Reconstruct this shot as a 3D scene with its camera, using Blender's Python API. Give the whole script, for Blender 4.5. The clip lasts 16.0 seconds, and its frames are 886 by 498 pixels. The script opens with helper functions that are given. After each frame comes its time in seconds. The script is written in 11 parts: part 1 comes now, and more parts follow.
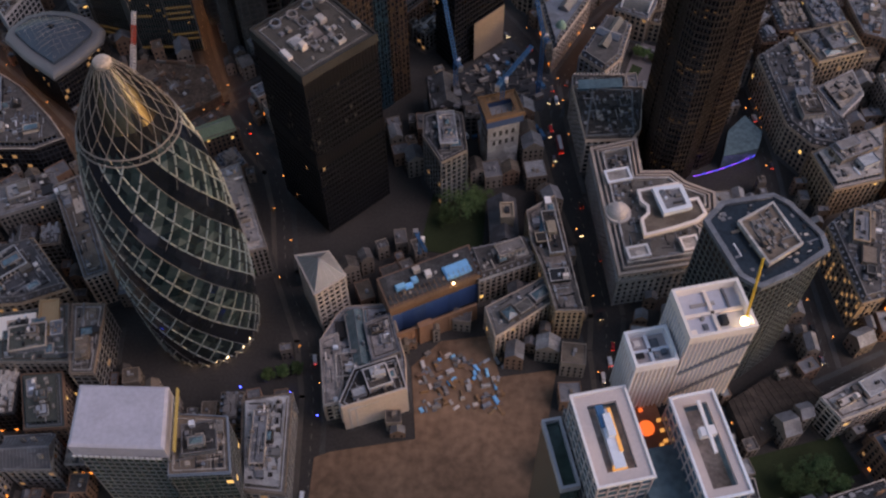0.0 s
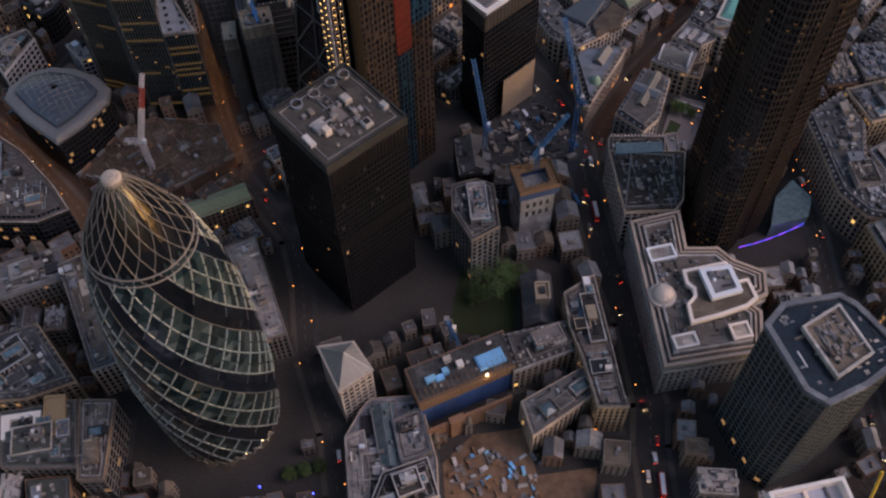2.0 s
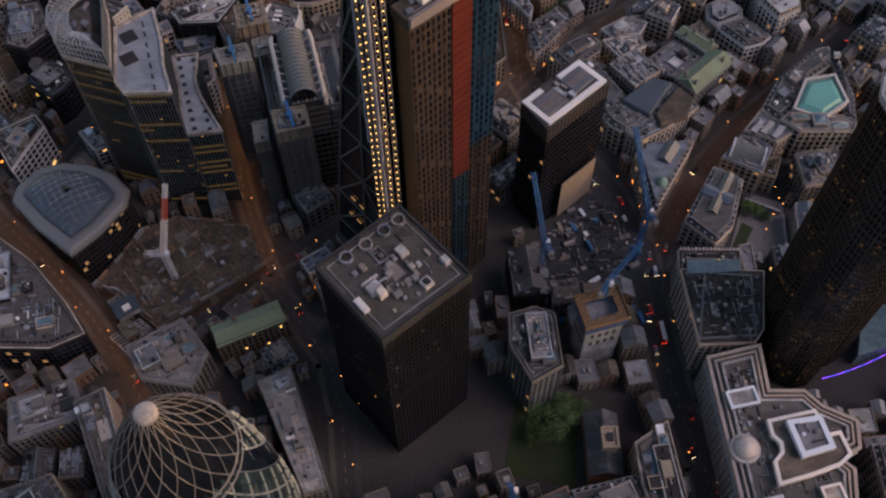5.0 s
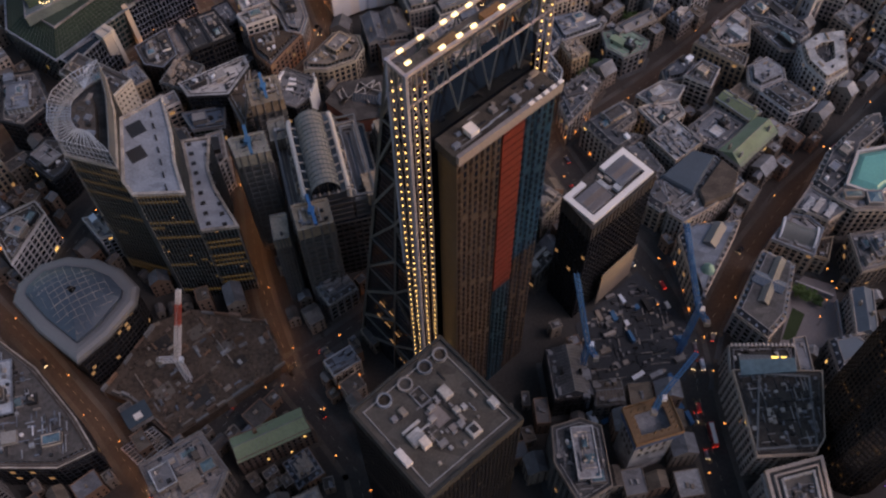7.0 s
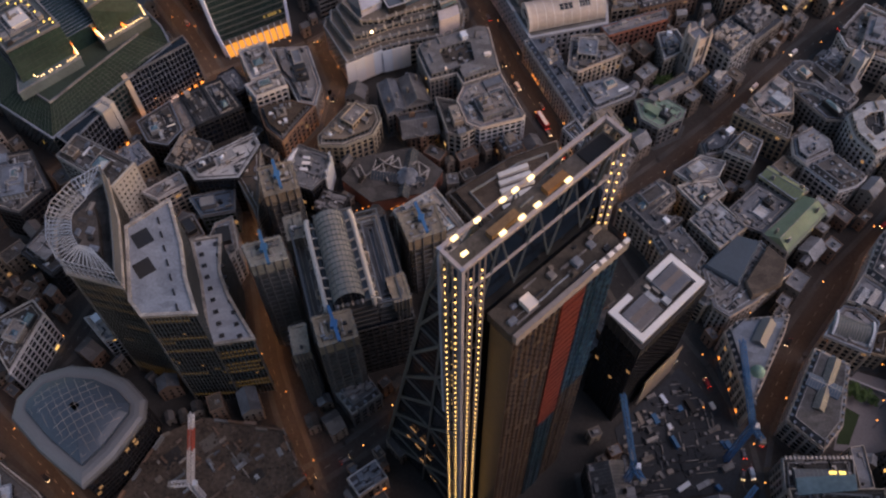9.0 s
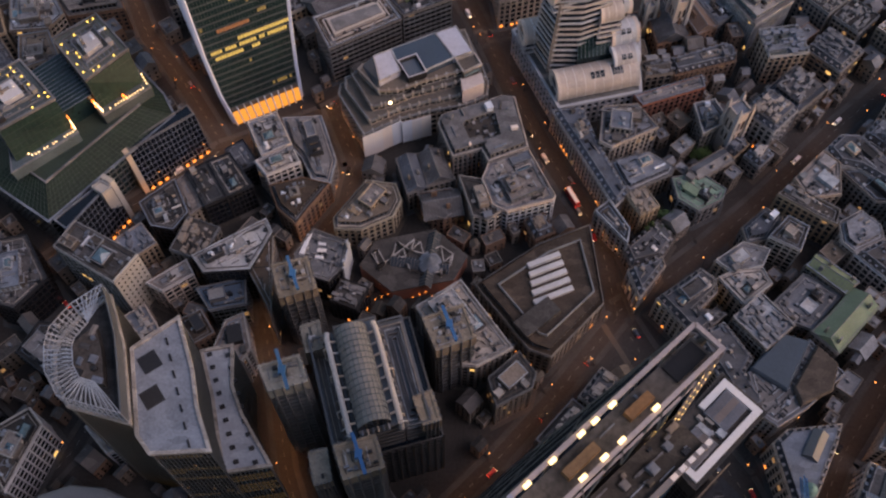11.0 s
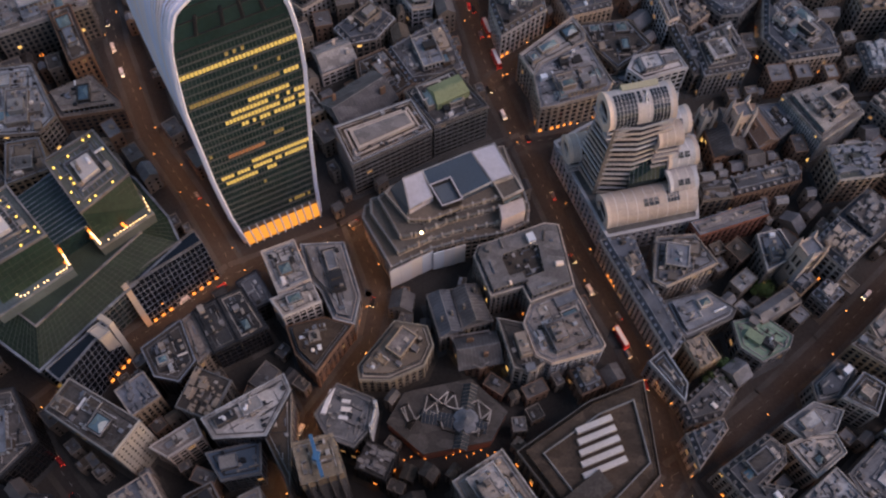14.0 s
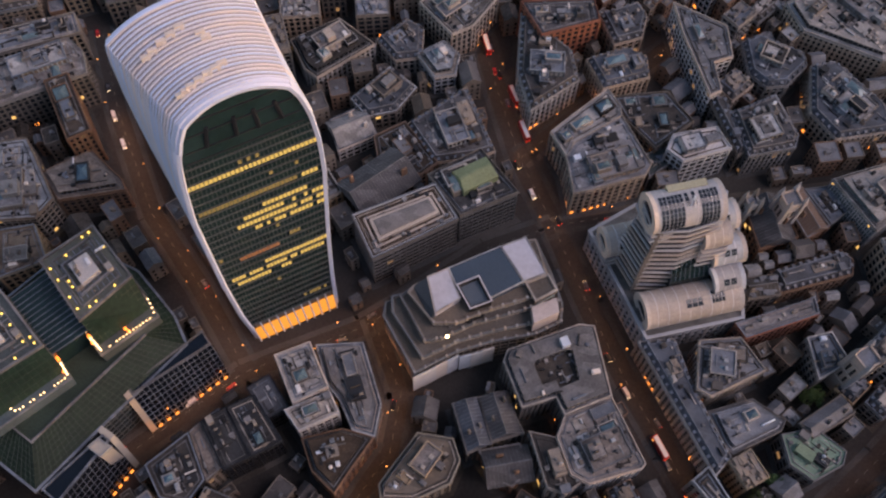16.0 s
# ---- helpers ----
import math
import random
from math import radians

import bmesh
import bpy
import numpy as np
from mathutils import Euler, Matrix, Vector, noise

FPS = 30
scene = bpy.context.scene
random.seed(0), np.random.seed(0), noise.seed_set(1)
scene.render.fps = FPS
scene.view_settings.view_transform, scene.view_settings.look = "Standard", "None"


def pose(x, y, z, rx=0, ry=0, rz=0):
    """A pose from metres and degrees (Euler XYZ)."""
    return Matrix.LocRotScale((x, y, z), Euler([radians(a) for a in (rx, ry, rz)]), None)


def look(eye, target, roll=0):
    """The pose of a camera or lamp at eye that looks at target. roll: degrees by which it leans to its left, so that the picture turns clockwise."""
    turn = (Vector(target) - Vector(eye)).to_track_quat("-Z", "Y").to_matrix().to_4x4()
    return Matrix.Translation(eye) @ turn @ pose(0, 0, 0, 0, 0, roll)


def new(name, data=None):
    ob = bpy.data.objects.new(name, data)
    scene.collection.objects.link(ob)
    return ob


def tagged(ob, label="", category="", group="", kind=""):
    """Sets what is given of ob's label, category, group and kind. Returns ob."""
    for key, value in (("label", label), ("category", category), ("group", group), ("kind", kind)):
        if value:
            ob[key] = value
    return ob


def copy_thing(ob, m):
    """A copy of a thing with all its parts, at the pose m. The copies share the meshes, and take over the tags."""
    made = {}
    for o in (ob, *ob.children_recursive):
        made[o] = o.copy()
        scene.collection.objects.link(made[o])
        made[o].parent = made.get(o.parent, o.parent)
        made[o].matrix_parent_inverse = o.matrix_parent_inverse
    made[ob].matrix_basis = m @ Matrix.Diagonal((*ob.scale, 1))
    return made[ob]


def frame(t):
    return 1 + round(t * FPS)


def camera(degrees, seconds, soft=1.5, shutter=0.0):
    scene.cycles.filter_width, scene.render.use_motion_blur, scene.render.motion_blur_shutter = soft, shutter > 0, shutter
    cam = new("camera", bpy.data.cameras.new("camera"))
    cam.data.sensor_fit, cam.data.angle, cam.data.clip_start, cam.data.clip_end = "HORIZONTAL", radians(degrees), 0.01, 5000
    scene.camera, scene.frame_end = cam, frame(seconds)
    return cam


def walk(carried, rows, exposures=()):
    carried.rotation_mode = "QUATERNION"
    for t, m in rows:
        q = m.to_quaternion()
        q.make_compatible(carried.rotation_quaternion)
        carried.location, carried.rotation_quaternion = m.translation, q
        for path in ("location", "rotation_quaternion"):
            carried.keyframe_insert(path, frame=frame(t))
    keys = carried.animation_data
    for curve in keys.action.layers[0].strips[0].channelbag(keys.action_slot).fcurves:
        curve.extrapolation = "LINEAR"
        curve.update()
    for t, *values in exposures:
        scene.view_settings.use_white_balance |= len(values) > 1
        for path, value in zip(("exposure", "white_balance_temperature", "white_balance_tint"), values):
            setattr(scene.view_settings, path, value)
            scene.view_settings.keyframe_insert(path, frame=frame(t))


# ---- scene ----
cam = camera(48.93, 16.0, soft=2.3)
# seconds, place, heading, tilt, roll
ROWS = [
    (0, -0.00, -0.00, 415.77, 2.536, -55.886, 0.483),
    (0.5, -4.15, 13.62, 415.73, 2.302, -56.117, 0.627),
    (1, -7.88, 27.52, 415.59, 2.267, -56.293, 0.743),
    (1.5, -11.51, 41.19, 415.55, 2.374, -56.541, 0.731),
    (2, -15.61, 55.79, 415.60, 2.504, -56.816, 0.717),
    (2.5, -19.96, 69.87, 415.84, 2.634, -57.138, 0.628),
    (3, -24.67, 84.40, 416.06, 2.832, -57.461, 0.567),
    (3.5, -29.34, 98.73, 416.49, 2.941, -57.848, 0.504),
    (4, -34.09, 113.47, 417.10, 3.002, -58.191, 0.522),
    (6.5, -58.46, 186.08, 416.57, 2.449, -59.483, 0.599),
    (7, -63.05, 201.49, 416.27, 2.185, -59.700, 0.689),
    (7.5, -67.29, 216.22, 415.94, 1.960, -59.948, 0.739),
    (8, -71.72, 231.78, 415.87, 1.776, -60.205, 0.763),
    (8.5, -75.79, 246.72, 415.62, 1.677, -60.501, 0.742),
    (9, -80.26, 262.61, 415.39, 1.589, -60.821, 0.681),
    (11.5, -101.22, 338.05, 412.18, 1.416, -62.302, 0.094),
    (12, -104.98, 353.49, 411.02, 1.521, -62.580, -0.047),
    (12.5, -108.44, 368.16, 410.12, 1.613, -62.895, -0.170),
    (13, -112.17, 383.38, 409.16, 1.713, -63.185, -0.307),
    (13.5, -116.12, 398.08, 408.25, 1.756, -63.528, -0.477),
    (14, -119.98, 413.10, 406.82, 1.798, -63.795, -0.612),
    (14.5, -123.45, 427.75, 405.58, 1.795, -64.129, -0.712),
    (15, -126.99, 442.81, 403.78, 1.870, -64.401, -0.784),
    (15.5, -130.39, 457.65, 402.66, 2.020, -64.796, -0.847),
    (16, -134.14, 473.09, 401.20, 2.114, -65.143, -0.902),
]
walk(cam, [(t, pose(x, y, z, 90 + pitch, roll, yaw)) for t, x, y, z, yaw, pitch, roll in ROWS],
     exposures=[(0.0, 1.42, 6650, 25), (5.0, 1.36, 6650, 25), (8.5, 1.42, 6650, 25), (12.0, 1.42, 6650, 25), (16.0, 1.42, 6650, 25)])

# ---- dusk light: a dim even sky and what is left of the sun through cloud ----
world = bpy.data.worlds.new("world")
scene.world = world
world.use_nodes = True
wn = world.node_tree.nodes
sky = wn.new("ShaderNodeTexSky")
sky.sky_type = "NISHITA"
sky.sun_disc = False
sky.sun_elevation = radians(9)
sky.sun_rotation = radians(101)
sky.air_density, sky.dust_density, sky.ozone_density = 1.2, 2.5, 1.5
wn["Background"].inputs[1].default_value = 0.085
world.node_tree.links.new(sky.outputs[0], wn["Background"].inputs[0])
sun_data = bpy.data.lights.new("sun", "SUN")
sun_data.energy, sun_data.angle, sun_data.color = 0.5, radians(40), (1.0, 0.86, 0.84)
sun = new("sun", sun_data)
sun.matrix_world = look((0, 0, 300), (-262, 50, 0))


# ---- materials ----
def material(name, colour, rough=0.8, metal=0.0, spread=0.16, fine=1.2, coarse=0.06, bump=0.3, spec=0.35, patch=0.0, tint=0.12):
    """A worn surface: grain, large stains and a shade of its own for each object."""
    m = bpy.data.materials.new(name)
    m.use_nodes = True
    n, l = m.node_tree.nodes, m.node_tree.links
    b = n["Principled BSDF"]
    b.inputs["Roughness"].default_value, b.inputs["Metallic"].default_value = rough, metal
    b.inputs["Specular IOR Level"].default_value = spec
    co = n.new("ShaderNodeTexCoord")
    grain, stain = n.new("ShaderNodeTexNoise"), n.new("ShaderNodeTexNoise")
    grain.inputs["Scale"].default_value, stain.inputs["Scale"].default_value = fine, coarse
    grain.inputs["Detail"].default_value, stain.inputs["Detail"].default_value = 4, 5
    l.new(co.outputs["Object"], grain.inputs["Vector"])
    l.new(co.outputs["Object"], stain.inputs["Vector"])
    info = n.new("ShaderNodeObjectInfo")
    total = n.new("ShaderNodeMath")
    total.operation = "ADD"
    l.new(grain.outputs["Fac"], total.inputs[0])
    l.new(stain.outputs["Fac"], total.inputs[1])
    plus = n.new("ShaderNodeMath")
    plus.operation = "MULTIPLY_ADD"
    plus.inputs[1].default_value = 0.45
    l.new(info.outputs["Random"], plus.inputs[0])
    l.new(total.outputs[0], plus.inputs[2])
    ramp = n.new("ShaderNodeMapRange")
    ramp.inputs["From Min"].default_value, ramp.inputs["From Max"].default_value = 0.65, 1.8
    ramp.inputs["To Min"].default_value, ramp.inputs["To Max"].default_value = 1 - 2.2 * spread, 1 + 2.2 * spread
    l.new(plus.outputs[0], ramp.inputs["Value"])
    mix = n.new("ShaderNodeVectorMath")
    mix.operation = "SCALE"
    mix.inputs[0].default_value = colour
    if patch:
        # roofing laid in sheets of uneven age
        turn = n.new("ShaderNodeMapping")
        turn.inputs["Rotation"].default_value = (0, 0, radians(28))
        turn.inputs["Scale"].default_value = (0.16, 0.30, 0.20)
        sheet = n.new("ShaderNodeTexVoronoi")
        sheet.distance = "CHEBYCHEV"
        sheet.inputs["Scale"].default_value = 1.0
        sheet.inputs["Randomness"].default_value = 0.75
        l.new(co.outputs["Object"], turn.inputs["Vector"])
        l.new(turn.outputs[0], sheet.inputs["Vector"])
        tone = n.new("ShaderNodeSeparateColor")
        l.new(sheet.outputs["Color"], tone.inputs[0])
        age = n.new("ShaderNodeMapRange")
        age.inputs["To Min"].default_value, age.inputs["To Max"].default_value = 1 - patch, 1 + patch
        l.new(tone.outputs[0], age.inputs["Value"])
        both = n.new("ShaderNodeMath")
        both.operation = "MULTIPLY"
        l.new(ramp.outputs[0], both.inputs[0])
        l.new(age.outputs[0], both.inputs[1])
        l.new(both.outputs[0], mix.inputs["Scale"])
    else:
        l.new(ramp.outputs[0], mix.inputs["Scale"])
    # each object leans a little to the warm or the cool side
    lean = n.new("ShaderNodeMath")
    lean.operation = "MULTIPLY"
    lean.inputs[1].default_value = 7.31
    part_of = n.new("ShaderNodeMath")
    part_of.operation = "FRACT"
    l.new(info.outputs["Random"], lean.inputs[0])
    l.new(lean.outputs[0], part_of.inputs[0])
    hue = n.new("ShaderNodeMix")
    hue.data_type = "RGBA"
    hue.inputs["A"].default_value, hue.inputs["B"].default_value = (1 + tint, 1.0, 1 - tint, 1), (1 - tint, 1.0, 1 + 1.2 * tint, 1)
    l.new(part_of.outputs[0], hue.inputs["Factor"])
    tinted = n.new("ShaderNodeVectorMath")
    tinted.operation = "MULTIPLY"
    l.new(mix.outputs[0], tinted.inputs[0])
    l.new(hue.outputs["Result"], tinted.inputs[1])
    l.new(tinted.outputs[0], b.inputs["Base Color"])
    if bump:
        bu = n.new("ShaderNodeBump")
        bu.inputs["Strength"].default_value, bu.inputs["Distance"].default_value = bump, 0.12
        l.new(grain.outputs["Fac"], bu.inputs["Height"])
        l.new(bu.outputs[0], b.inputs["Normal"])
    return m


def glow(name, colour, strength):
    m = bpy.data.materials.new(name)
    m.use_nodes = True
    b = m.node_tree.nodes["Principled BSDF"]
    b.inputs["Base Color"].default_value = (0.04, 0.04, 0.04, 1)
    b.inputs["Emission Color"].default_value = (*colour, 1)
    b.inputs["Emission Strength"].default_value = strength
    return m


GLASS = material("window_glass", (0.020, 0.026, 0.034), 0.12, 0.0, 0.35, 0.5, 0.1, 0.0, 0.6)
GLASS_GREEN = material("green_glass", (0.030, 0.062, 0.056), 0.12, 0.0, 0.3, 0.5, 0.1, 0.0, 0.6)
GLASS_BLUE = material("blue_glass", (0.10, 0.16, 0.20), 0.15, 0.0, 0.25, 0.5, 0.1, 0.0, 0.6)
GLASS_DARK = material("dark_glass", (0.007, 0.010, 0.016), 0.12, 0.0, 0.3, 0.5, 0.1, 0.0, 0.5)
GLASS_GREEN_DARK = material("dark_green_glass", (0.012, 0.030, 0.034), 0.12, 0.0, 0.3, 0.5, 0.1, 0.0, 0.5)
STONE = material("portland_stone", (0.37, 0.325, 0.295), 0.85, 0.0, 0.25, 1.2, 0.09)
STONE_WARM = material("warm_stone", (0.34, 0.27, 0.20), 0.85)
STONE_GREY = material("grey_stone", (0.19, 0.172, 0.162), 0.85, 0.0, 0.25, 1.2, 0.09)
BRICK = material("brown_brick", (0.20, 0.125, 0.09), 0.9)
BRICK_RED = material("red_brick", (0.27, 0.11, 0.075), 0.9)
CONCRETE = material("concrete", (0.23, 0.205, 0.19), 0.9, 0.0, 0.25, 1.2, 0.09)
DARK = material("dark_metal", (0.035, 0.034, 0.037), 0.5, 0.3)
BLACK = material("black_steel", (0.016, 0.016, 0.019), 0.45, 0.3)
STEEL = material("steel", (0.36, 0.36, 0.38), 0.4, 0.7)
WHITE = material("white_paint", (0.72, 0.70, 0.72), 0.5, 0.0, 0.06)
WHITE_STONE = material("white_cladding", (0.52, 0.48, 0.47), 0.6, 0.0, 0.16)
SLATE = material("slate", (0.078, 0.078, 0.088), 0.7, 0.0, 0.25, 1.6, 0.12, patch=0.3)
LEAD = material("lead_sheet", (0.165, 0.168, 0.188), 0.6, 0.0, 0.25, 1.4, 0.12, patch=0.26)
FELT = material("roofing_felt", (0.088, 0.078, 0.074), 0.9, 0.0, 0.34, 0.9, 0.12, patch=0.26)
GRAVEL = material("roof_gravel", (0.15, 0.13, 0.115), 0.95, 0.0, 0.28, 3.0, 0.12, patch=0.26)
PALE_ROOF = material("pale_roof", (0.33, 0.315, 0.315), 0.8, 0.0, 0.26, 1.2, 0.14, patch=0.26)
LILAC_ROOF = material("weathered_pale_roof", (0.22, 0.205, 0.21), 0.8, 0.0, 0.30, 0.9, 0.14, patch=0.26)
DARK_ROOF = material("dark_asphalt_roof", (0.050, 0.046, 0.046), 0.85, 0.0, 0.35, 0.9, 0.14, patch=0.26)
BROWN_ROOF = material("brown_roof", (0.064, 0.050, 0.042), 0.9, 0.0, 0.3, 1.0, 0.12, patch=0.25)
COPPER = material("green_copper", (0.19, 0.27, 0.20), 0.75, 0.0, 0.22)
ASPHALT = material("asphalt", (0.037, 0.037, 0.040), 0.9, 0.0, 0.3, 0.8, 0.03)
PAVING = material("paving", (0.066, 0.062, 0.060), 0.9, 0.0, 0.3, 1.5, 0.08)
EARTH = material("bare_earth", (0.165, 0.106, 0.072), 1.0, 0.0, 0.36, 0.25, 0.035, 0.35)
GRASS = material("lawn", (0.030, 0.045, 0.02), 1.0)
LEAF = material("leaves", (0.07, 0.115, 0.04), 0.8, 0.0, 0.4)
BARK = material("bark", (0.09, 0.07, 0.05), 0.95)
ORANGE = material("ochre_cladding", (0.046, 0.030, 0.020), 0.35, 0.0, 0.4, 0.5, 0.05)
RED = material("red_cladding", (0.105, 0.020, 0.012), 0.4, 0.0, 0.3, 0.5, 0.05)
BLUE = material("blue_cladding", (0.012, 0.036, 0.055), 0.35, 0.0, 0.4, 0.5, 0.05)
BLUE_PAINT = material("blue_paint", (0.04, 0.13, 0.28), 0.5, 0.0, 0.15)
BLUE_SHEET = material("blue_sheeting", (0.05, 0.10, 0.24), 0.6)
SKY_SHEET = material("pale_blue_sheeting", (0.20, 0.48, 0.78), 0.6)
TIMBER = material("plywood", (0.24, 0.14, 0.075), 0.8)
BUS_RED = material("bus_red", (0.55, 0.03, 0.03), 0.35, 0.0, 0.05)
CAR_PAINT = material("car_paint", (0.12, 0.12, 0.14), 0.3, 0.4, 0.35)
YELLOW = material("yellow_paint", (0.65, 0.45, 0.06), 0.5)
GREEN_ROOF = material("pale_green_roof", (0.20, 0.265, 0.17), 0.7, 0.0, 0.2)
TEAL = material("teal_glass_roof", (0.10, 0.30, 0.30), 0.3)
LIT = glow("lit_window", (1.0, 0.60, 0.16), 0.5)
LIT_SOFT = glow("softly_lit_window", (1.0, 0.55, 0.20), 0.13)
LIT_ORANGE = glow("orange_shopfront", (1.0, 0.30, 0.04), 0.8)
LAMP = glow("street_lamp_glow", (1.0, 0.36, 0.07), 1.3)
LAMP_WHITE = glow("white_lamp_glow", (1.0, 0.74, 0.36), 4.0)
RED_LIGHT = glow("tail_light", (1.0, 0.05, 0.02), 2.0)
PURPLE = glow("violet_light", (0.30, 0.08, 1.0), 0.9)
BLUE_STRIP = glow("blue_strip_light", (0.10, 0.09, 1.0), 0.7)
BLUE_LIGHT = glow("blue_light", (0.05, 0.08, 1.0), 4.0)


# ---- mesh helpers ----
class Buf:
    """Faces of one mesh, gathered and then linked as one object."""

    def __init__(self):
        self.v, self.f = [], []

    def quad(self, *p):
        i = len(self.v)
        self.v += [tuple(q) for q in p]
        self.f.append(tuple(range(i, i + len(p))))

    def box(self, c, u, w, su, sw, z0, z1):
        """An upright box about c, su along u and sw along w."""
        cx, cy = c[0], c[1]
        a, b = (u[0] * su / 2, u[1] * su / 2), (w[0] * sw / 2, w[1] * sw / 2)
        p = [(cx - a[0] - b[0], cy - a[1] - b[1]), (cx + a[0] - b[0], cy + a[1] - b[1]), (cx + a[0] + b[0], cy + a[1] + b[1]), (cx - a[0] + b[0], cy - a[1] + b[1])]
        if u[0] * w[1] - u[1] * w[0] < 0:
            p.reverse()
        self.prism(p, z0, z1, True)

    def prism(self, poly, z0, z1, bottom=False, top=True):
        i, n = len(self.v), len(poly)
        self.v += [(x, y, z0) for x, y in poly] + [(x, y, z1) for x, y in poly]
        self.f += [(i + k, i + (k + 1) % n, i + n + (k + 1) % n, i + n + k) for k in range(n)]
        if top:
            self.f.append(tuple(range(i + n, i + 2 * n)))
        if bottom:
            self.f.append(tuple(range(i + n - 1, i - 1, -1)))

    def frustum(self, low, high, z0, z1, top=True):
        i, n = len(self.v), len(low)
        self.v += [(x, y, z0) for x, y in low] + [(x, y, z1) for x, y in high]
        self.f += [(i + k, i + (k + 1) % n, i + n + (k + 1) % n, i + n + k) for k in range(n)]
        if top:
            self.f.append(tuple(range(i + n, i + 2 * n)))

    def stack(self, rings):
        """One closed shell through outlines (polygon, height) from the foot up."""
        i, n = len(self.v), len(rings[0][0])
        for poly, z in rings:
            self.v += [(x, y, z) for x, y in poly]
        for r in range(len(rings) - 1):
            self.f += [(i + r * n + k, i + r * n + (k + 1) % n, i + (r + 1) * n + (k + 1) % n, i + (r + 1) * n + k) for k in range(n)]
        self.f.append(tuple(range(i + (len(rings) - 1) * n, i + len(rings) * n)))

    def ring(self, outer, inner, z0, z1):
        """A wall between two outlines."""
        i, n = len(self.v), len(outer)
        for poly, z in ((outer, z0), (outer, z1), (inner, z1), (inner, z0)):
            self.v += [(x, y, z) for x, y in poly]
        for r in range(4):
            s = (r + 1) % 4
            self.f += [(i + r * n + k, i + r * n + (k + 1) % n, i + s * n + (k + 1) % n, i + s * n + k) for k in range(n)]

    def bar(self, a, b, r, sides=4):
        """A straight bar from a to b."""
        a, b = Vector(a), Vector(b)
        d = (b - a).normalized()
        s = d.cross(Vector((0, 0, 1)) if abs(d.z) < 0.95 else Vector((1, 0, 0))).normalized()
        t = d.cross(s)
        i = len(self.v)
        for e in (a, b):
            for k in range(sides):
                g = 2 * math.pi * (k + 0.5) / sides
                self.v.append(tuple(e + (s * math.cos(g) + t * math.sin(g)) * r))
        self.f += [(i + k, i + (k + 1) % sides, i + sides + (k + 1) % sides, i + sides + k) for k in range(sides)]
        self.f += [tuple(range(i + sides - 1, i - 1, -1)), tuple(range(i + sides, i + 2 * sides))]

    def lathe(self, c, rings, n=24, top=True):
        """Rings (radius, z) about the upright axis through c."""
        i = len(self.v)
        for r, z in rings:
            self.v += [(c[0] + r * math.cos(2 * math.pi * k / n), c[1] + r * math.sin(2 * math.pi * k / n), z) for k in range(n)]
        for j in range(len(rings) - 1):
            self.f += [(i + j * n + k, i + j * n + (k + 1) % n, i + (j + 1) * n + (k + 1) % n, i + (j + 1) * n + k) for k in range(n)]
        if top:
            j = i + (len(rings) - 1) * n
            self.f.append(tuple(range(j, j + n)))

    def mesh(self, name, mat, origin=(0, 0, 0)):
        me = bpy.data.meshes.new(name)
        ox, oy, oz = origin
        me.from_pydata([(x - ox, y - oy, z - oz) for x, y, z in self.v], [], self.f)
        me.materials.append(mat)
        me.update()
        return me


def thing(name, at, label, category, group="", kind=""):
    ob = new(name)
    ob.location = at
    ob.empty_display_size = 1
    return tagged(ob, label, category, group, kind)


def part(name, buf, mat, parent, label="", kind=""):
    if not buf.f:
        return None
    base = parent.location if parent.parent is None else parent.parent.location
    ob = new(name, buf.mesh(name, mat, base))
    ob.parent = parent
    return tagged(ob, label, kind=kind or ("stuff" if name in JOINED else ""))


JOINED = {"facade", "lit_window", "shop_window", "dormer", "dormer_pane", "glazing_bar", "mullion", "floor_edge", "core_rib", "ladder_lamp", "lit_floor", "band", "band_glass", "lamp_string", "roof_fin", "grid_bar", "glazing_fin", "pipe", "blade_fins", "pipes", "bracing",
          "steel_frame", "rib", "top_storey_frame", "tower_frame", "frame", "lower_frame", "upper_frame", "vault_rib", "pale_roof_rib", "arcade_rib", "box_rib", "podium_frame", "stone_front", "scaffold", "terrace_frame",
          "white_band", "terrace_band", "terrace_glass", "office_frame", "crown_lattice", "lobby_light", "foot_column", "floor_light", "market_lamp", "violet_lamp", "red_lamp", "roof_gear", "end_rim", "opening"}


def single(name, buf, mat, label, category="", kind="", group=""):
    """A thing or piece of the setting that is one mesh."""
    return tagged(new(name, buf.mesh(name, mat)), label, category, group, kind)


def offset(poly, d):
    """The outline moved inwards by d."""
    out, n = [], len(poly)
    for k in range(n):
        a, b, c = Vector(poly[k - 1]), Vector(poly[k]), Vector(poly[(k + 1) % n])
        u, w = (b - a).normalized(), (c - b).normalized()
        nu, nw = Vector((-u.y, u.x)), Vector((-w.y, w.x))
        m = nu + nw
        q = max(0.35, m.dot(nu))
        out.append(tuple(b + m * (d / q)))
    return out


def area(poly):
    return 0.5 * sum(poly[k - 1][0] * poly[k][1] - poly[k][0] * poly[k - 1][1] for k in range(len(poly)))


def centre(poly):
    return (sum(p[0] for p in poly) / len(poly), sum(p[1] for p in poly) / len(poly))


def inside(p, poly):
    hit = False
    for k in range(len(poly)):
        (x0, y0), (x1, y1) = poly[k - 1], poly[k]
        if (y0 > p[1]) != (y1 > p[1]) and p[0] < (x1 - x0) * (p[1] - y0) / (y1 - y0) + x0:
            hit = not hit
    return hit


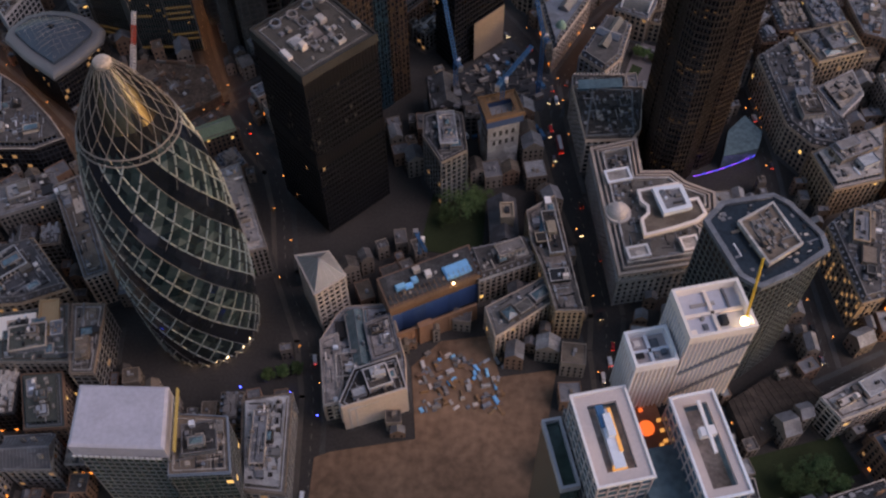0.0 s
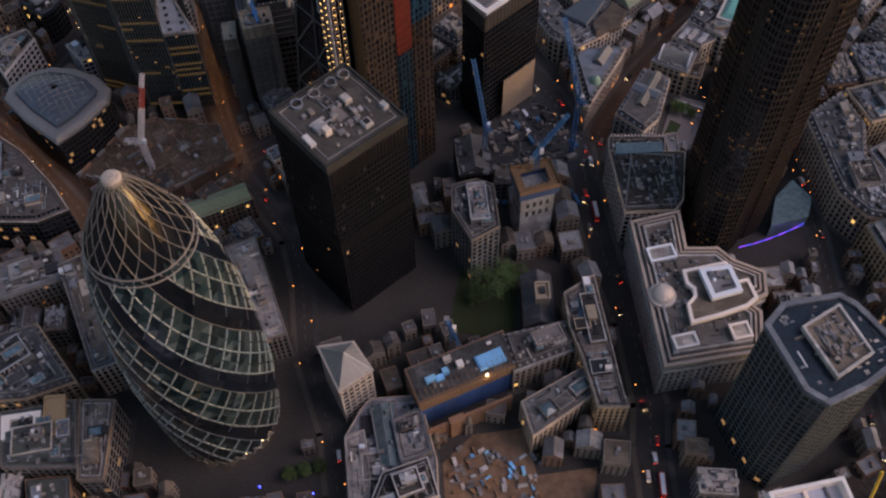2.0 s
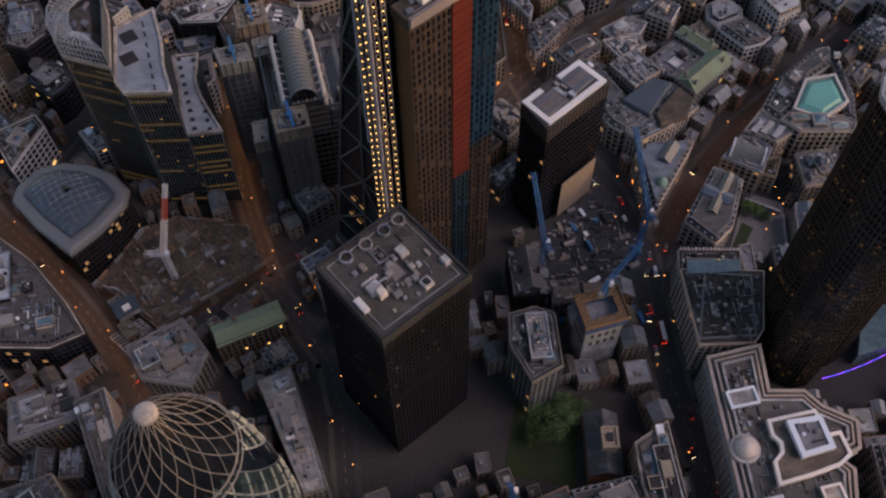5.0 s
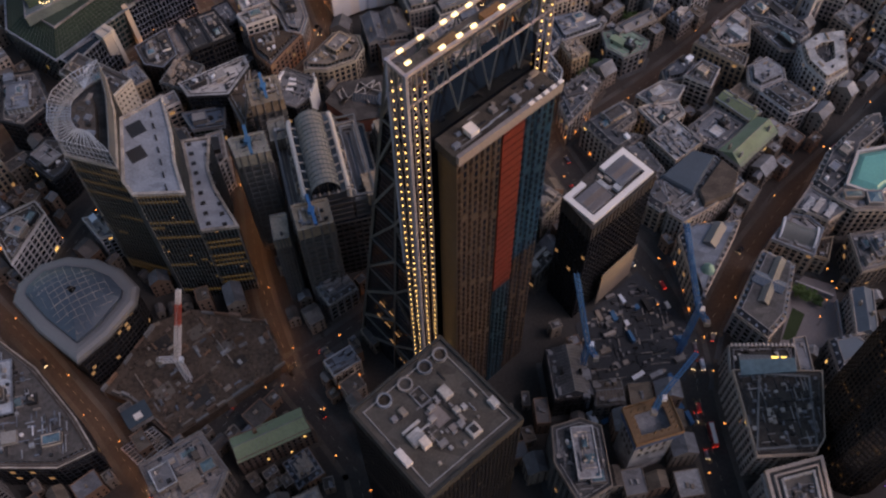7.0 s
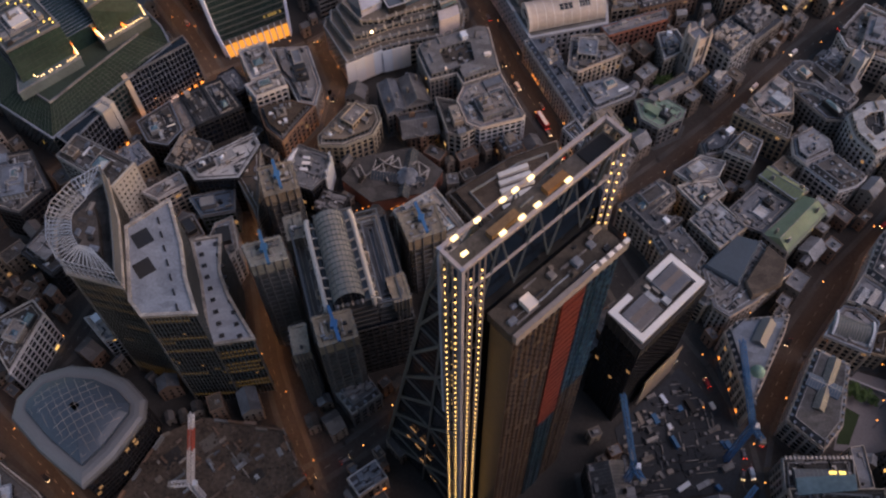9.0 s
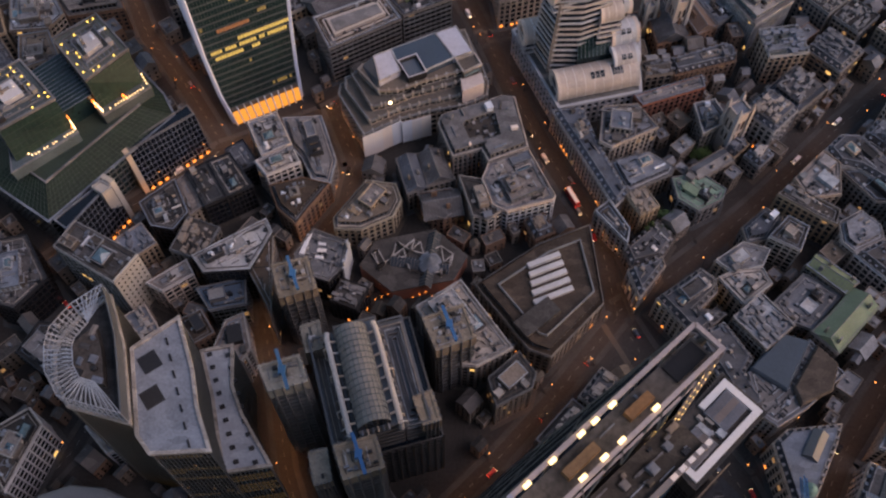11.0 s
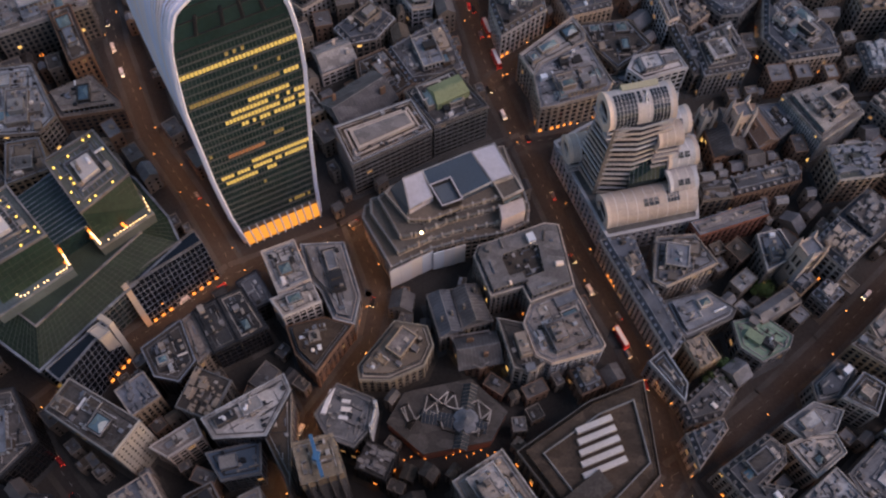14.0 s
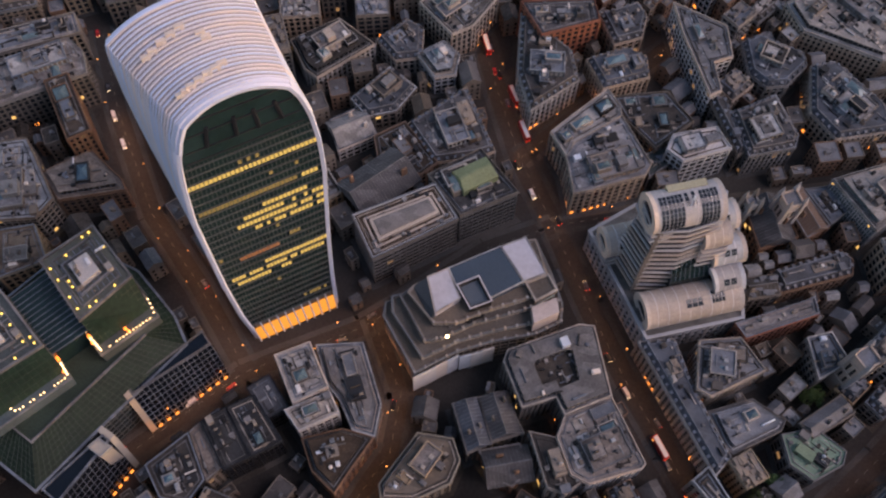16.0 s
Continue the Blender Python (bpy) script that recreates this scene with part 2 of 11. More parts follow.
def shrunk(poly, s):
    c = centre(poly)
    return [(c[0] + (x - c[0]) * s, c[1] + (y - c[1]) * s) for x, y in poly]


def edges(poly):
    """For each side: its start, direction, outward normal and length."""
    for k in range(len(poly)):
        a, b = Vector(poly[k]), Vector(poly[(k + 1) % len(poly)])
        u = (b - a).normalized()
        yield a, u, Vector((u.y, -u.x)), (b - a).length


def rect(cx, cy, w, d, turn):
    """A rectangle w by d about a place, turned by degrees."""
    c, s = math.cos(radians(turn)), math.sin(radians(turn))
    return [(cx + x * c - y * s, cy + x * s + y * c) for x, y in ((-w / 2, -d / 2), (w / 2, -d / 2), (w / 2, d / 2), (-w / 2, d / 2))]


def facade(poly, z0, z1, bay, storey, pier, band, deep, frame_buf, lit_buf=None, lit=0.0, rng=random, sill=0.0):
    """Piers and floor bands standing proud of the glass, and some windows with the light on."""
    floors = max(1, round((z1 - z0) / storey))
    step = (z1 - z0) / floors
    for a, u, n, length in edges(poly):
        cols = max(1, round(length / bay))
        w = length / cols
        for i in range(cols + 1):
            c = a + u * (i * w)
            frame_buf.box(c + n * (deep / 2 - 0.1), u, n, pier, deep + 0.2, z0, z1)
        for j in range(floors + 1):
            c = a + u * (length / 2)
            z = z0 + j * step
            frame_buf.box(c + n * (deep / 2 - 0.12), u, n, length, deep * 0.8, max(z0, z - band * 0.5), min(z1, z + band * 0.5 + sill))
        if lit_buf is not None and lit > 0:
            for j in range(floors):
                for i in range(cols):
                    if rng.random() < lit:
                        p, q = a + u * (i * w + pier / 2) + n * 0.04, a + u * ((i + 1) * w - pier / 2) + n * 0.04
                        zl, zh = z0 + j * step + band / 2 + 0.2, z0 + (j + 1) * step - band / 2 - 0.2
                        lit_buf.quad((*p, zl), (*q, zl), (*q, zh), (*p, zh))


# ---- rooftop plant, one mesh of each kind ----
def plant_meshes():
    out = {}
    b = Buf()
    x, y = (1, 0), (0, 1)
    b.stack([([(-s, -s), (s, -s), (s, s), (-s, s)], z) for s, z in ((0.5, 0), (0.5, 0.14), (0.46, 0.16), (0.46, 0.26), (0.5, 0.28), (0.46, 0.42), (0.5, 0.44), (0.46, 0.58), (0.5, 0.60), (0.5, 0.84), (0.44, 0.86), (0.44, 0.93), (0.3, 0.94), (0.3, 1.0))])
    out["air_unit"] = b
    b = Buf()
    b.lathe((0, 0), [(0.5, 0), (0.5, 0.75), (0.42, 0.8), (0.42, 0.95), (0.3, 1.0)], 12)
    out["roof_fan"] = b
    b = Buf()
    b.stack([([(-0.42, -0.3), (0.42, -0.3), (0.42, 0.3), (-0.42, 0.3)], 0), ([(-0.42, -0.3), (0.42, -0.3), (0.42, 0.3), (-0.42, 0.3)], 0.25), ([(-0.5, -0.4), (0.5, -0.4), (0.5, 0.4), (-0.5, 0.4)], 0.27), ([(-0.5, -0.4), (0.5, -0.4), (0.5, 0.4), (-0.5, 0.4)], 0.9), ([(-0.48, -0.3), (0.48, -0.3), (0.48, 0.3), (-0.48, 0.3)], 1.0)])
    out["duct"] = b
    b = Buf()
    b.stack([([(-0.5, -0.5), (0.5, -0.5), (0.5, 0.5), (-0.5, 0.5)], 0), ([(-0.5, -0.5), (0.5, -0.5), (0.5, 0.5), (-0.5, 0.5)], 0.45), ([(-0.45, -0.45), (0.45, -0.45), (0.45, 0.45), (-0.45, 0.45)], 0.45), ([(-0.45, -0.04), (0.45, -0.04), (0.45, 0.04), (-0.45, 0.04)], 1.0)])
    out["skylight"] = b
    b = Buf()
    b.stack([([(-s, -s), (s, -s), (s, s), (-s, s)], z) for s, z in ((0.5, 0), (0.5, 0.88), (0.54, 0.9), (0.54, 1.0), (0.48, 1.0), (0.48, 0.95))])
    out["stair_head"] = b
    return out


PLANT = {}
for _name, _b in plant_meshes().items():
    for _m in (PALE_ROOF, LEAD, WHITE, CONCRETE, DARK, FELT):
        PLANT[_name, _m.name] = _b.mesh(_name, _m)


def clutter(parent, poly, z, count, rng, big=1.0, mats=(PALE_ROOF, LEAD, CONCRETE, DARK, LEAD, CONCRETE, FELT, WHITE)):
    """Plant standing on a roof, square to its longest side."""
    u = max(edges(poly), key=lambda e: e[3])[1]
    turn = math.atan2(u.y, u.x)
    xs, ys = [p[0] for p in poly], [p[1] for p in poly]
    put = []
    for _ in range(count * 12):
        if len(put) >= count:
            break
        p = (rng.uniform(min(xs), max(xs)), rng.uniform(min(ys), max(ys)))
        if not inside(p, poly):
            continue
        kind = rng.choice(("air_unit", "air_unit", "air_unit", "duct", "duct", "roof_fan", "skylight", "stair_head"))
        m = rng.choice(mats)
        s = {"air_unit": (rng.uniform(1.5, 4.5), rng.uniform(1.2, 3), rng.uniform(1.0, 2.4)), "duct": (rng.uniform(3, 8), rng.uniform(0.8, 1.4), rng.uniform(0.9, 1.4)),
             "roof_fan": (rng.uniform(1, 2.2),) * 2 + (rng.uniform(0.8, 1.6),), "skylight": (rng.uniform(2, 5), rng.uniform(1.5, 2.5), rng.uniform(0.7, 1.2)),
             "stair_head": (rng.uniform(3, 5), rng.uniform(3, 4), rng.uniform(2.4, 3))}[kind]
        s = tuple(v * big for v in s[:2]) + (s[2],)
        r = 0.45 * max(s[0], s[1])
        if any(math.hypot(p[0] - q[0], p[1] - q[1]) < r + q[2] for q in put):
            continue
        put.append((*p, r))
        ob = new(kind, PLANT[kind, m.name])
        base = parent.location
        ob.location = (p[0] - base.x, p[1] - base.y, z - base.z)
        ob.rotation_euler = (0, 0, turn + rng.choice((0, math.pi / 2)))
        ob.scale = s
        ob.parent = parent


def joined_clutter(ob, poly, z, count, rng):
    """Small plant on a lesser roof, in one mesh."""
    if area(poly) < 12:
        return
    u = max(edges(poly), key=lambda e: e[3])[1]
    w = Vector((-u.y, u.x))
    xs, ys = [p[0] for p in poly], [p[1] for p in poly]
    b = Buf()
    for _ in range(count * 4):
        p = (rng.uniform(min(xs), max(xs)), rng.uniform(min(ys), max(ys)))
        if inside(p, poly):
            h = rng.uniform(0.5, 2.2)
            a, d = rng.uniform(0.8, 4.5), rng.uniform(0.7, 2.5)
            b.box(p, u, w, a, d, z, z + h)
            b.box(p, u, w, a * 0.8, d * 0.8, z + h, z + h + 0.15)
    part("roof_plant", b, rng.choice((LEAD, PALE_ROOF, CONCRETE, LEAD)), ob, kind="stuff")
    fine_detail(ob, poly, z, rng, 3)


def upper_works(ob, poly, z, rng, wall, felt, count):
    """Plant rooms, stair heads, roof lights and kerbed decks at several levels on one roof."""
    if len(poly) < 3 or area(poly) < 30:
        return
    u = max(edges(poly), key=lambda e: e[3])[1]
    turn = math.degrees(math.atan2(u.y, u.x))
    xs, ys = [p[0] for p in poly], [p[1] for p in poly]
    put = []
    for _ in range(count * 14):
        if len(put) >= count:
            break
        p = (rng.uniform(min(xs), max(xs)), rng.uniform(min(ys), max(ys)))
        w, d = rng.uniform(4, 13), rng.uniform(3.5, 7.5)
        q = rect(*p, w, d, turn + rng.choice((0, 0, 90)))
        if not all(inside(c, poly) for c in q):
            continue
        r = 0.5 * math.hypot(w, d) * 0.8
        if any(math.hypot(p[0] - e[0], p[1] - e[1]) < r + e[2] for e in put):
            continue
        put.append((*p, r))
        h = rng.choice((0.5, 1.2, 2.4, 2.8, 3.4))
        body = rng.choice((wall, LEAD, CONCRETE, felt, PALE_ROOF, DARK))
        b = Buf()
        b.prism(q, z, z + h)
        room = part("plant_room", b, body, ob)
        if h > 1 and rng.random() < 0.45:
            k = Buf()
            k.ring(offset(q, -0.14), offset(q, 0.22), z + h - 0.15, z + h + 0.4)
            part("coping", k, rng.choice((PALE_ROOF, LEAD, wall, FELT)), room)
        kind = rng.random()
        if kind < 0.3:
            g = Buf()
            i2 = offset(q, 0.7)
            g.frustum(i2, [tuple(Vector(a).lerp(Vector(centre(i2)), 0.75)) for a in i2], z + h, z + h + 1.3)
            part("roof_light", g, GLASS_BLUE, room)
        elif kind < 0.7:
            clutter(ob, offset(q, 0.8), z + h, 3, rng, 0.55)


def raised_storey(ob, poly, z, rng, wall, glass, felt):
    """A further storey over part of a roof, with its own windows, edge and plant; gives its outline."""
    if len(poly) < 3 or area(poly) < 90:
        return None
    u = max(edges(poly), key=lambda e: e[3])[1]
    turn = math.degrees(math.atan2(u.y, u.x))
    xs, ys = [p[0] for p in poly], [p[1] for p in poly]
    best = None
    for _ in range(60):
        q = rect(rng.uniform(min(xs), max(xs)), rng.uniform(min(ys), max(ys)), rng.uniform(9, 26), rng.uniform(6, 13), turn + rng.choice((0, 0, 90)))
        if all(inside(c, poly) for c in q) and (best is None or area(q) > area(best)):
            best = q
    if best is None:
        return None
    h = rng.uniform(2.8, 4.2)
    b = Buf()
    b.prism(offset(best, 0.2), z, z + h - 0.2)
    room = part("raised_storey", b, rng.choice((glass, wall, LEAD)), ob)
    f = Buf()
    facade(offset(best, 0.2), z, z + h, 2.2, 3.4, 0.7, 0.9, 0.25, f)
    part("top_storey_frame", f, rng.choice((wall, wall, LEAD, PALE_ROOF)), room)
    r = Buf()
    r.prism(offset(best, 0.1), z + h - 0.15, z + h)
    part("raised_roof", r, rng.choice((felt, LILAC_ROOF, PALE_ROOF, LEAD, DARK_ROOF)), room)
    k = Buf()
    k.ring(offset(best, -0.3), offset(best, 0.25), z + h - 0.2, z + h + 0.7)
    part("coping", k, rng.choice((PALE_ROOF, LEAD, wall)), room)
    upper_works(ob, offset(best, 0.8), z + h, rng, wall, felt, 2)
    fine_detail(ob, offset(best, 0.6), z + h, rng, 5)
    return best


def fine_detail(ob, poly, z, rng, per=4):
    """Rails, pipes, kerbs, hatches and small boxes too small to tell apart, in three tones."""
    if len(poly) < 3 or area(poly) < 15:
        return
    u = max(edges(poly), key=lambda e: e[3])[1]
    w = Vector((-u.y, u.x))
    xs, ys = [p[0] for p in poly], [p[1] for p in poly]
    bufs = (Buf(), Buf(), Buf())
    for _ in range(int(area(poly) * per / 20)):
        p = (rng.uniform(min(xs), max(xs)), rng.uniform(min(ys), max(ys)))
        if not inside(p, poly):
            continue
        k = rng.random()
        if k < 0.35:
            s = (rng.uniform(3, 9), rng.uniform(0.2, 0.45), rng.uniform(0.3, 0.7))
        elif k < 0.55:
            s = (rng.uniform(0.2, 0.45), rng.uniform(3, 8), rng.uniform(0.3, 0.7))
        else:
            s = (rng.uniform(0.6, 2.0), rng.uniform(0.6, 2.0), rng.uniform(0.4, 1.6))
        if not all(inside((p[0] + u.x * s[0] * a / 2 + w.x * s[1] * c / 2, p[1] + u.y * s[0] * a / 2 + w.y * s[1] * c / 2), poly) for a, c in ((-1, -1), (1, 1), (1, -1), (-1, 1))):
            continue
        rng.choice(bufs).box(p, u, w, s[0], s[1], z, z + s[2])
    for q, m in zip(bufs, (PALE_ROOF, LEAD, DARK)):
        part("small_roof_plant", q, m, ob, kind="stuff")


STYLES = {
    # wall, glass, bay, storey, pier, band, depth, roof
    "stone": (STONE, GLASS, 3.0, 3.7, 1.2, 1.0, 0.24, FELT),
    "warm": (STONE_WARM, GLASS, 3.0, 3.7, 1.2, 1.0, 0.24, GRAVEL),
    "grey": (STONE_GREY, GLASS, 3.0, 3.6, 1.1, 1.0, 0.24, FELT),
    "brick": (BRICK, GLASS, 3.0, 3.5, 1.4, 1.3, 0.2, SLATE),
    "red": (BRICK_RED, GLASS, 3.0, 3.5, 1.4, 1.3, 0.2, SLATE),
    "glass": (STEEL, GLASS_GREEN, 3.0, 3.9, 0.25, 0.7, 0.25, GRAVEL),
    "dark": (DARK, GLASS_DARK, 2.5, 3.8, 0.4, 0.9, 0.2, FELT),
    "white": (WHITE_STONE, GLASS, 3.2, 3.6, 0.8, 1.1, 0.24, PALE_ROOF),
    "grid": (LEAD, GLASS_DARK, 2.8, 3.4, 0.35, 0.4, 0.4, GRAVEL),
    "ribbed": (PALE_ROOF, GLASS_BLUE, 1.6, 3.6, 0.5, 0.4, 0.4, PALE_ROOF),
    "banded": (STONE_GREY, GLASS_DARK, 3.0, 3.3, 0.25, 1.35, 0.4, BROWN_ROOF),
    "concrete": (CONCRETE, GLASS, 3.2, 3.6, 0.7, 1.2, 0.24, PALE_ROOF),
}
NAMES = {"stone": "pale stone office building", "warm": "buff stone office building", "grey": "grey stone office building", "brick": "brown brick building", "red": "red brick building",
         "glass": "glass and steel office building", "dark": "dark clad office building", "white": "white clad office building", "grid": "gridded glass office building", "concrete": "concrete framed office building", "banded": "grey banded office building", "ribbed": "blue ribbed glass office building"}
ROOFS = {"flat": "a flat roof full of plant", "setback": "a set-back top storey", "mansard": "a slate mansard roof", "court": "a light well in its roof", "gable": "a pitched slate roof"}
count = 0
FOOT = []


def block(poly, h, style="stone", roof="flat", lit=0.02, plant=None, roof_mat=None, shops=0.0, label="", base=0.0, lesser=False):
    """A street building: glass behind piers and bands, cornice, parapet, roof and plant."""
    global count
    count += 1
    rng = random.Random(1000 + count)
    if area(poly) < 0:
        poly = poly[::-1]
    if not lesser:
        poly = offset(poly, -0.5)
    FOOT.append(poly)
    wall, glass, bay, storey, pier, band, deep, felt = STYLES[style]
    bay *= rng.uniform(0.85, 1.2)
    c = centre(poly)
    felt = roof_mat or rng.choice((felt, PALE_ROOF, LILAC_ROOF, LEAD, LILAC_ROOF, LEAD, GRAVEL, PALE_ROOF, FELT_GREEN, PALE_ROOF) if c[0] > 20 else (felt, felt, FELT, LEAD, LILAC_ROOF, DARK_ROOF, GRAVEL, BROWN_ROOF, FELT_GREEN, PALE_ROOF))
    ob = thing("office_building", (*c, base), label or f"{NAMES[style]} with {ROOFS[roof]}", "building", "city buildings")
    core = offset(poly, deep)
    top = h - (3.2 if roof in ("setback", "mansard") else 0)
    b = Buf()
    b.prism(core, base, top - 0.3, top=False)
    part("window_glass", b, glass, ob, "dark window glass")
    f, g = Buf(), Buf()
    facade(core, base, top, bay, storey, pier, band, deep, f, g, lit, rng)
    part("facade", f, wall, ob)
    part("lit_window", g, rng.choice((LIT, LIT_SOFT, LIT_SOFT)), ob, "windows with warm light on")
    if shops:
        s = Buf()
        for a, u, n, length in edges(core):
            k = 0.0
            while k < length - 3:
                if rng.random() < shops:
                    p, q = a + u * (k + 0.7) + n * 0.06, a + u * (k + 2.5) + n * 0.06
                    s.quad((*p, base + 0.6), (*q, base + 0.6), (*q, base + 2.6), (*p, base + 2.6))
                k += 3.2
        part("shop_window", s, LIT_ORANGE, ob, "orange lit shop windows")
    r = Buf()
    r.prism(offset(poly, 0.1), top - 0.45, top)
    part("roof", r, felt, ob)
    k = Buf()
    k.ring(offset(poly, -0.35), offset(poly, 0.25), top - 0.9, top - 0.35)
    k.ring(offset(poly, -0.02), offset(poly, 0.32), top - 0.35, top + 0.9)
    wall_top = part("parapet", k, wall, ob)
    if rng.random() < 0.3:
        k = Buf()
        k.ring(offset(poly, -0.1), offset(poly, 0.5), top + 0.9, top + 1.02)
        part("coping", k, rng.choice((PALE_ROOF, LEAD, LEAD)), wall_top)
    size = abs(area(poly))
    if lesser:
        joined_clutter(ob, offset(poly, 3.0 if roof in ("setback", "mansard") else 1.0), h if roof in ("setback", "mansard") else top, 3 + int(size / 25), rng)
        plant = 0
    n = plant if plant is not None else int(min(26, 3 + size / 55))
    if roof == "setback":
        inner = offset(poly, 2.6)
        if area(inner) > 25:
            s = Buf()
            s.prism(offset(inner, 0.3), top, h - 0.3, top=False)
            storey_ob = part("top_storey_glass", s, glass, ob)
            s = Buf()
            facade(offset(inner, 0.3), top, h - 0.2, 2.4, 3.2, 0.35, 0.5, 0.25, s)
            part("top_storey_frame", s, LEAD, storey_ob)
            s = Buf()
            s.prism(offset(inner, -0.4), h - 0.3, h)
            s.ring(offset(inner, -0.4), offset(inner, -0.1), h, h + 0.35)
            part("top_roof", s, felt, ob)
            if not lesser and plant != 0:
                raised_storey(ob, offset(inner, 1.5), h, rng, wall, glass, felt)
                fine_detail(ob, offset(inner, 0.5), h, rng)
                ledge = Buf()
                ledge.ring(offset(poly, 1.5), offset(poly, 1.8), top, top + 0.7)
                part("terrace_rail", ledge, rng.choice((PALE_ROOF, LEAD, WHITE_STONE)), ob)
            upper_works(ob, offset(inner, 0.9) if not lesser and plant != 0 else [], h, rng, wall, felt, int(min(5, size / 160)))
            clutter(ob, offset(inner, 1.2), h, n // 2, rng, 0.8)
        else:
            clutter(ob, offset(poly, 1.2), top, n, rng)
    elif roof == "mansard":
        inner = offset(poly, 2.2)
        s = Buf()
        s.frustum(offset(poly, 0.5), inner, top, h)
        slope = part("mansard", s, SLATE, ob)
        d, w = Buf(), Buf()
        for a, u, nn, length in edges(offset(poly, 1.2)):
            m = int(length / 3.4)
            for i in range(m):
                q = a + u * ((i + 0.5) * length / m)
                d.box(q, u, nn, 1.3, 1.7, top + 0.3, top + 2.2)
                w.box(q + nn * 0.86, u, nn, 0.9, 0.06, top + 0.7, top + 1.9)
        part("dormer", d, LEAD, slope)
        part("dormer_pane", w, GLASS, slope)
        s = Buf()
        s.ring(offset(poly, 2.1), offset(poly, 2.5), h, h + 0.4)
        part("roof_curb", s, LEAD, ob)
        if plant == 0 and not lesser:
            k = Buf()
            k.prism(offset(poly, 2.3), h - 0.1, h + 0.15)
            part("top_roof", k, felt, ob)
        elif not lesser:
            raised_storey(ob, offset(poly, 3.2), h, rng, wall, glass, felt)
            fine_detail(ob, offset(poly, 2.8), h, rng)
        upper_works(ob, offset(poly, 3.0) if not lesser and plant != 0 else [], h, rng, wall, felt, int(min(5, size / 160)))
        clutter(ob, offset(poly, 3.2), h, n // 2, rng, 0.8)
    elif roof == "court":
        hole, outer = shrunk(poly, 0.42), offset(poly, 1.6)
        s = Buf()
        s.ring(outer, hole, top, top + 3.2)
        storey_ob = part("roof_storey", s, wall, ob, "roof storey round a light well")
        w = Buf()
        for ring_, flip in ((outer, 1), (hole, -1)):
            for a, u, nn, length in edges(ring_):
                m = int(length / 2.4)
                for i in range(m):
                    w.box(a + u * ((i + 0.5) * length / m) + nn * (0.03 * flip), u, nn, 1.3, 0.1, top + 0.8, top + 2.5)
        part("dormer_pane", w, GLASS, storey_ob)
        s = Buf()
        s.ring(offset(outer, 0.15), offset(hole, -0.15), top + 3.15, top + 3.3)
        part("raised_roof", s, felt, storey_ob)
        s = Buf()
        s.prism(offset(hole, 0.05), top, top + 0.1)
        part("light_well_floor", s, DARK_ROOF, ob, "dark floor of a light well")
        for a, u, nn, length in edges(shrunk(poly, 0.70)):
            for i in range(max(1, int(length / 9))):
                q = a + u * ((i + 0.5) * length / max(1, int(length / 9)))
                clutter(ob, rect(q.x, q.y, 4, 4, math.degrees(math.atan2(u.y, u.x))), top + 3.3, 1, rng, 0.8)
        fine_detail(ob, hole, top + 0.1, rng)
    elif roof == "gable":
        u = max(edges(poly), key=lambda e: e[3])[1]
        n2 = Vector((-u.y, u.x))
        cc = Vector(c)
        ds = [(Vector(p) - cc) for p in poly]
        lu, ln = max(abs(d.dot(u)) for d in ds), max(abs(d.dot(n2)) for d in ds)
        s = Buf()
        rise = ln * 0.62
        e = [cc + u * (a * lu * 0.94) + n2 * (b2 * ln * 0.92) for a, b2 in ((-1, -1), (1, -1), (1, 1), (-1, 1))]
        rdg = [cc - u * lu * 0.9, cc + u * lu * 0.9]
        s.quad((*e[0], top), (*e[1], top), (*rdg[1], top + rise), (*rdg[0], top + rise))
        s.quad((*e[2], top), (*e[3], top), (*rdg[0], top + rise), (*rdg[1], top + rise))
        s.quad((*e[1], top), (*e[2], top), (*rdg[1], top + rise))
        s.quad((*e[3], top), (*e[0], top), (*rdg[0], top + rise))
        pitch = part("pitched_roof", s, roof_mat or SLATE, ob)
        s = Buf()
        m = max(3, int(2 * lu / 1.6))
        for i in range(m + 1):
            t = i / m
            r0, e0, e1 = rdg[0].lerp(rdg[1], t), e[0].lerp(e[1], t), e[3].lerp(e[2], t)
            s.bar((*e0, top + 0.05), (*r0, top + rise + 0.05), 0.07)
            s.bar((*e1, top + 0.05), (*r0, top + rise + 0.05), 0.07)
        s.bar((*rdg[0], top + rise), (*rdg[1], top + rise), 0.22)
        part("roof_seam", s, LEAD, pitch, kind="stuff")
        for i in range(rng.choice((1, 2, 3))):
            k = Buf()
            q = cc + u * (lu * rng.uniform(-0.75, 0.75)) + n2 * (ln * rng.choice((-0.45, 0.45)))
            k.stack([(rect(q.x, q.y, 1.8, 1.0, math.degrees(math.atan2(u.y, u.x))), top + 0.2), (rect(q.x, q.y, 1.8, 1.0, math.degrees(math.atan2(u.y, u.x))), top + rise + 0.8), (rect(q.x, q.y, 1.3, 0.6, math.degrees(math.atan2(u.y, u.x))), top + rise + 1.3)])
            part("chimney", k, wall, ob)
    else:
        if not lesser and size > 120:
            k = Buf()
            k.ring(offset(poly, 1.7), offset(poly, 2.05), top, top + 0.55)
            part("roof_kerb", k, rng.choice((LEAD, FELT, LEAD, PALE_ROOF)), ob)
        if plant != 0:
            raised_storey(ob, offset(poly, 2.4), top, rng, wall, glass, felt)
            upper_works(ob, offset(poly, 1.4), top, rng, wall, felt, int(min(7, 1 + size / 110)))
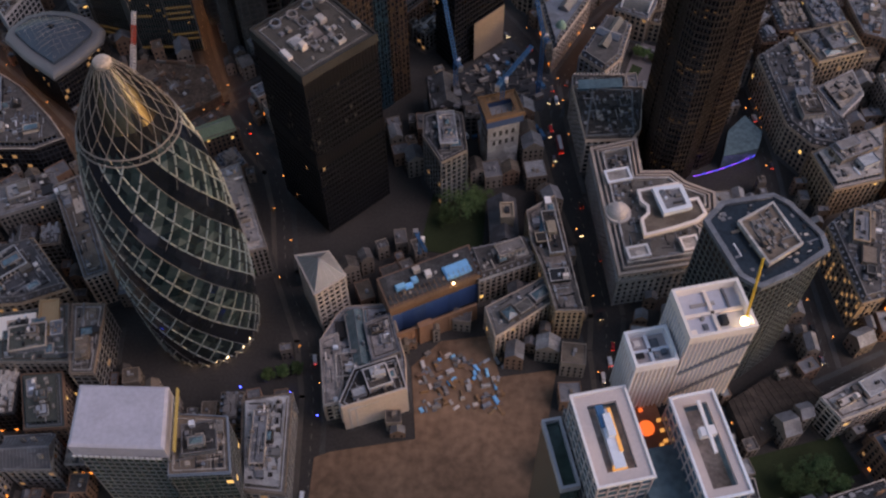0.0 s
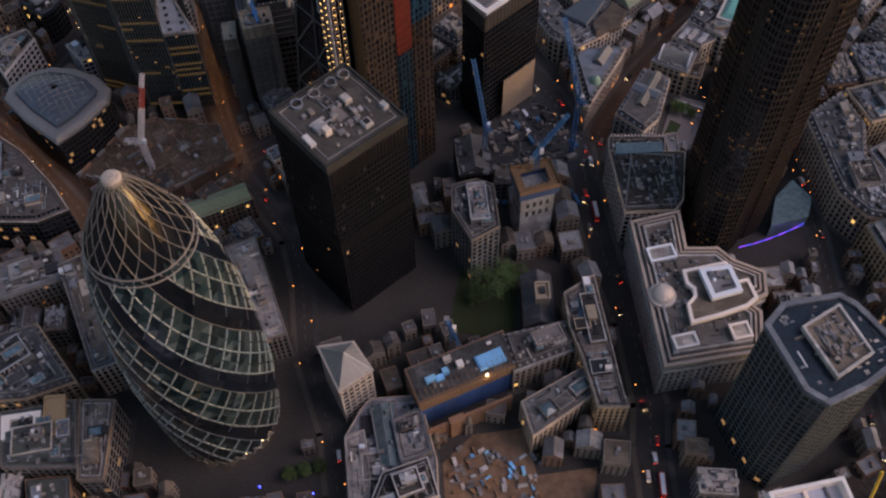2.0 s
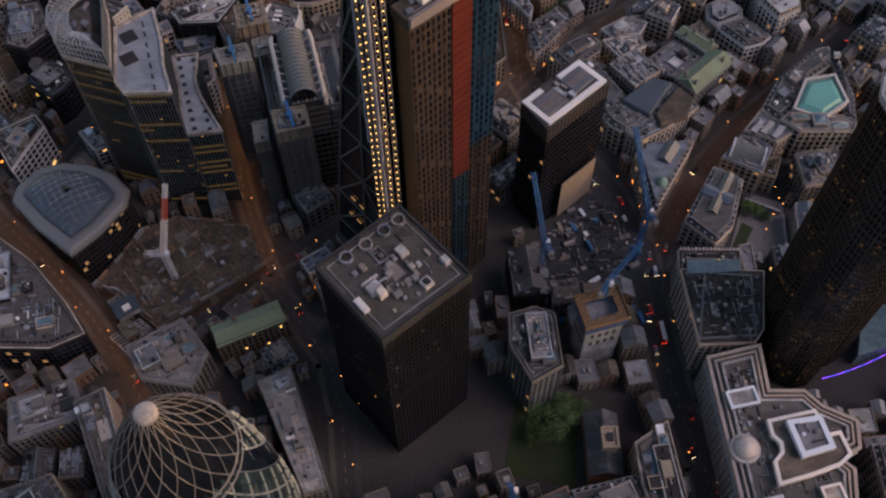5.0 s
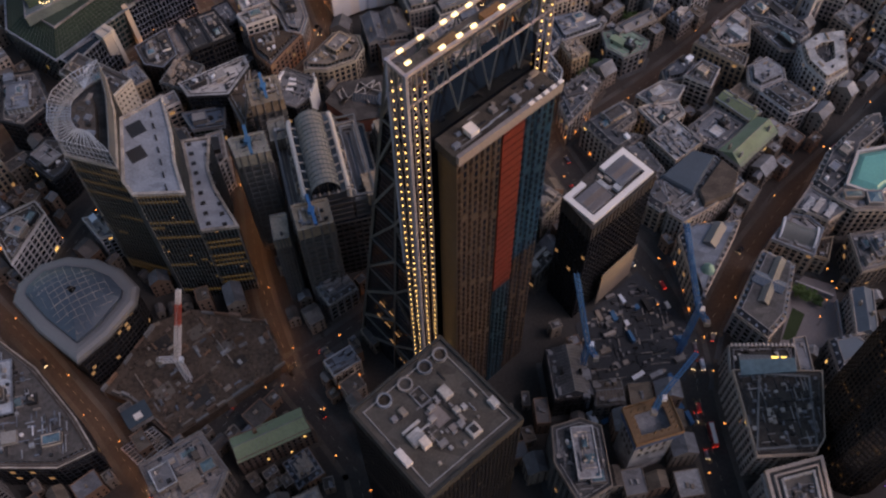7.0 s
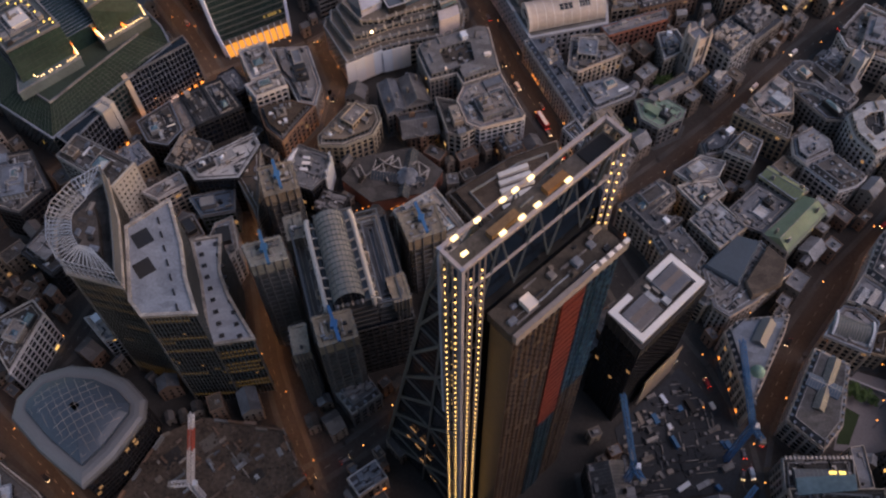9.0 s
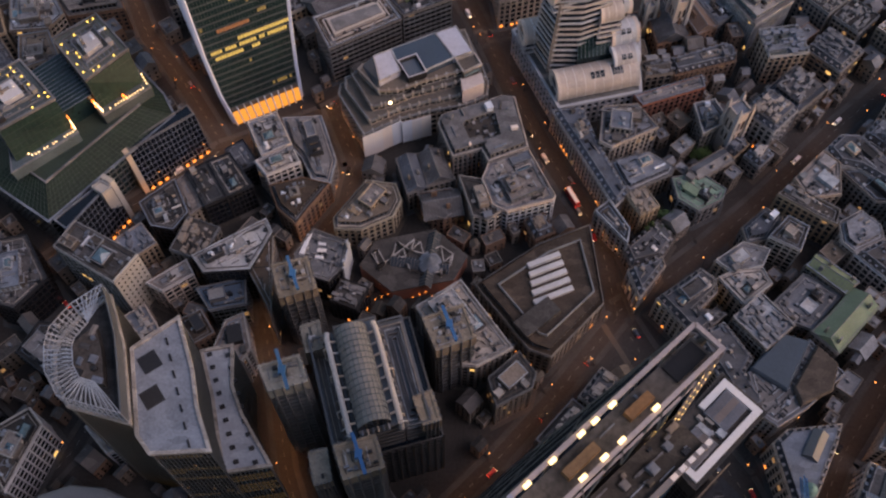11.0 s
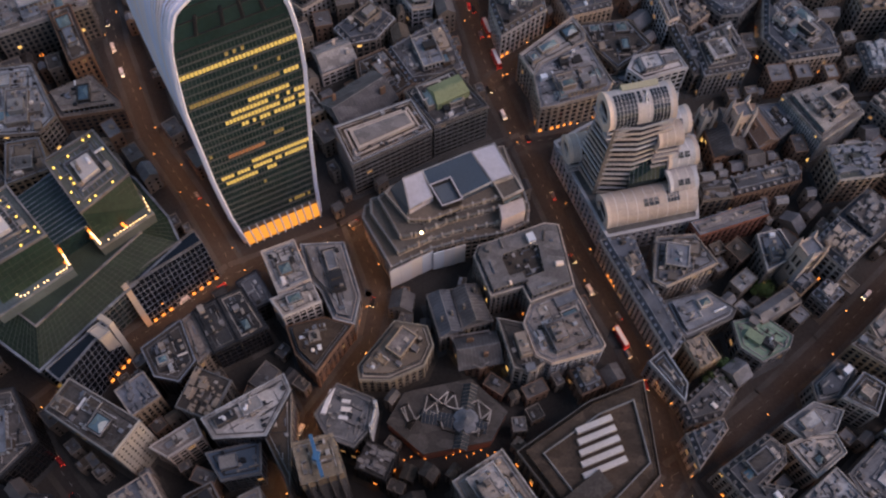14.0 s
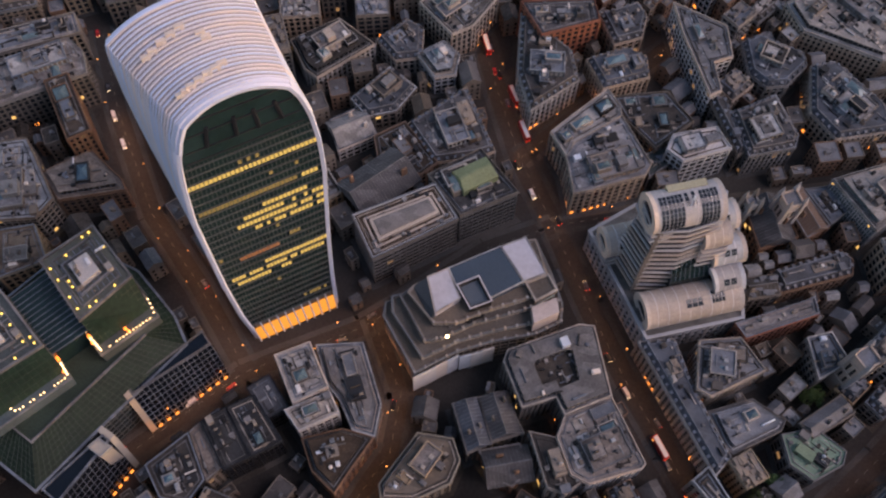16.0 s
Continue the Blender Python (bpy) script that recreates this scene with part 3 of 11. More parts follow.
        if not lesser:
            fine_detail(ob, offset(poly, 1.0), top, rng)
        clutter(ob, offset(poly, 1.3), top, n // 2, rng, 0.8)
    pv = Buf()
    z = 0.11 + 0.0025 * (count % 30)
    pv.prism(offset(poly, -2.2), -0.2, z)
    if base == 0:
        single("pavement", pv, PAVING, "grey paved footway round a building", "pavement", "structure")
    return ob


# ---- ground ----
g = Buf()
g.quad((-2500, -2200, 0), (2500, -2200, 0), (2500, 3000, 0), (-2500, 3000, 0))
single("ground", g, ASPHALT, "dark asphalt streets between the buildings", "ground", "structure")


# ---- the round glass tower with a diagonal grid ----
def round_tower(cx, cy):
    ob = thing("round_tower", (cx, cy, 0), "tapering round tower of dark glass in a white grid", "tower")
    prof = [(0, 24.6), (20, 26.3), (45, 28.0), (65, 28.2), (85, 27.6), (105, 26.4), (125, 23.6), (140, 20.4), (148, 18.0), (156, 14.8), (164, 11.0), (171, 7.3), (176, 4.4), (179, 2.6)]

    def radius(z):
        return float(np.interp(z, [p[0] for p in prof], [p[1] for p in prof]))

    def at(k, j, out=0.0):
        z = min(178.5, 8 + j * 4.45)
        a = 2 * math.pi * (k - j * 0.5) / 36 + 0.4
        r = radius(z) + out
        return (cx + r * math.cos(a), cy + r * math.sin(a), z)

    levels = 31

    def dash(buf, p0, p1, r):
        p0, p1 = Vector(p0), Vector(p1)
        buf.bar(p0.lerp(p1, 0.06), p0.lerp(p1, 0.86), r)

    for s in range(6):
        clear, light, dark, bars, fins = Buf(), Buf(), Buf(), Buf(), Buf()
        for i in range(6):
            k = s * 6 + i
            for j in range(-1, levels):
                # every third pane is painted lighter, as a pale reflection
                b = dark if i in (0, 1) else light if (k + 2 * j) % 3 == 0 else clear
                b.quad(at(k, j), at(k + 1, j + 1), at(k, j + 1))
                b.quad(at(k + 1, j + 1), at(k + 1, j + 2), at(k, j + 1))
                if i not in (0, 1):
                    if k % 2 == 0:
                        dash(fins, at(k, j, 0.2), at(k, j + 1, 0.2), 0.30)
                    if (k - j) % 2 == 0:
                        dash(fins, at(k, j, 0.2), at(k + 1, j + 1, 0.2), 0.34)
                elif k % 2 == 0:
                    bars.bar(at(k, j, 0.12), at(k, j + 1, 0.12), 0.13)
                elif (k - j) % 4 == 0:
                    bars.bar(at(k, j, 0.12), at(k + 1, j + 1, 0.12), 0.10)
        part("clear_glass_spiral", clear, TOWER_GLASS, ob, "clear green glass panes in a spiral", "stuff")
        part("painted_glint_spiral", light, TOWER_GLASS_GLINT, ob, "green panes painted lighter as if reflecting, in a spiral", "stuff")
        part("dark_glass_spiral", dark, GLASS_DARK, ob, "smoked dark glass in a spiral")
        part("grid_bar", bars, GRID_DIM, ob, "thin grey bars")
        part("glazing_fin", fins, GRID_WHITE, ob, "pale aluminium diagonal bars")
    crown = Buf()
    for k in range(0, 36, 1):
        for d in (1, -1):
            last = None
            for i in range(17):
                z = 146 + 33 * i / 16
                a = 2 * math.pi * (k + d * i * 0.34) / 36 + 0.1
                r = radius(z) + 0.2
                p = (cx + r * math.cos(a), cy + r * math.sin(a), z)
                if last and k % 2 == (d > 0):
                    crown.bar(last, p, 0.14)
                last = p
    part("crown_lattice", crown, GRID_DIM, ob, "white lattice of the glass dome")
    dome = Buf()
    dome.lathe((cx, cy), [(radius(z) - 0.35, z) for z in range(144, 179, 3)], 48)
    part("dome_glass", dome, GLASS_DARK, ob, "clear glass dome")
    rim = Buf()
    for z in (144.6, 147.4):
        rim.lathe((cx, cy), [(radius(z) + 0.1, z), (radius(z) + 0.45, z + 0.1), (radius(z) + 0.45, z + 0.5), (radius(z) + 0.1, z + 0.6)], 72, False)
    part("ring_beam", rim, GRID_DIM, ob)
    cap = Buf()
    cap.lathe((cx, cy), [(3.2, 177.0), (3.3, 178.6), (2.7, 179.4), (1.2, 179.9)], 24)
    part("cap", cap, PALE_ROOF, ob, "pale round cap")
    foot = Buf()
    for k in range(36):
        a = 2 * math.pi * k / 36
        a2 = 2 * math.pi * (k + (1 if k % 2 else -1)) / 36
        foot.bar((cx + 24.4 * math.cos(a), cy + 24.4 * math.sin(a), 0), (cx + 24.8 * math.cos(a2), cy + 24.8 * math.sin(a2), 6.5), 0.4)
    part("foot_column", foot, STEEL, ob)
    low = Buf()
    low.lathe((cx, cy), [(22.5, 0), (22.8, 6)], 48)
    part("lobby_glazing", low, GLASS_DARK, ob)
    warm = Buf()
    for k in range(48):
        if k % 5 in (0, 3):
            a, a2 = 2 * math.pi * k / 48, 2 * math.pi * (k + 0.5) / 48
            r = 22.9
            warm.quad(*[(cx + r * math.cos(t), cy + r * math.sin(t), z) for t, z in ((a, 0.6), (a2, 0.6), (a2, 1.8), (a, 1.8))])
    part("lobby_light", warm, LAMP_WHITE, ob, "bright lobby lights")
    return ob


def pane_glass(name, dark, light, rough=0.12):
    """Glass whose panes each get a random lightness, painting in uneven reflections."""
    m = bpy.data.materials.new(name)
    m.use_nodes = True
    n, l = m.node_tree.nodes, m.node_tree.links
    b = n["Principled BSDF"]
    b.inputs["Roughness"].default_value, b.inputs["Specular IOR Level"].default_value = rough, 0.45
    geo = n.new("ShaderNodeNewGeometry")
    power = n.new("ShaderNodeMath")
    power.operation = "POWER"
    power.inputs[1].default_value = 2.6
    l.new(geo.outputs["Random Per Island"], power.inputs[0])
    mix = n.new("ShaderNodeMix")
    mix.data_type = "RGBA"
    mix.inputs["A"].default_value, mix.inputs["B"].default_value = (*dark, 1), (*light, 1)
    l.new(power.outputs[0], mix.inputs["Factor"])
    l.new(mix.outputs["Result"], b.inputs["Base Color"])
    return m


TOWER_GLASS_GLINT = pane_glass("tower_glass_painted_glint", (0.014, 0.030, 0.035), (0.10, 0.13, 0.135))
GRID_DIM = material("dull_aluminium", (0.22, 0.215, 0.22), 0.5, 0.2, 0.08)
GRID_WHITE = material("grid_aluminium", (0.31, 0.35, 0.355), 0.45, 0.2, 0.08)
TOWER_GLASS = pane_glass("tower_glass", (0.006, 0.014, 0.018), (0.045, 0.065, 0.070))
round_tower(-128.5, 233.0)


ROOF_EDGE = material("weathered_roof_edge", (0.034, 0.034, 0.034), 0.9, 0.0, 0.25)
ROOF_GRIT = material("brown_roof_grit", (0.056, 0.046, 0.038), 0.95, 0.0, 0.35, 1.5, 0.10, patch=0.25)


LEAD_MAUVE = material("mauve_grey_sheet", (0.19, 0.175, 0.185), 0.7, 0.0, 0.15)
FRAME_GREY = material("grey_black_steel", (0.0075, 0.0080, 0.0105), 0.55, 0.0, 0.2, spec=0.25)
LIT_FAINT = glow("faint_window_light", (1.0, 0.72, 0.36), 0.007)


# ---- the square black tower ----
def black_tower(poly, h):
    c = centre(poly)
    ob = thing("black_tower", (*c, 0), "square black steel and glass tower with a gravel roof", "tower")
    core = offset(poly, 0.6)
    b = Buf()
    b.prism(core, 4, h - 0.5)
    part("dark_glass", b, GLASS_DARK, ob)
    f, g, gs = Buf(), Buf(), Buf()
    bands = [(4, 14, 0.6), (14, 56, 0.9), (56, 64, 0.0), (64, 104, 0.9), (104, h, 0.0)]
    rng = random.Random(5)
    for z0, z1, kind in bands:
        if kind:
            facade(core, z0, z1, 1.75, 3.7, 0.42, 1.25, 0.3, f, gs if z0 == 64 else g, 0.03 if z0 == 64 else 0.003, rng)
        else:
            for a, u, n, length in edges(core):
                for i in range(int(length / 1.75) + 1):
                    f.box(a + u * min(length, i * 1.75) + n * 0.2, u, n, 0.9, 0.6, z0, z1)
                f.box(a + u * length / 2 + n * 0.05, u, n, length, 0.3, z0, z1)
    part("steel_frame", f, FRAME_GREY, ob)
    part("lit_window", g, LIT_SOFT, ob)
    part("lit_window", gs, LIT_FAINT, ob)
    r = Buf()
    r.prism(offset(poly, 0.3), h - 0.6, h)
    part("roof", r, ROOF_GRIT, ob)
    k = Buf()
    k.ring(offset(poly, -0.1), offset(poly, 0.9), h - 4.0, h + 1.1)
    part("parapet", k, ROOF_EDGE, ob)
    k = Buf()
    k.ring(offset(poly, 3.0), offset(poly, 3.35), h, h + 0.5)
    part("gantry_rail", k, STEEL, ob)
    # four round tank rings along one side, a long white frame, and plant
    for rx, ry in ((-90.2, 317.7), (-83.7, 323.5), (-77.6, 329.8), (-72.8, 334.5)):
        p = Vector((rx, ry))
        s = Buf()
        n = 20
        o = [(p.x + 2.6 * math.cos(2 * math.pi * q / n), p.y + 2.6 * math.sin(2 * math.pi * q / n)) for q in range(n)]
        i2 = [(p.x + 2.0 * math.cos(2 * math.pi * q / n), p.y + 2.0 * math.sin(2 * math.pi * q / n)) for q in range(n)]
        s.ring(o, i2, h, h + 1.6)
        part("round_tank_rim", s, LEAD, ob)
        s = Buf()
        s.prism(i2, h, h + 0.5)
        part("tank_floor", s, ROOF_GRIT, ob)
    u = (Vector(poly[1]) - Vector(poly[0])).normalized()
    w = Vector((-u.y, u.x))
    for x, y, su, sw, hh, m, nm in ((-82.8, 298.7, 6.4, 2.6, 1.6, WHITE_STONE, "vent_box"), (-79.0, 305.5, 4.6, 5.0, 2.2, PALE_ROOF, "chiller"), (-76.2, 303.6, 3.4, 3.0, 3.0, WHITE_STONE, "chiller"), (-81.0, 309.0, 1.0, 7.0, 1.0, PALE_ROOF, "duct"),
                                    (-72.7, 313.3, 7.0, 5.0, 0.7, LEAD_MAUVE, "grey_deck"), (-70.5, 321.0, 4.6, 3.4, 2.2, PALE_ROOF, "vent_box"), (-66.6, 315.3, 2.4, 2.2, 1.4, PALE_ROOF, "chiller"), (-64.2, 316.5, 2.0, 1.8, 1.2, PALE_ROOF, "chiller"),
                                    (-64.8, 312.8, 2.8, 1.4, 1.0, CONCRETE, "duct"), (-60.8, 308.7, 4.2, 4.0, 1.8, PALE_ROOF, "vent_box"), (-60.8, 308.7, 2.4, 2.2, 2.6, DARK, "fan_top"), (-54.7, 318.2, 3.6, 2.6, 2.0, PALE_ROOF, "vent_box"), (-68.0, 302.7, 1.3, 1.3, 1.0, PALE_ROOF, "vent_box"),
                                    (-71.3, 297.5, 1.1, 1.1, 1.0, PALE_ROOF, "vent_box"), (-83.9, 314.0, 3.0, 2.2, 1.4, CONCRETE, "chiller"), (-86.5, 311.5, 2.0, 2.0, 1.1, LEAD_MAUVE, "chiller"), (-76.0, 309.6, 0.8, 6.0, 0.9, PALE_ROOF, "duct"), (-61.5, 321.5, 3.0, 1.2, 0.9, CONCRETE, "duct"),
                                    (-67.5, 309.5, 2.2, 2.8, 1.0, LEAD_MAUVE, "chiller"), (-63.5, 304.5, 1.4, 1.4, 0.8, CONCRETE, "vent_box")):
        s = Buf()
        s.box((x, y), u, w, su, sw, h, h + hh)
        s.box((x, y), u, w, su * 0.82, sw * 0.8, h + hh, h + hh + 0.25)
        s.box((x + u.x * su * 0.2, y + u.y * su * 0.2), u, w, su * 0.25, sw * 1.06, h + 0.1, h + hh * 0.7)
        part(nm, s, m, ob)
    s = Buf()
    q = rect(-78.6, 319.6, 6.5, 4.4, math.degrees(math.atan2(u.y, u.x)))
    s.ring(q, offset(q, 0.4), h, h + 0.9)
    part("louvre_frame", s, LEAD, ob)
    joined_clutter(ob, offset(poly, 9), h, 5, random.Random(11))
    return ob


black_tower([(-101.1, 313.6), (-74.5, 285.7), (-45.0, 313.1), (-73.0, 341.6)], 117.5)


# ---- the wedge tower with lit ladder frames and coloured core ----
def wedge_tower():
    u = Vector((0.724, 0.690))
    v = Vector((-0.690, 0.724))
    o = Vector((-81.1, 363.4))
    ob = thing("wedge_tower", (*(o + u * 27 + v * 20), 0), "tall wedge tower under construction with yellow-lit frames and a coloured core", "tower")
    length, top, deep0, deep1, h = 54.0, 225.0, 47.0, 7.5, 225.0

    def p(a, b, z):
        return (*(o + u * a + v * b), z)

    def back(z):
        return deep0 + (deep1 - deep0) * z / h

    body = Buf()
    zt = 198.0
    body.quad(p(6, 0.5, 0), p(length - 6, 0.5, 0), p(length - 6, 0.5, zt), p(6, 0.5, zt))
    body.quad(p(length - 0.6, back(0), 0), p(0.6, back(0), 0), p(0.6, back(zt), zt), p(length - 0.6, back(zt), zt))
    body.quad(p(0.6, back(0), 0), p(0.6, 0.5, 0), p(0.6, 0.5, zt), p(0.6, back(zt), zt))
    body.quad(p(length - 0.6, 0.5, 0), p(length - 0.6, back(0), 0), p(length - 0.6, back(zt), zt), p(length - 0.6, 0.5, zt))
    body.quad(p(0.6, 0.5, zt), p(length - 0.6, 0.5, zt), p(length - 0.6, back(zt), zt), p(0.6, back(zt), zt))
    part("glass_skin", body, GLASS_DARK, ob, "dark glass sides")
    fl = Buf()
    for j in range(1, 50):
        z = j * 4.0
        for a in (0.4, length - 0.4):
            fl.bar(p(a, 0.4, z), p(a, back(z), z), 0.16)
        fl.bar(p(0.4, back(z) + 0.1, z), p(length - 0.4, back(z) + 0.1, z), 0.16)
    part("floor_edge", fl, BLACK, ob)
    br = Buf()
    n = 8
    for side in (0.0, length):
        for j in range(n):
            z0, z1 = j * 28, (j + 1) * 28
            b0, b1 = back(z0), back(z1)
            m0, m1 = b0 * 0.5, b1 * 0.5
            br.bar(p(side, b0, z0), p(side, m1, z1), 0.55)
            br.bar(p(side, m1, z1), p(side, 0, z0), 0.55) if j % 2 == 0 else br.bar(p(side, m0, z0), p(side, 0, z1), 0.55)
            br.bar(p(side, 0, z1), p(side, b1, z1), 0.4)
        br.bar(p(side, back(0), 0), p(side, deep1, h), 0.7)
        br.bar(p(side, back(0) / 2, 0), p(side, deep1 / 2, h), 0.5)
    for j in range(n):
        z0, z1 = j * 28, (j + 1) * 28
        for i in range(4):
            a0, a1 = length * i / 4, length * (i + 1) / 4
            q0, q1 = (a0, a1) if (i + j) % 2 else (a1, a0)
            br.bar(p(q0, back(z0), z0), p(q1, back(z1), z1), 0.5)
    part("bracing", br, STEEL_DARK, ob, "grey steel diagonal bracing")
    # open frame above the last floor
    fr, web = Buf(), Buf()
    for b in (0.0, deep1):
        fr.bar(p(0, b, h), p(length, b, h), 0.7)
        fr.bar(p(0, b, 212), p(length, b, 212), 0.4)
        for i in range(9):
            a0, a1 = length * i / 9, length * (i + 1) / 9
            web.bar(p(a0, b, 196), p(a1, b, h), 0.3) if i % 2 else web.bar(p(a1, b, 196), p(a0, b, h), 0.3)
    for a in (0.0, length):
        fr.bar(p(a, 0, h), p(a, deep1, h), 0.7)
    part("top_frame", fr, STEEL_MAUVE, ob, "mauve grey steel top frame")
    part("web_bracing", web, STEEL_DARK, ob, "dark steel diagonals behind glass")
    deck = Buf()
    deck.prism([tuple(o + u * a + v * b) for a, b in ((1, 0.8), (length - 1, 0.8), (length - 1, deep1 - 0.8), (1, deep1 - 0.8))], 220.5, 221.5, True)
    part("roof_deck", deck, FELT, ob)
    # black slab on the deck colours in the shade of an open well
    hole = Buf()
    hole.prism([tuple(o + u * a + v * b) for a, b in ((43, 1.5), (52, 1.5), (52, deep1 - 1.5), (43, deep1 - 1.5))], 221.5, 222.1)
    part("roof_plant_well", hole, BLACK, ob)
    for along_, size in ((16, 9), (33, 7)):
        tb = Buf()
        tb.box(o + u * along_ + v * 3.5, u, v, size, 2.2, 221.5, 223.4)
        part("roof_hoarding", tb, TIMBER, ob)
    fine_detail(ob, [tuple(o + u * a + v * b) for a, b in ((2, 1.2), (42, 1.2), (42, deep1 - 1.2), (2, deep1 - 1.2))], 221.5, random.Random(5), 7)
    for i, (a, b) in enumerate(((4, 6.9), (11, 6.9), (19, 6.9), (23, 6.9), (28, 6.9), (13, 0.6), (19, 0.6), (24, 0.6), (34, 0.6), (3, 2.5))):
        s = Buf()
        s.box(o + u * a + v * b, u, v, 1.7, 0.9, h + 0.6, h + 1.2)
        part("floodlight", s, FLOOD, ob, "yellow floodlight on the roof edge")
    # ladder frames at both ends: columns, rungs, and a lamp at each rung
    for name, cols in (("near", [(-0.4, 5.4), (-0.4, 1.8), (2.2, -0.6), (5.8, -0.6)]), ("far", [(length - 1.2, -0.7), (length - 4.8, -0.7)])):
        lad, lamps = Buf(), Buf()
        for a, b in cols:
            for da in (-0.9, 0.9):
                on_end = b > 0
                q = (a, b + da) if on_end else (a + da, b)
                lad.bar(p(*q, 0), p(*q, h), 0.22)
            for j in range(56):
                z = 4 * j + 1.2
                if z > 218:
                    break
                if name == "near" or z > 150:
                    lamps.box(o + u * a + v * b, u, v, 0.36, 0.36, z + 1.4, z + 1.8)
                lad.bar(p(a - (0 if b > 0 else 1), b - (1 if b > 0 else 0), z), p(a + (0 if b > 0 else 1), b + (1 if b > 0 else 0), z), 0.15)
        part("ladder_frame", lad, STEEL_MAUVE, ob)
        part("ladder_lamp", lamps, LADDER, ob, "rows of yellow work lamps")
    for at_, z0 in ((o, 0), (o + u * length, 0), (o + v * deep1, 120)):
        pn = Buf()
        pn.box(at_, u, v, 1.0, 1.0, z0, h + 0.5)
        part("corner_column", pn, STEEL_MAUVE, ob)
    # the core stands in front: ochre, then red over blue, then blue over ochre
    for a0, a1, z0, z1, b1, m, nm, lb in ((9, 27, 0, 186, -9.5, ORANGE, "core_bay", "ochre brown clad core"), (27, 36, 88, 188, -10.0, RED, "core_shaft", "red clad lift shaft"),
                                          (27, 36, 0, 88, -9.9, BLUE, "core_shaft", "dark blue clad lift shaft"), (36, 49, 102, 188, -9.5, BLUE, "core_bay", "dark blue clad core"),
                                          (36, 49, 0, 102, -9.4, ORANGE, "core_bay", "ochre brown clad core")):
        s = Buf()
        s.prism([tuple(o + u * a + v * b) for a, b in ((a0, b1), (a1 - 0.2, b1), (a1 - 0.2, -1.2), (a0, -1.2))], z0, z1)
        q = part(nm, s, m, ob, lb)
        s, dark_panes = Buf(), Buf()
        cols = int((a1 - a0) / 2.2)
        for j in range(int(z0 / 4), int(z1 / 4)):
            s.bar(p(a0, b1 - 0.15, j * 4 + 2), p(a1 - 0.2, b1 - 0.15, j * 4 + 2), 0.16)
            for i in range(cols):
                if m is not RED and (i * 7 + j * 3) % 11:
                    c0 = a0 + (a1 - a0) * (i + 0.2) / cols
                    dark_panes.box(o + u * (c0 + 0.6) + v * (b1 - 0.04), u, v, 1.2, 0.1, max(z0, j * 4 + 2.6), min(z1, j * 4 + 5.2))
        if m is not RED:
            for i in range(int((a1 - a0) / 4.4)):
                s.bar(p(a0 + i * 4.4 + 1, b1 - 0.2, z0), p(a0 + i * 4.4 + 1, b1 - 0.2, z1), 0.18)
        part("core_rib", s, m, ob)
        part("core_window", dark_panes, GLASS_DARK, ob, kind="stuff")
    ped = Buf()
    ped.prism([tuple(o + u * a + v * b) for a, b in ((9, -9.5), (49.5, -9.5), (49.5, 0), (9, 0))], 186.1, 190.5)
    part("core_roof", ped, ROOF_GRIT, ob, "dark gritty core roof")
    edge = Buf()
    edge.prism([tuple(o + u * a + v * b) for a, b in ((9, -10.6), (50.5, -10.6), (50.5, -9.2), (9, -9.2))], 188.0, 192.0, True)
    part("core_roof_edge", edge, LEAD_MAUVE, ob)
    for i in range(5):
        s = Buf()
        s.box(o + u * (38 + 3 * i) + v * -9.9, u, v, 1.8, 1.2, 192, 192.3)
        part("white_panel", s, WHITE, ob)
    fine_detail(ob, [tuple(o + u * a + v * b) for a, b in ((10, -8.8), (48, -8.8), (48, -1), (10, -1))], 190.5, random.Random(4), 6)
    clutter(ob, [tuple(o + u * a + v * b) for a, b in ((11, -8), (47, -8), (47, -1.5), (11, -1.5))], 190.5, 9, random.Random(3), 0.8)
    glowrow = Buf()
    for z, b in ((60, 20), (60, 26), (44, 18), (44, 24), (44, 29), (30, 22), (20, 16)):
        glowrow.box(o + u * -0.1 + v * b, u, v, 0.3, 3.2, z, z + 0.7)
    part("floor_light", glowrow, LIT_SOFT, ob, kind="stuff")
    return ob


FLOOD = glow("floodlight_glow", (1.0, 0.74, 0.30), 1.2)
STEEL_DARK = material("grey_steel", (0.13, 0.14, 0.15), 0.5, 0.4)
STEEL_MAUVE = material("primed_steel", (0.34, 0.31, 0.34), 0.55, 0.2)
LADDER = glow("work_lamp_glow", (1.0, 0.62, 0.18), 1.2)
wedge_tower()


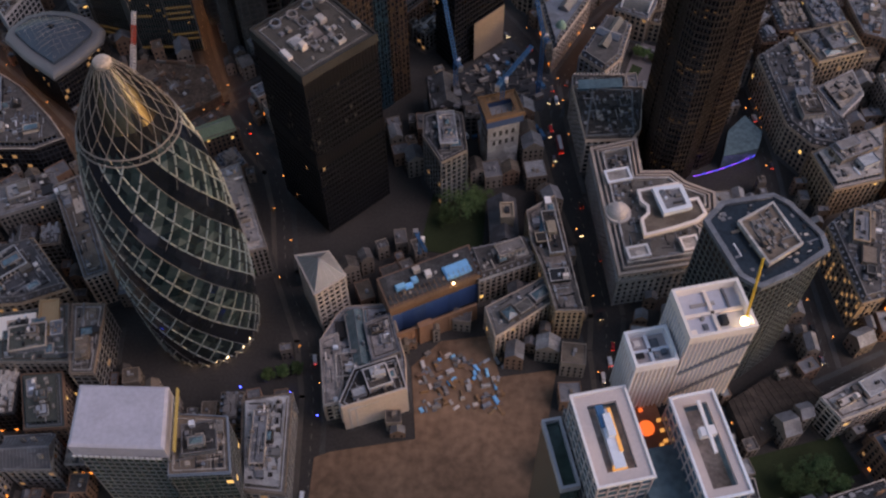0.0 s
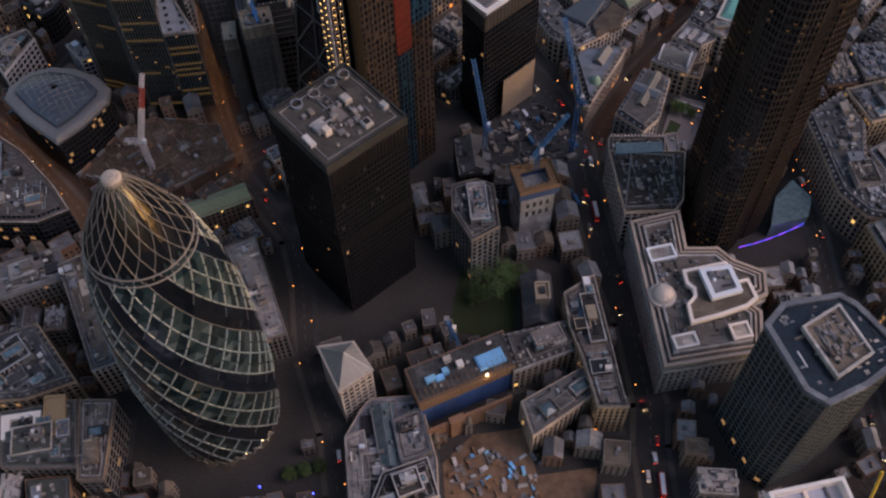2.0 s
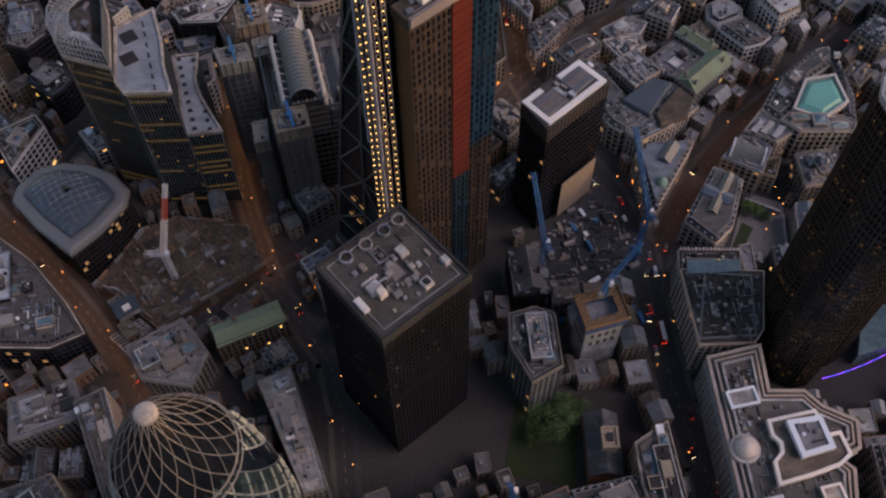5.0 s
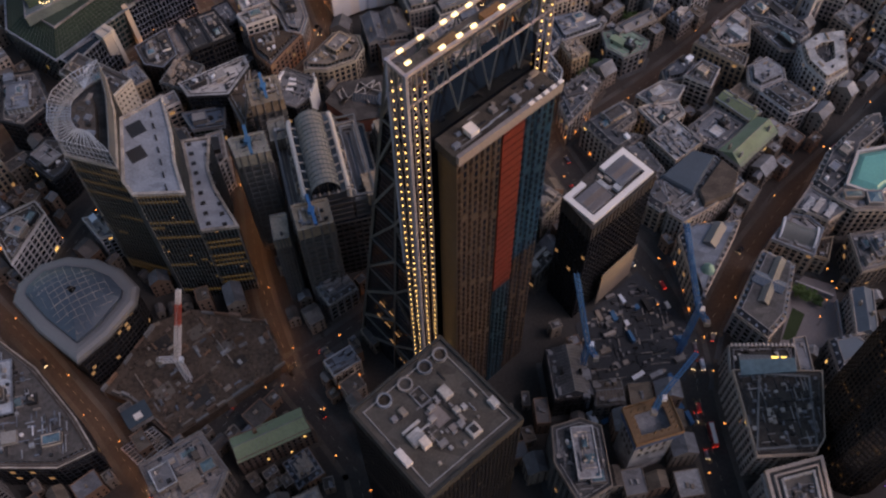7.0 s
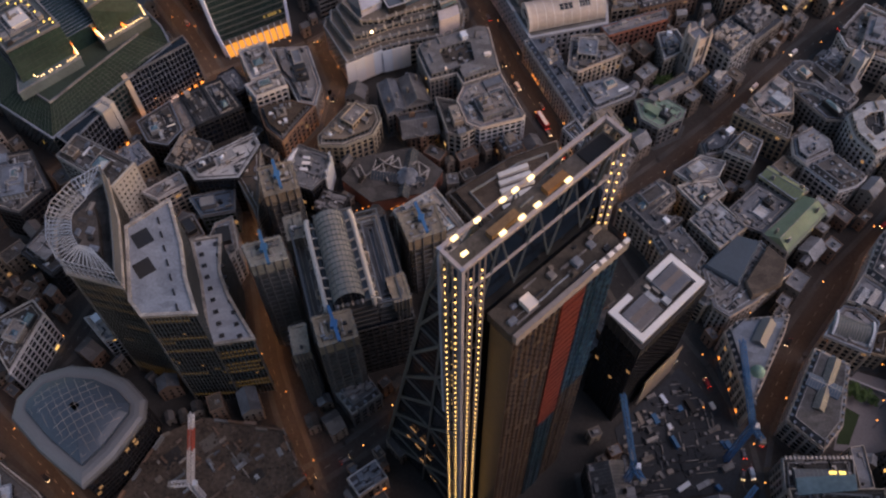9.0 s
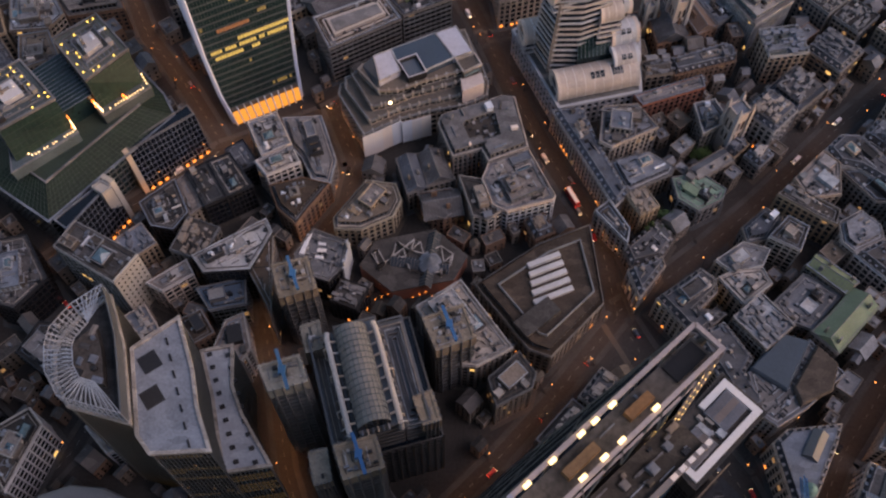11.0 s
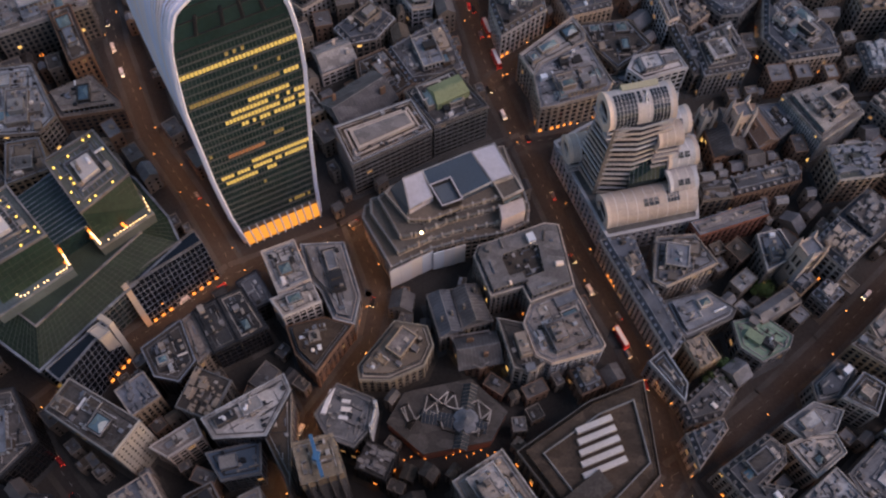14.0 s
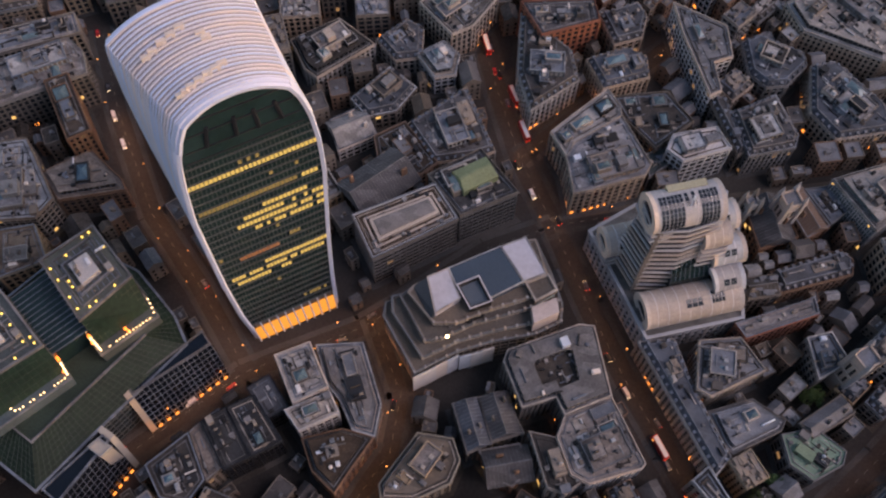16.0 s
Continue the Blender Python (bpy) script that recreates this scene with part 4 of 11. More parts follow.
# ---- the tall brown tower with three leaves ----
def leaf_tower(cx, cy, h, turn):
    ob = thing("leaf_tower", (cx, cy, 0), "tall dark bronze ribbed tower with chamfered leaves", "tower")
    rng = random.Random(8)
    shapes = []
    for k, hh in ((0, h), (1, h - 4), (2, h - 9)):
        a = radians(turn + 120 * k)
        d, w = Vector((math.cos(a), math.sin(a))), Vector((-math.sin(a), math.cos(a)))
        c = Vector((cx, cy))
        pts = [c + d * r + w * s for r, s in ((-2, -11), (11, -13), (19, -9.5), (23, -3.5), (23, 3.5), (19, 9.5), (11, 13), (-2, 11))]
        shapes.append(([tuple(q) for q in pts], hh - k * 0.1))
    for poly, hh in shapes:
        b = Buf()
        b.prism(poly, 0, hh - 1, top=True)
        part("bronze_glass", b, GLASS_DARK, ob)
        f, g = Buf(), Buf()
        for a, u, n, length in edges(poly):
            m = max(2, int(length / 1.5))
            for i in range(m + 1):
                f.box(a + u * (length * i / m) + n * 0.25, u, n, 0.35, 0.6, 0, hh)
            for j in range(int(hh / 4)):
                f.box(a + u * length / 2 + n * 0.08, u, n, length, 0.25, j * 4, j * 4 + 1.1)
                for i in range(m):
                    if rng.random() < (0.45 if j % 9 == 3 else 0.10 if j % 9 in (2, 4) else 0.008):
                        p, q = a + u * (length * (i + 0.2) / m) + n * 0.22, a + u * (length * (i + 0.8) / m) + n * 0.22
                        g.quad((*p, j * 4 + 1.5), (*q, j * 4 + 1.5), (*q, j * 4 + 2.3), (*p, j * 4 + 2.3))
        part("rib", f, BRONZE, ob, "dark bronze ribs")
        part("lit_window", g, LIT_AMBER, ob)
        k = Buf()
        k.ring(offset(poly, -0.5), offset(poly, 0.6), hh - 1, hh + 2)
        part("parapet", k, PALE_ROOF, ob)
        r = Buf()
        r.prism(offset(poly, 0.7), hh - 0.5, hh + 0.2)
        part("roof", r, FELT, ob)
    gr = Buf()
    gr.prism(offset(shapes[0][0], 6), h + 0.2, h + 5)
    part("plant_screen", gr, GREEN_SCREEN, ob, "vivid green roof screen")
    return ob


LIT_AMBER = glow("faint_amber_window", (1.0, 0.50, 0.14), 0.030)
BRONZE = material("bronze", (0.062, 0.046, 0.038), 0.5, 0.3, 0.3, 0.4, 0.04)
GREEN_SCREEN = material("green_sheeting", (0.075, 0.21, 0.03), 0.8, 0.0, 0.3)
leaf_tower(107, 350, 176, 250)


# ---- the flared tower with white fins ----
def flared_tower():
    o = Vector((-198.0, 623.5))
    u = Vector((0.881, 0.473))
    v = Vector((-0.473, 0.881))
    ob = thing("flared_tower", (*o, 0), "flared glass tower with white fins and bands of yellow light", "tower")
    zs = [0, 29, 62, 90, 106, 120, 130, 136]
    left = [-18.8, -22.3, -22.5, -22.6, -21.2, -19.4, -16.6, -13.6]
    right = [19.3, 21.1, 25.0, 28.5, 29.3, 28.6, 26.8, 24.2]
    left_back = [-19.0, -21.0, -22.5, -24.3, -25.0, -25.2, -24.9, -24.3]
    right_back = [19.5, 21.5, 23.0, 24.6, 25.0, 24.8, 24.2, 23.4]

    def arch(s):
        return 136 + 7.5 * (1 - abs(2 * s) ** 2.2)

    def p(s, b, z):
        zz = min(z, 136)
        a0, a1, c0, c1 = (float(np.interp(zz, zs, q)) for q in (left, right, left_back, right_back))
        lo, hi = a0 + (c0 - a0) * b, a1 + (c1 - a1) * b
        f, r = 0.15 * min(z, 144) - 0.9, float(np.interp(zz, [0, 45, 95, 136], [23, 26, 36, 47]))
        q = o + u * (lo + (s + 0.5) * (hi - lo)) + v * (f + b * (r - f))
        return (*q, z + 16 * b * max(0, z - 60) / 76)

    cols, floors = 30, 36
    glass, mull, slab = Buf(), Buf(), Buf()
    step = 3.8
    top = lambda s: arch(s) - 1.5
    for i in range(cols):
        s0, s1 = -0.48 + 0.96 * i / cols, -0.48 + 0.96 * (i + 1) / cols
        for j in range(3, 41):
            z0, z1 = j * step - 1.4, (j + 1) * step - 1.4
            t0, t1 = min(z1, top(s0)), min(z1, top(s1))
            if t0 <= z0 and t1 <= z0:
                continue
            glass.quad(p(s0, 0.0, z0), p(s1, 0.0, z0), p(s1, 0.0, max(z0, t1)), p(s0, 0.0, max(z0, t0)))
    for i in range(cols + 1):
        s = -0.48 + 0.96 * i / cols
        last = None
        for z in list(range(10, 118, 6)) + [118]:
            q = p(s, -0.012, min(z, top(s)))
            if last:
                mull.bar(last, q, 0.11)
            last = q
    for j in range(3, 32):
        z = j * step - 1.4
        ss = np.linspace(-0.48, 0.48, 9)
        for a, b in zip(ss[:-1], ss[1:]):
            slab.bar(p(a, -0.008, z), p(b, -0.008, z), 0.30)
    part("curtain_wall", glass, GLASS_GREEN_DARK, ob, "green tinted glass front")
    part("mullion", mull, STEEL_MULL, ob, kind="stuff")
    part("floor_edge", slab, STEEL_DARK, ob)
    # garden storeys behind the arch: dark louvres
    lou = Buf()
    for z in (119, 124, 131, 137):
        ss = np.linspace(-0.44, 0.44, 8)
        for a, b in zip(ss[:-1], ss[1:]):
            lou.bar(p(a, -0.006, z), p(b, -0.006, z), 0.35)
    for s in (-0.28, -0.05, 0.12, 0.3):
        lou.bar(p(s, -0.012, 124), p(s, -0.012, 133), 0.8)
    part("garden_storey_frame", lou, DARK, ob)
    # lit floors
    rng = random.Random(21)
    for z, lo, hi, chance, mat_ in ((107, -0.48, 0.48, 1.0, LIT_YELLOW), (111, -0.1, 0.05, 0.5, LIT_DIM), (93, -0.47, 0.3, 0.97, LIT_DIM), (93, 0.3, 0.48, 0.95, LIT_YELLOW), (83.5, 0.0, 0.35, 0.75, LIT_YELLOW), (80, -0.22, 0.48, 0.85, LIT_YELLOW), (76, -0.25, 0.48, 0.92, LIT_YELLOW),
                              (72, -0.1, 0.48, 0.8, LIT_YELLOW), (68, -0.05, 0.1, 0.4, LIT_DIM), (57, -0.38, 0.06, 0.9, LIT_EMBER), (61, 0.1, 0.3, 0.3, LIT_DIM), (49, -0.1, 0.48, 0.95, LIT_YELLOW), (45, -0.43, 0.45, 0.92, LIT_YELLOW), (41, -0.4, 0.1, 0.7, LIT_YELLOW), (34, -0.05, 0.0, 0.9, LIT_DIM), (16, 0.15, 0.40, 0.85, LIT_DIM),
                              (62, -0.47, -0.43, 1.0, LIT_DIM), (101, -0.3, 0.3, 0.08, LIT_DIM)):
        b = Buf()
        zz = (int((z + 1.4) / step)) * step - 1.4
        for i in range(cols):
            s0 = -0.48 + 0.96 * (i + 0.12) / cols
            s1 = -0.48 + 0.96 * (i + 0.88) / cols
            if lo <= s0 <= hi and rng.random() < chance:
                b.quad(p(s0, -0.004, zz + 0.9), p(s1, -0.004, zz + 0.9), p(s1, -0.004, zz + 3.0), p(s0, -0.004, zz + 3.0))
        part("lit_floor", b, mat_, ob, "office floor with yellow light on")
    # lobby glass slopes outward so its glow stands in for light spilling on the ground
    for i in range(10):
        lob = Buf()
        s0, s1 = -0.47 + 0.94 * (i + 0.08) / 10, -0.47 + 0.94 * (i + 0.92) / 10
        lob.quad(p(s0, -0.12, 0.6), p(s1, -0.12, 0.6), p(s1, -0.02, 7.0), p(s0, -0.02, 7.0))
        part("lobby_window_and_spill", lob, LOBBY, ob, "orange lit lobby glass sloped out as light spill on the ground")
    back = Buf()
    back.prism([tuple(Vector(p(s, b, 0)[:2])) for s, b in ((-0.47, 0.04), (0.47, 0.04), (0.47, 0.96), (-0.47, 0.96))], 0, 10)
    part("lobby_core", back, STONE_GREY, ob)
    for i in range(11):
        s = -0.47 + 0.94 * i / 10
        c = Buf()
        c.bar(p(s, -0.13, 0), p(s, -0.02, 10), 0.35, 8)
        part("lobby_column", c, WHITE, ob)
    # sides and roof: a skin and hoops of white fins over it
    skin = Buf()
    lv = [10, 20, 45, 70, 90, 100, 108, 115, 121, 126, 131, 134]
    prof = [(-0.5, z) for z in lv] + [(s, arch(s)) for s in np.linspace(-0.49, 0.49, 17)] + [(0.5, z) for z in reversed(lv)]
    bs = np.linspace(0, 1, 9)
    for (s0, z0), (s1, z1) in zip(prof[:-1], prof[1:]):
        for b0, b1 in zip(bs[:-1], bs[1:]):
            skin.quad(p(s0, b0, z0), p(s0, b1, z0), p(s1, b1, z1), p(s1, b0, z1))
    part("side_and_roof_skin", skin, FIN_SKIN, ob, "pale grey roof and side cladding")
    for k in range(24):
        b = 0.03 + 0.94 * k / 23
        fin = Buf()
        for (s0, z0), (s1, z1) in zip(prof[:-1], prof[1:]):
            fin.bar(p(s0 * 1.012, b, z0 + (0.5 if abs(s0) < 0.5 else 0)), p(s1 * 1.012, b, z1 + (0.5 if abs(s1) < 0.5 else 0)), 0.42)
        part("fin", fin, FIN_WHITE, ob)
    rim = Buf()
    prof0 = [(-0.49, z) for z in [0, 10] + lv[1:]] + [(s, arch(s)) for s in np.linspace(-0.48, 0.48, 21)] + [(0.49, z) for z in reversed([0, 10] + lv[1:])]
    for (s0, z0), (s1, z1) in zip(prof0[:-1], prof0[1:]):
        rim.bar(p(s0, -0.02, z0), p(s1, -0.02, z1), 1.0)
        rim.bar(p(s0 * 1.01, 0.03, z0), p(s1 * 1.01, 0.03, z1), 1.1)
    part("front_rim", rim, FIN_WHITE, ob, "white rim round the glass front")
    rear = Buf()
    for (s0, z0), (s1, z1) in zip(prof0[:-1], prof0[1:]):
        rear.bar(p(s0, 1.0, z0), p(s1, 1.0, z1), 1.0)
    part("rear_rim", rear, FIN_WHITE, ob)
    bw = Buf()
    n = len(prof0)
    bw.f.append(tuple(range(n)))
    bw.v += [p(s, 0.995, z) for s, z in prof0]
    part("rear_wall", bw, GLASS_GREEN, ob)
    gear = Buf()
    for s, b in ((-0.34, 0.20), (-0.29, 0.20), (-0.24, 0.21), (-0.16, 0.22), (-0.08, 0.24), (0.0, 0.26), (0.06, 0.28), (-0.36, 0.66), (-0.30, 0.67), (-0.22, 0.69), (-0.14, 0.71), (-0.06, 0.74), (0.06, 0.56), (0.04, 0.62)):
        q = p(s, b, arch(s))
        gear.box(q, u, v, 3.2, 1.3, q[2] - 0.4, q[2] + 1.5)
        gear.box((q[0] + u.x * 0.8, q[1] + u.y * 0.8), u, v, 1.0, 2.2, q[2] - 0.4, q[2] + 1.1)
    part("roof_gear", gear, WHITE, ob)
    return ob


STEEL_MULL = material("mullion_steel", (0.12, 0.13, 0.13), 0.5, 0.4)
FIN_WHITE = material("white_fins", (0.72, 0.73, 0.86), 0.45, 0.0, 0.04)
FIN_SKIN = material("roof_skin", (0.33, 0.34, 0.43), 0.5, 0.0, 0.12)
STONE_LIGHT_DRUM = material("pale_podium_stone", (0.40, 0.36, 0.35), 0.8)
DRUM_WHITE = material("pinkish_white_cladding", (0.43, 0.405, 0.41), 0.6, 0.0, 0.16, 1.0, 0.12)
PALE_BUFF_DRUM = material("buff_roof_panel", (0.40, 0.34, 0.22), 0.7)
LIT_YELLOW = glow("yellow_office_light", (1.0, 0.68, 0.14), 0.30)
LIT_DIM = glow("dim_office_light", (1.0, 0.66, 0.14), 0.10)
LIT_EMBER = glow("amber_office_light", (1.0, 0.36, 0.10), 0.12)
LOBBY = glow("lobby_light", (1.0, 0.37, 0.03), 0.40)
flared_tower()


# ---- the white tower of barrel-roofed drums ----
DRUM_TURN = radians(15)
DRUM_U, DRUM_W = Vector((math.cos(DRUM_TURN), math.sin(DRUM_TURN))), Vector((-math.sin(DRUM_TURN), math.cos(DRUM_TURN)))


def drum(ob, cx, cy, z, length, r, low, panes=(), n=28):
    """A lying white cylinder with thick round end rims and dark glass discs, over banded storeys."""
    o = Vector((cx, cy))

    def at(e, k, rr):
        a = 2 * math.pi * k / n
        return (*(o + DRUM_U * e + DRUM_W * (rr * math.cos(a))), z + rr * math.sin(a))

    shell, rim, disc, pane, rib = Buf(), Buf(), {-1: Buf(), 1: Buf()}, Buf(), Buf()
    h = length / 2
    for k in range(n):
        shell.quad(at(-h, k, r), at(h, k, r), at(h, k + 1, r), at(-h, k + 1, r))
        for e in (-h, h):
            s = 1 if e > 0 else -1
            rim.quad(at(e - s * 1.6, k, r + 0.02), at(e + s * 0.2, k, r + 0.35), at(e + s * 0.2, k + 1, r + 0.35), at(e - s * 1.6, k + 1, r + 0.02))
            rim.quad(at(e + s * 0.2, k, r + 0.35), at(e + s * 0.3, k, r * 0.66), at(e + s * 0.3, k + 1, r * 0.66), at(e + s * 0.2, k + 1, r + 0.35))
            rim.quad(at(e + s * 0.3, k, r * 0.66), at(e - s * 0.8, k, r * 0.6), at(e - s * 0.8, k + 1, r * 0.6), at(e + s * 0.3, k + 1, r * 0.66))
            disc[s].quad(at(e - s * 0.6, k, r * 0.66), at(e - s * 0.6, k + 1, r * 0.66), (*(o + DRUM_U * (e - s * 0.6)), z))
        for e in np.linspace(-h, h, max(4, int(length / 4.2)))[1:-1]:
            rib.bar(at(e, k, r + 0.02), at(e, k + 1, r + 0.02), 0.13)
    for e0, e1, k0, k1, cells in panes:
        for c in range(cells):
            f0, f1 = e0 + (e1 - e0) * (c + 0.08) / cells, e0 + (e1 - e0) * (c + 0.9) / cells
            for k in range(k0, k1):
                pane.quad(at(f0, k + 0.05, r + 0.12), at(f1, k + 0.05, r + 0.12), at(f1, k + 0.95, r + 0.12), at(f0, k + 0.95, r + 0.12))
    part("barrel_roof", shell, DRUM_WHITE, ob, "white round metal roof")
    part("end_rim", rim, WHITE_STONE, ob)
    for s in (-1, 1):
        part("end_disc", disc[s], GLASS_DARK, ob, "dark round end window")
    part("roof_pane", pane, GLASS, ob, kind="stuff")
    part("roof_rib", rib, WHITE, ob, kind="stuff")
    turn = math.degrees(DRUM_TURN)
    q = rect(cx, cy, length - 0.6, 2 * r - 0.4, turn)
    g, f = Buf(), Buf()
    g.prism(offset(q, 1.1), low, z - 0.4)
    j = 0
    while z - 1.2 - j * 3.3 > low:
        zz = z - 1.2 - j * 3.3
        grow = 0.3 * min(j, 4)
        f.ring(offset(q, -grow), offset(q, 0.5 - grow), zz - 1.2, zz)
        f.ring(offset(q, 0.4 - grow), offset(q, 1.3), zz - 1.2, zz - 0.9)
        j += 1
    part("band_glass", g, GLASS, ob)
    part("band", f, DRUM_WHITE, ob, "white storey bands")


drums = thing("drum_tower", (-36, 645, 0), "white stepped tower with banded floors and round drum roofs", "tower")
drum(drums, -42.5, 649.8, 68, 29, 8.2, 60, ((-11.8, -2.2, 6, 16, 6), (-1.6, 0.2, 6, 9, 1), (1.2, 3.0, 6, 9, 1), (4.2, 11.8, 6, 16, 5)))
drum(drums, -30.7, 629.0, 22.5, 42, 8.0, 2, ((-4.0, 3.5, 8, 10, 3), (7.0, 13.0, 7, 10, 4)))
drum(drums, -60.0, 653.6, 29, 15, 6.6, 18, ((-2, 3, 9, 12, 2),))
drum(drums, -22.3, 658.1, 45, 14, 6.2, 18, ((-3, 3, 9, 11, 2),))
drum(drums, -17.9, 647.4, 36, 14, 6.4, 18, ((-3, 3, 9, 11, 2),))
drum(drums, -26.6, 646.6, 52, 11, 5.4, 36)
drum(drums, -16.8, 637.5, 29, 13, 6.2, 18, ((-3, 3, 9, 11, 2),))
_pod = [(-48.5, 613.0), (-7.0, 624.0), (-5.0, 668.0), (-50.0, 676.0), (-71.0, 662.0)]
_b = Buf()
_b.prism(offset(_pod, 0.6), 0, 18.5)
part("podium", _b, GLASS, drums)
_b = Buf()
facade(offset(_pod, 0.6), 0, 18, 3.4, 4.4, 1.3, 1.2, 0.7, _b)
_b.ring(offset(_pod, -0.5), offset(_pod, 0.9), 17.4, 19.2)
part("podium_frame", _b, STONE_LIGHT_DRUM, drums)
_b = Buf()
_b.prism(offset(_pod, 0.9), 17.6, 18.6)
part("podium_roof", _b, GRAVEL, drums)


def drum_level(z):
    f = (66 - z) / 46
    return [(-51.5 - 2.5 * f, 639.6 - 5.0 * f), (-40.0, 640.6 - 6 * f), (-26.0, 646.0 - 4 * f), (-24.0 + 3 * f, 658.5 + 4 * f), (-53, 657 + 6 * f), (-57.5 - 5.0 * f, 649 + 2 * f)]


for _j in range(14):
    _z = 18.6 + _j * 3.4
    _q = drum_level(_z)
    _b = Buf()
    _b.prism(offset(_q, 1.0), _z, _z + 3.4)
    part("band_glass", _b, GLASS, drums)
    _b = Buf()
    _b.ring(offset(_q, -0.15), offset(_q, 0.4), _z + 1.9, _z + 3.1)
    _b.ring(offset(_q, 0.3), offset(_q, 1.2), _z + 1.9, _z + 2.2)
    part("band", _b, DRUM_WHITE, drums, "white storey band")
for _t in np.linspace(0, 1, 2):
    _b = Buf()
    _p0, _p1 = Vector((*drum_level(20)[0], 20)), Vector((*drum_level(64)[0], 64))
    _b.bar(_p0 + Vector((1.2 * _t, 0.5 * _t, 0)), _p1 + Vector((1.2 * _t, 0.5 * _t, 0)), 0.9)
    part("corner_shaft", _b, CONCRETE, drums)
_b, _g = Buf(), Buf()
_q = [(-40, 633.5), (-22, 638.0), (-24.5, 647), (-42, 643)]
_g.prism(_q, 18, 31)
_m0, _m1 = (Vector(_q[0]) + Vector(_q[3])) / 2, (Vector(_q[1]) + Vector(_q[2])) / 2
_g.quad((*_q[0], 31), (*_q[1], 31), (*_m1, 38), (*_m0, 42))
_g.quad((*_q[2], 31), (*_q[3], 31), (*_m0, 42), (*_m1, 38))
_g.quad((*_q[1], 31), (*_q[2], 31), (*_m1, 38))
for _i in range(10):
    _t = _i / 9
    _a, _c2, _d2 = Vector(_q[0]).lerp(Vector(_q[1]), _t), Vector(_q[3]).lerp(Vector(_q[2]), _t), _m0.lerp(_m1, _t)
    _b.bar((*_a, 31.1), (*_d2, 42.1 - 4 * _t), 0.1)
    _b.bar((*_c2, 31.1), (*_d2, 42.1 - 4 * _t), 0.1)
part("atrium_glass", _g, GLASS_GREEN_DARK, drums, "dark green glazed atrium")
part("glazing_bar", _b, LEAD, drums)
_b = Buf()
_b.prism(rect(-42.5, 655.0, 16, 3, 15), 70, 75.8)
part("roof_plant", _b, PALE_BUFF_DRUM, drums)
for _s in (-1, 1):
    _b = Buf()
    _b.bar((-40.5 + 1.6 * _s, 644.5, 71.5), (-40.8, 648.5, 79.5), 0.28)
    part("roof_strut", _b, WHITE, drums)
clutter(drums, offset(_pod, 4), 18.6, 14, random.Random(91), 0.9)


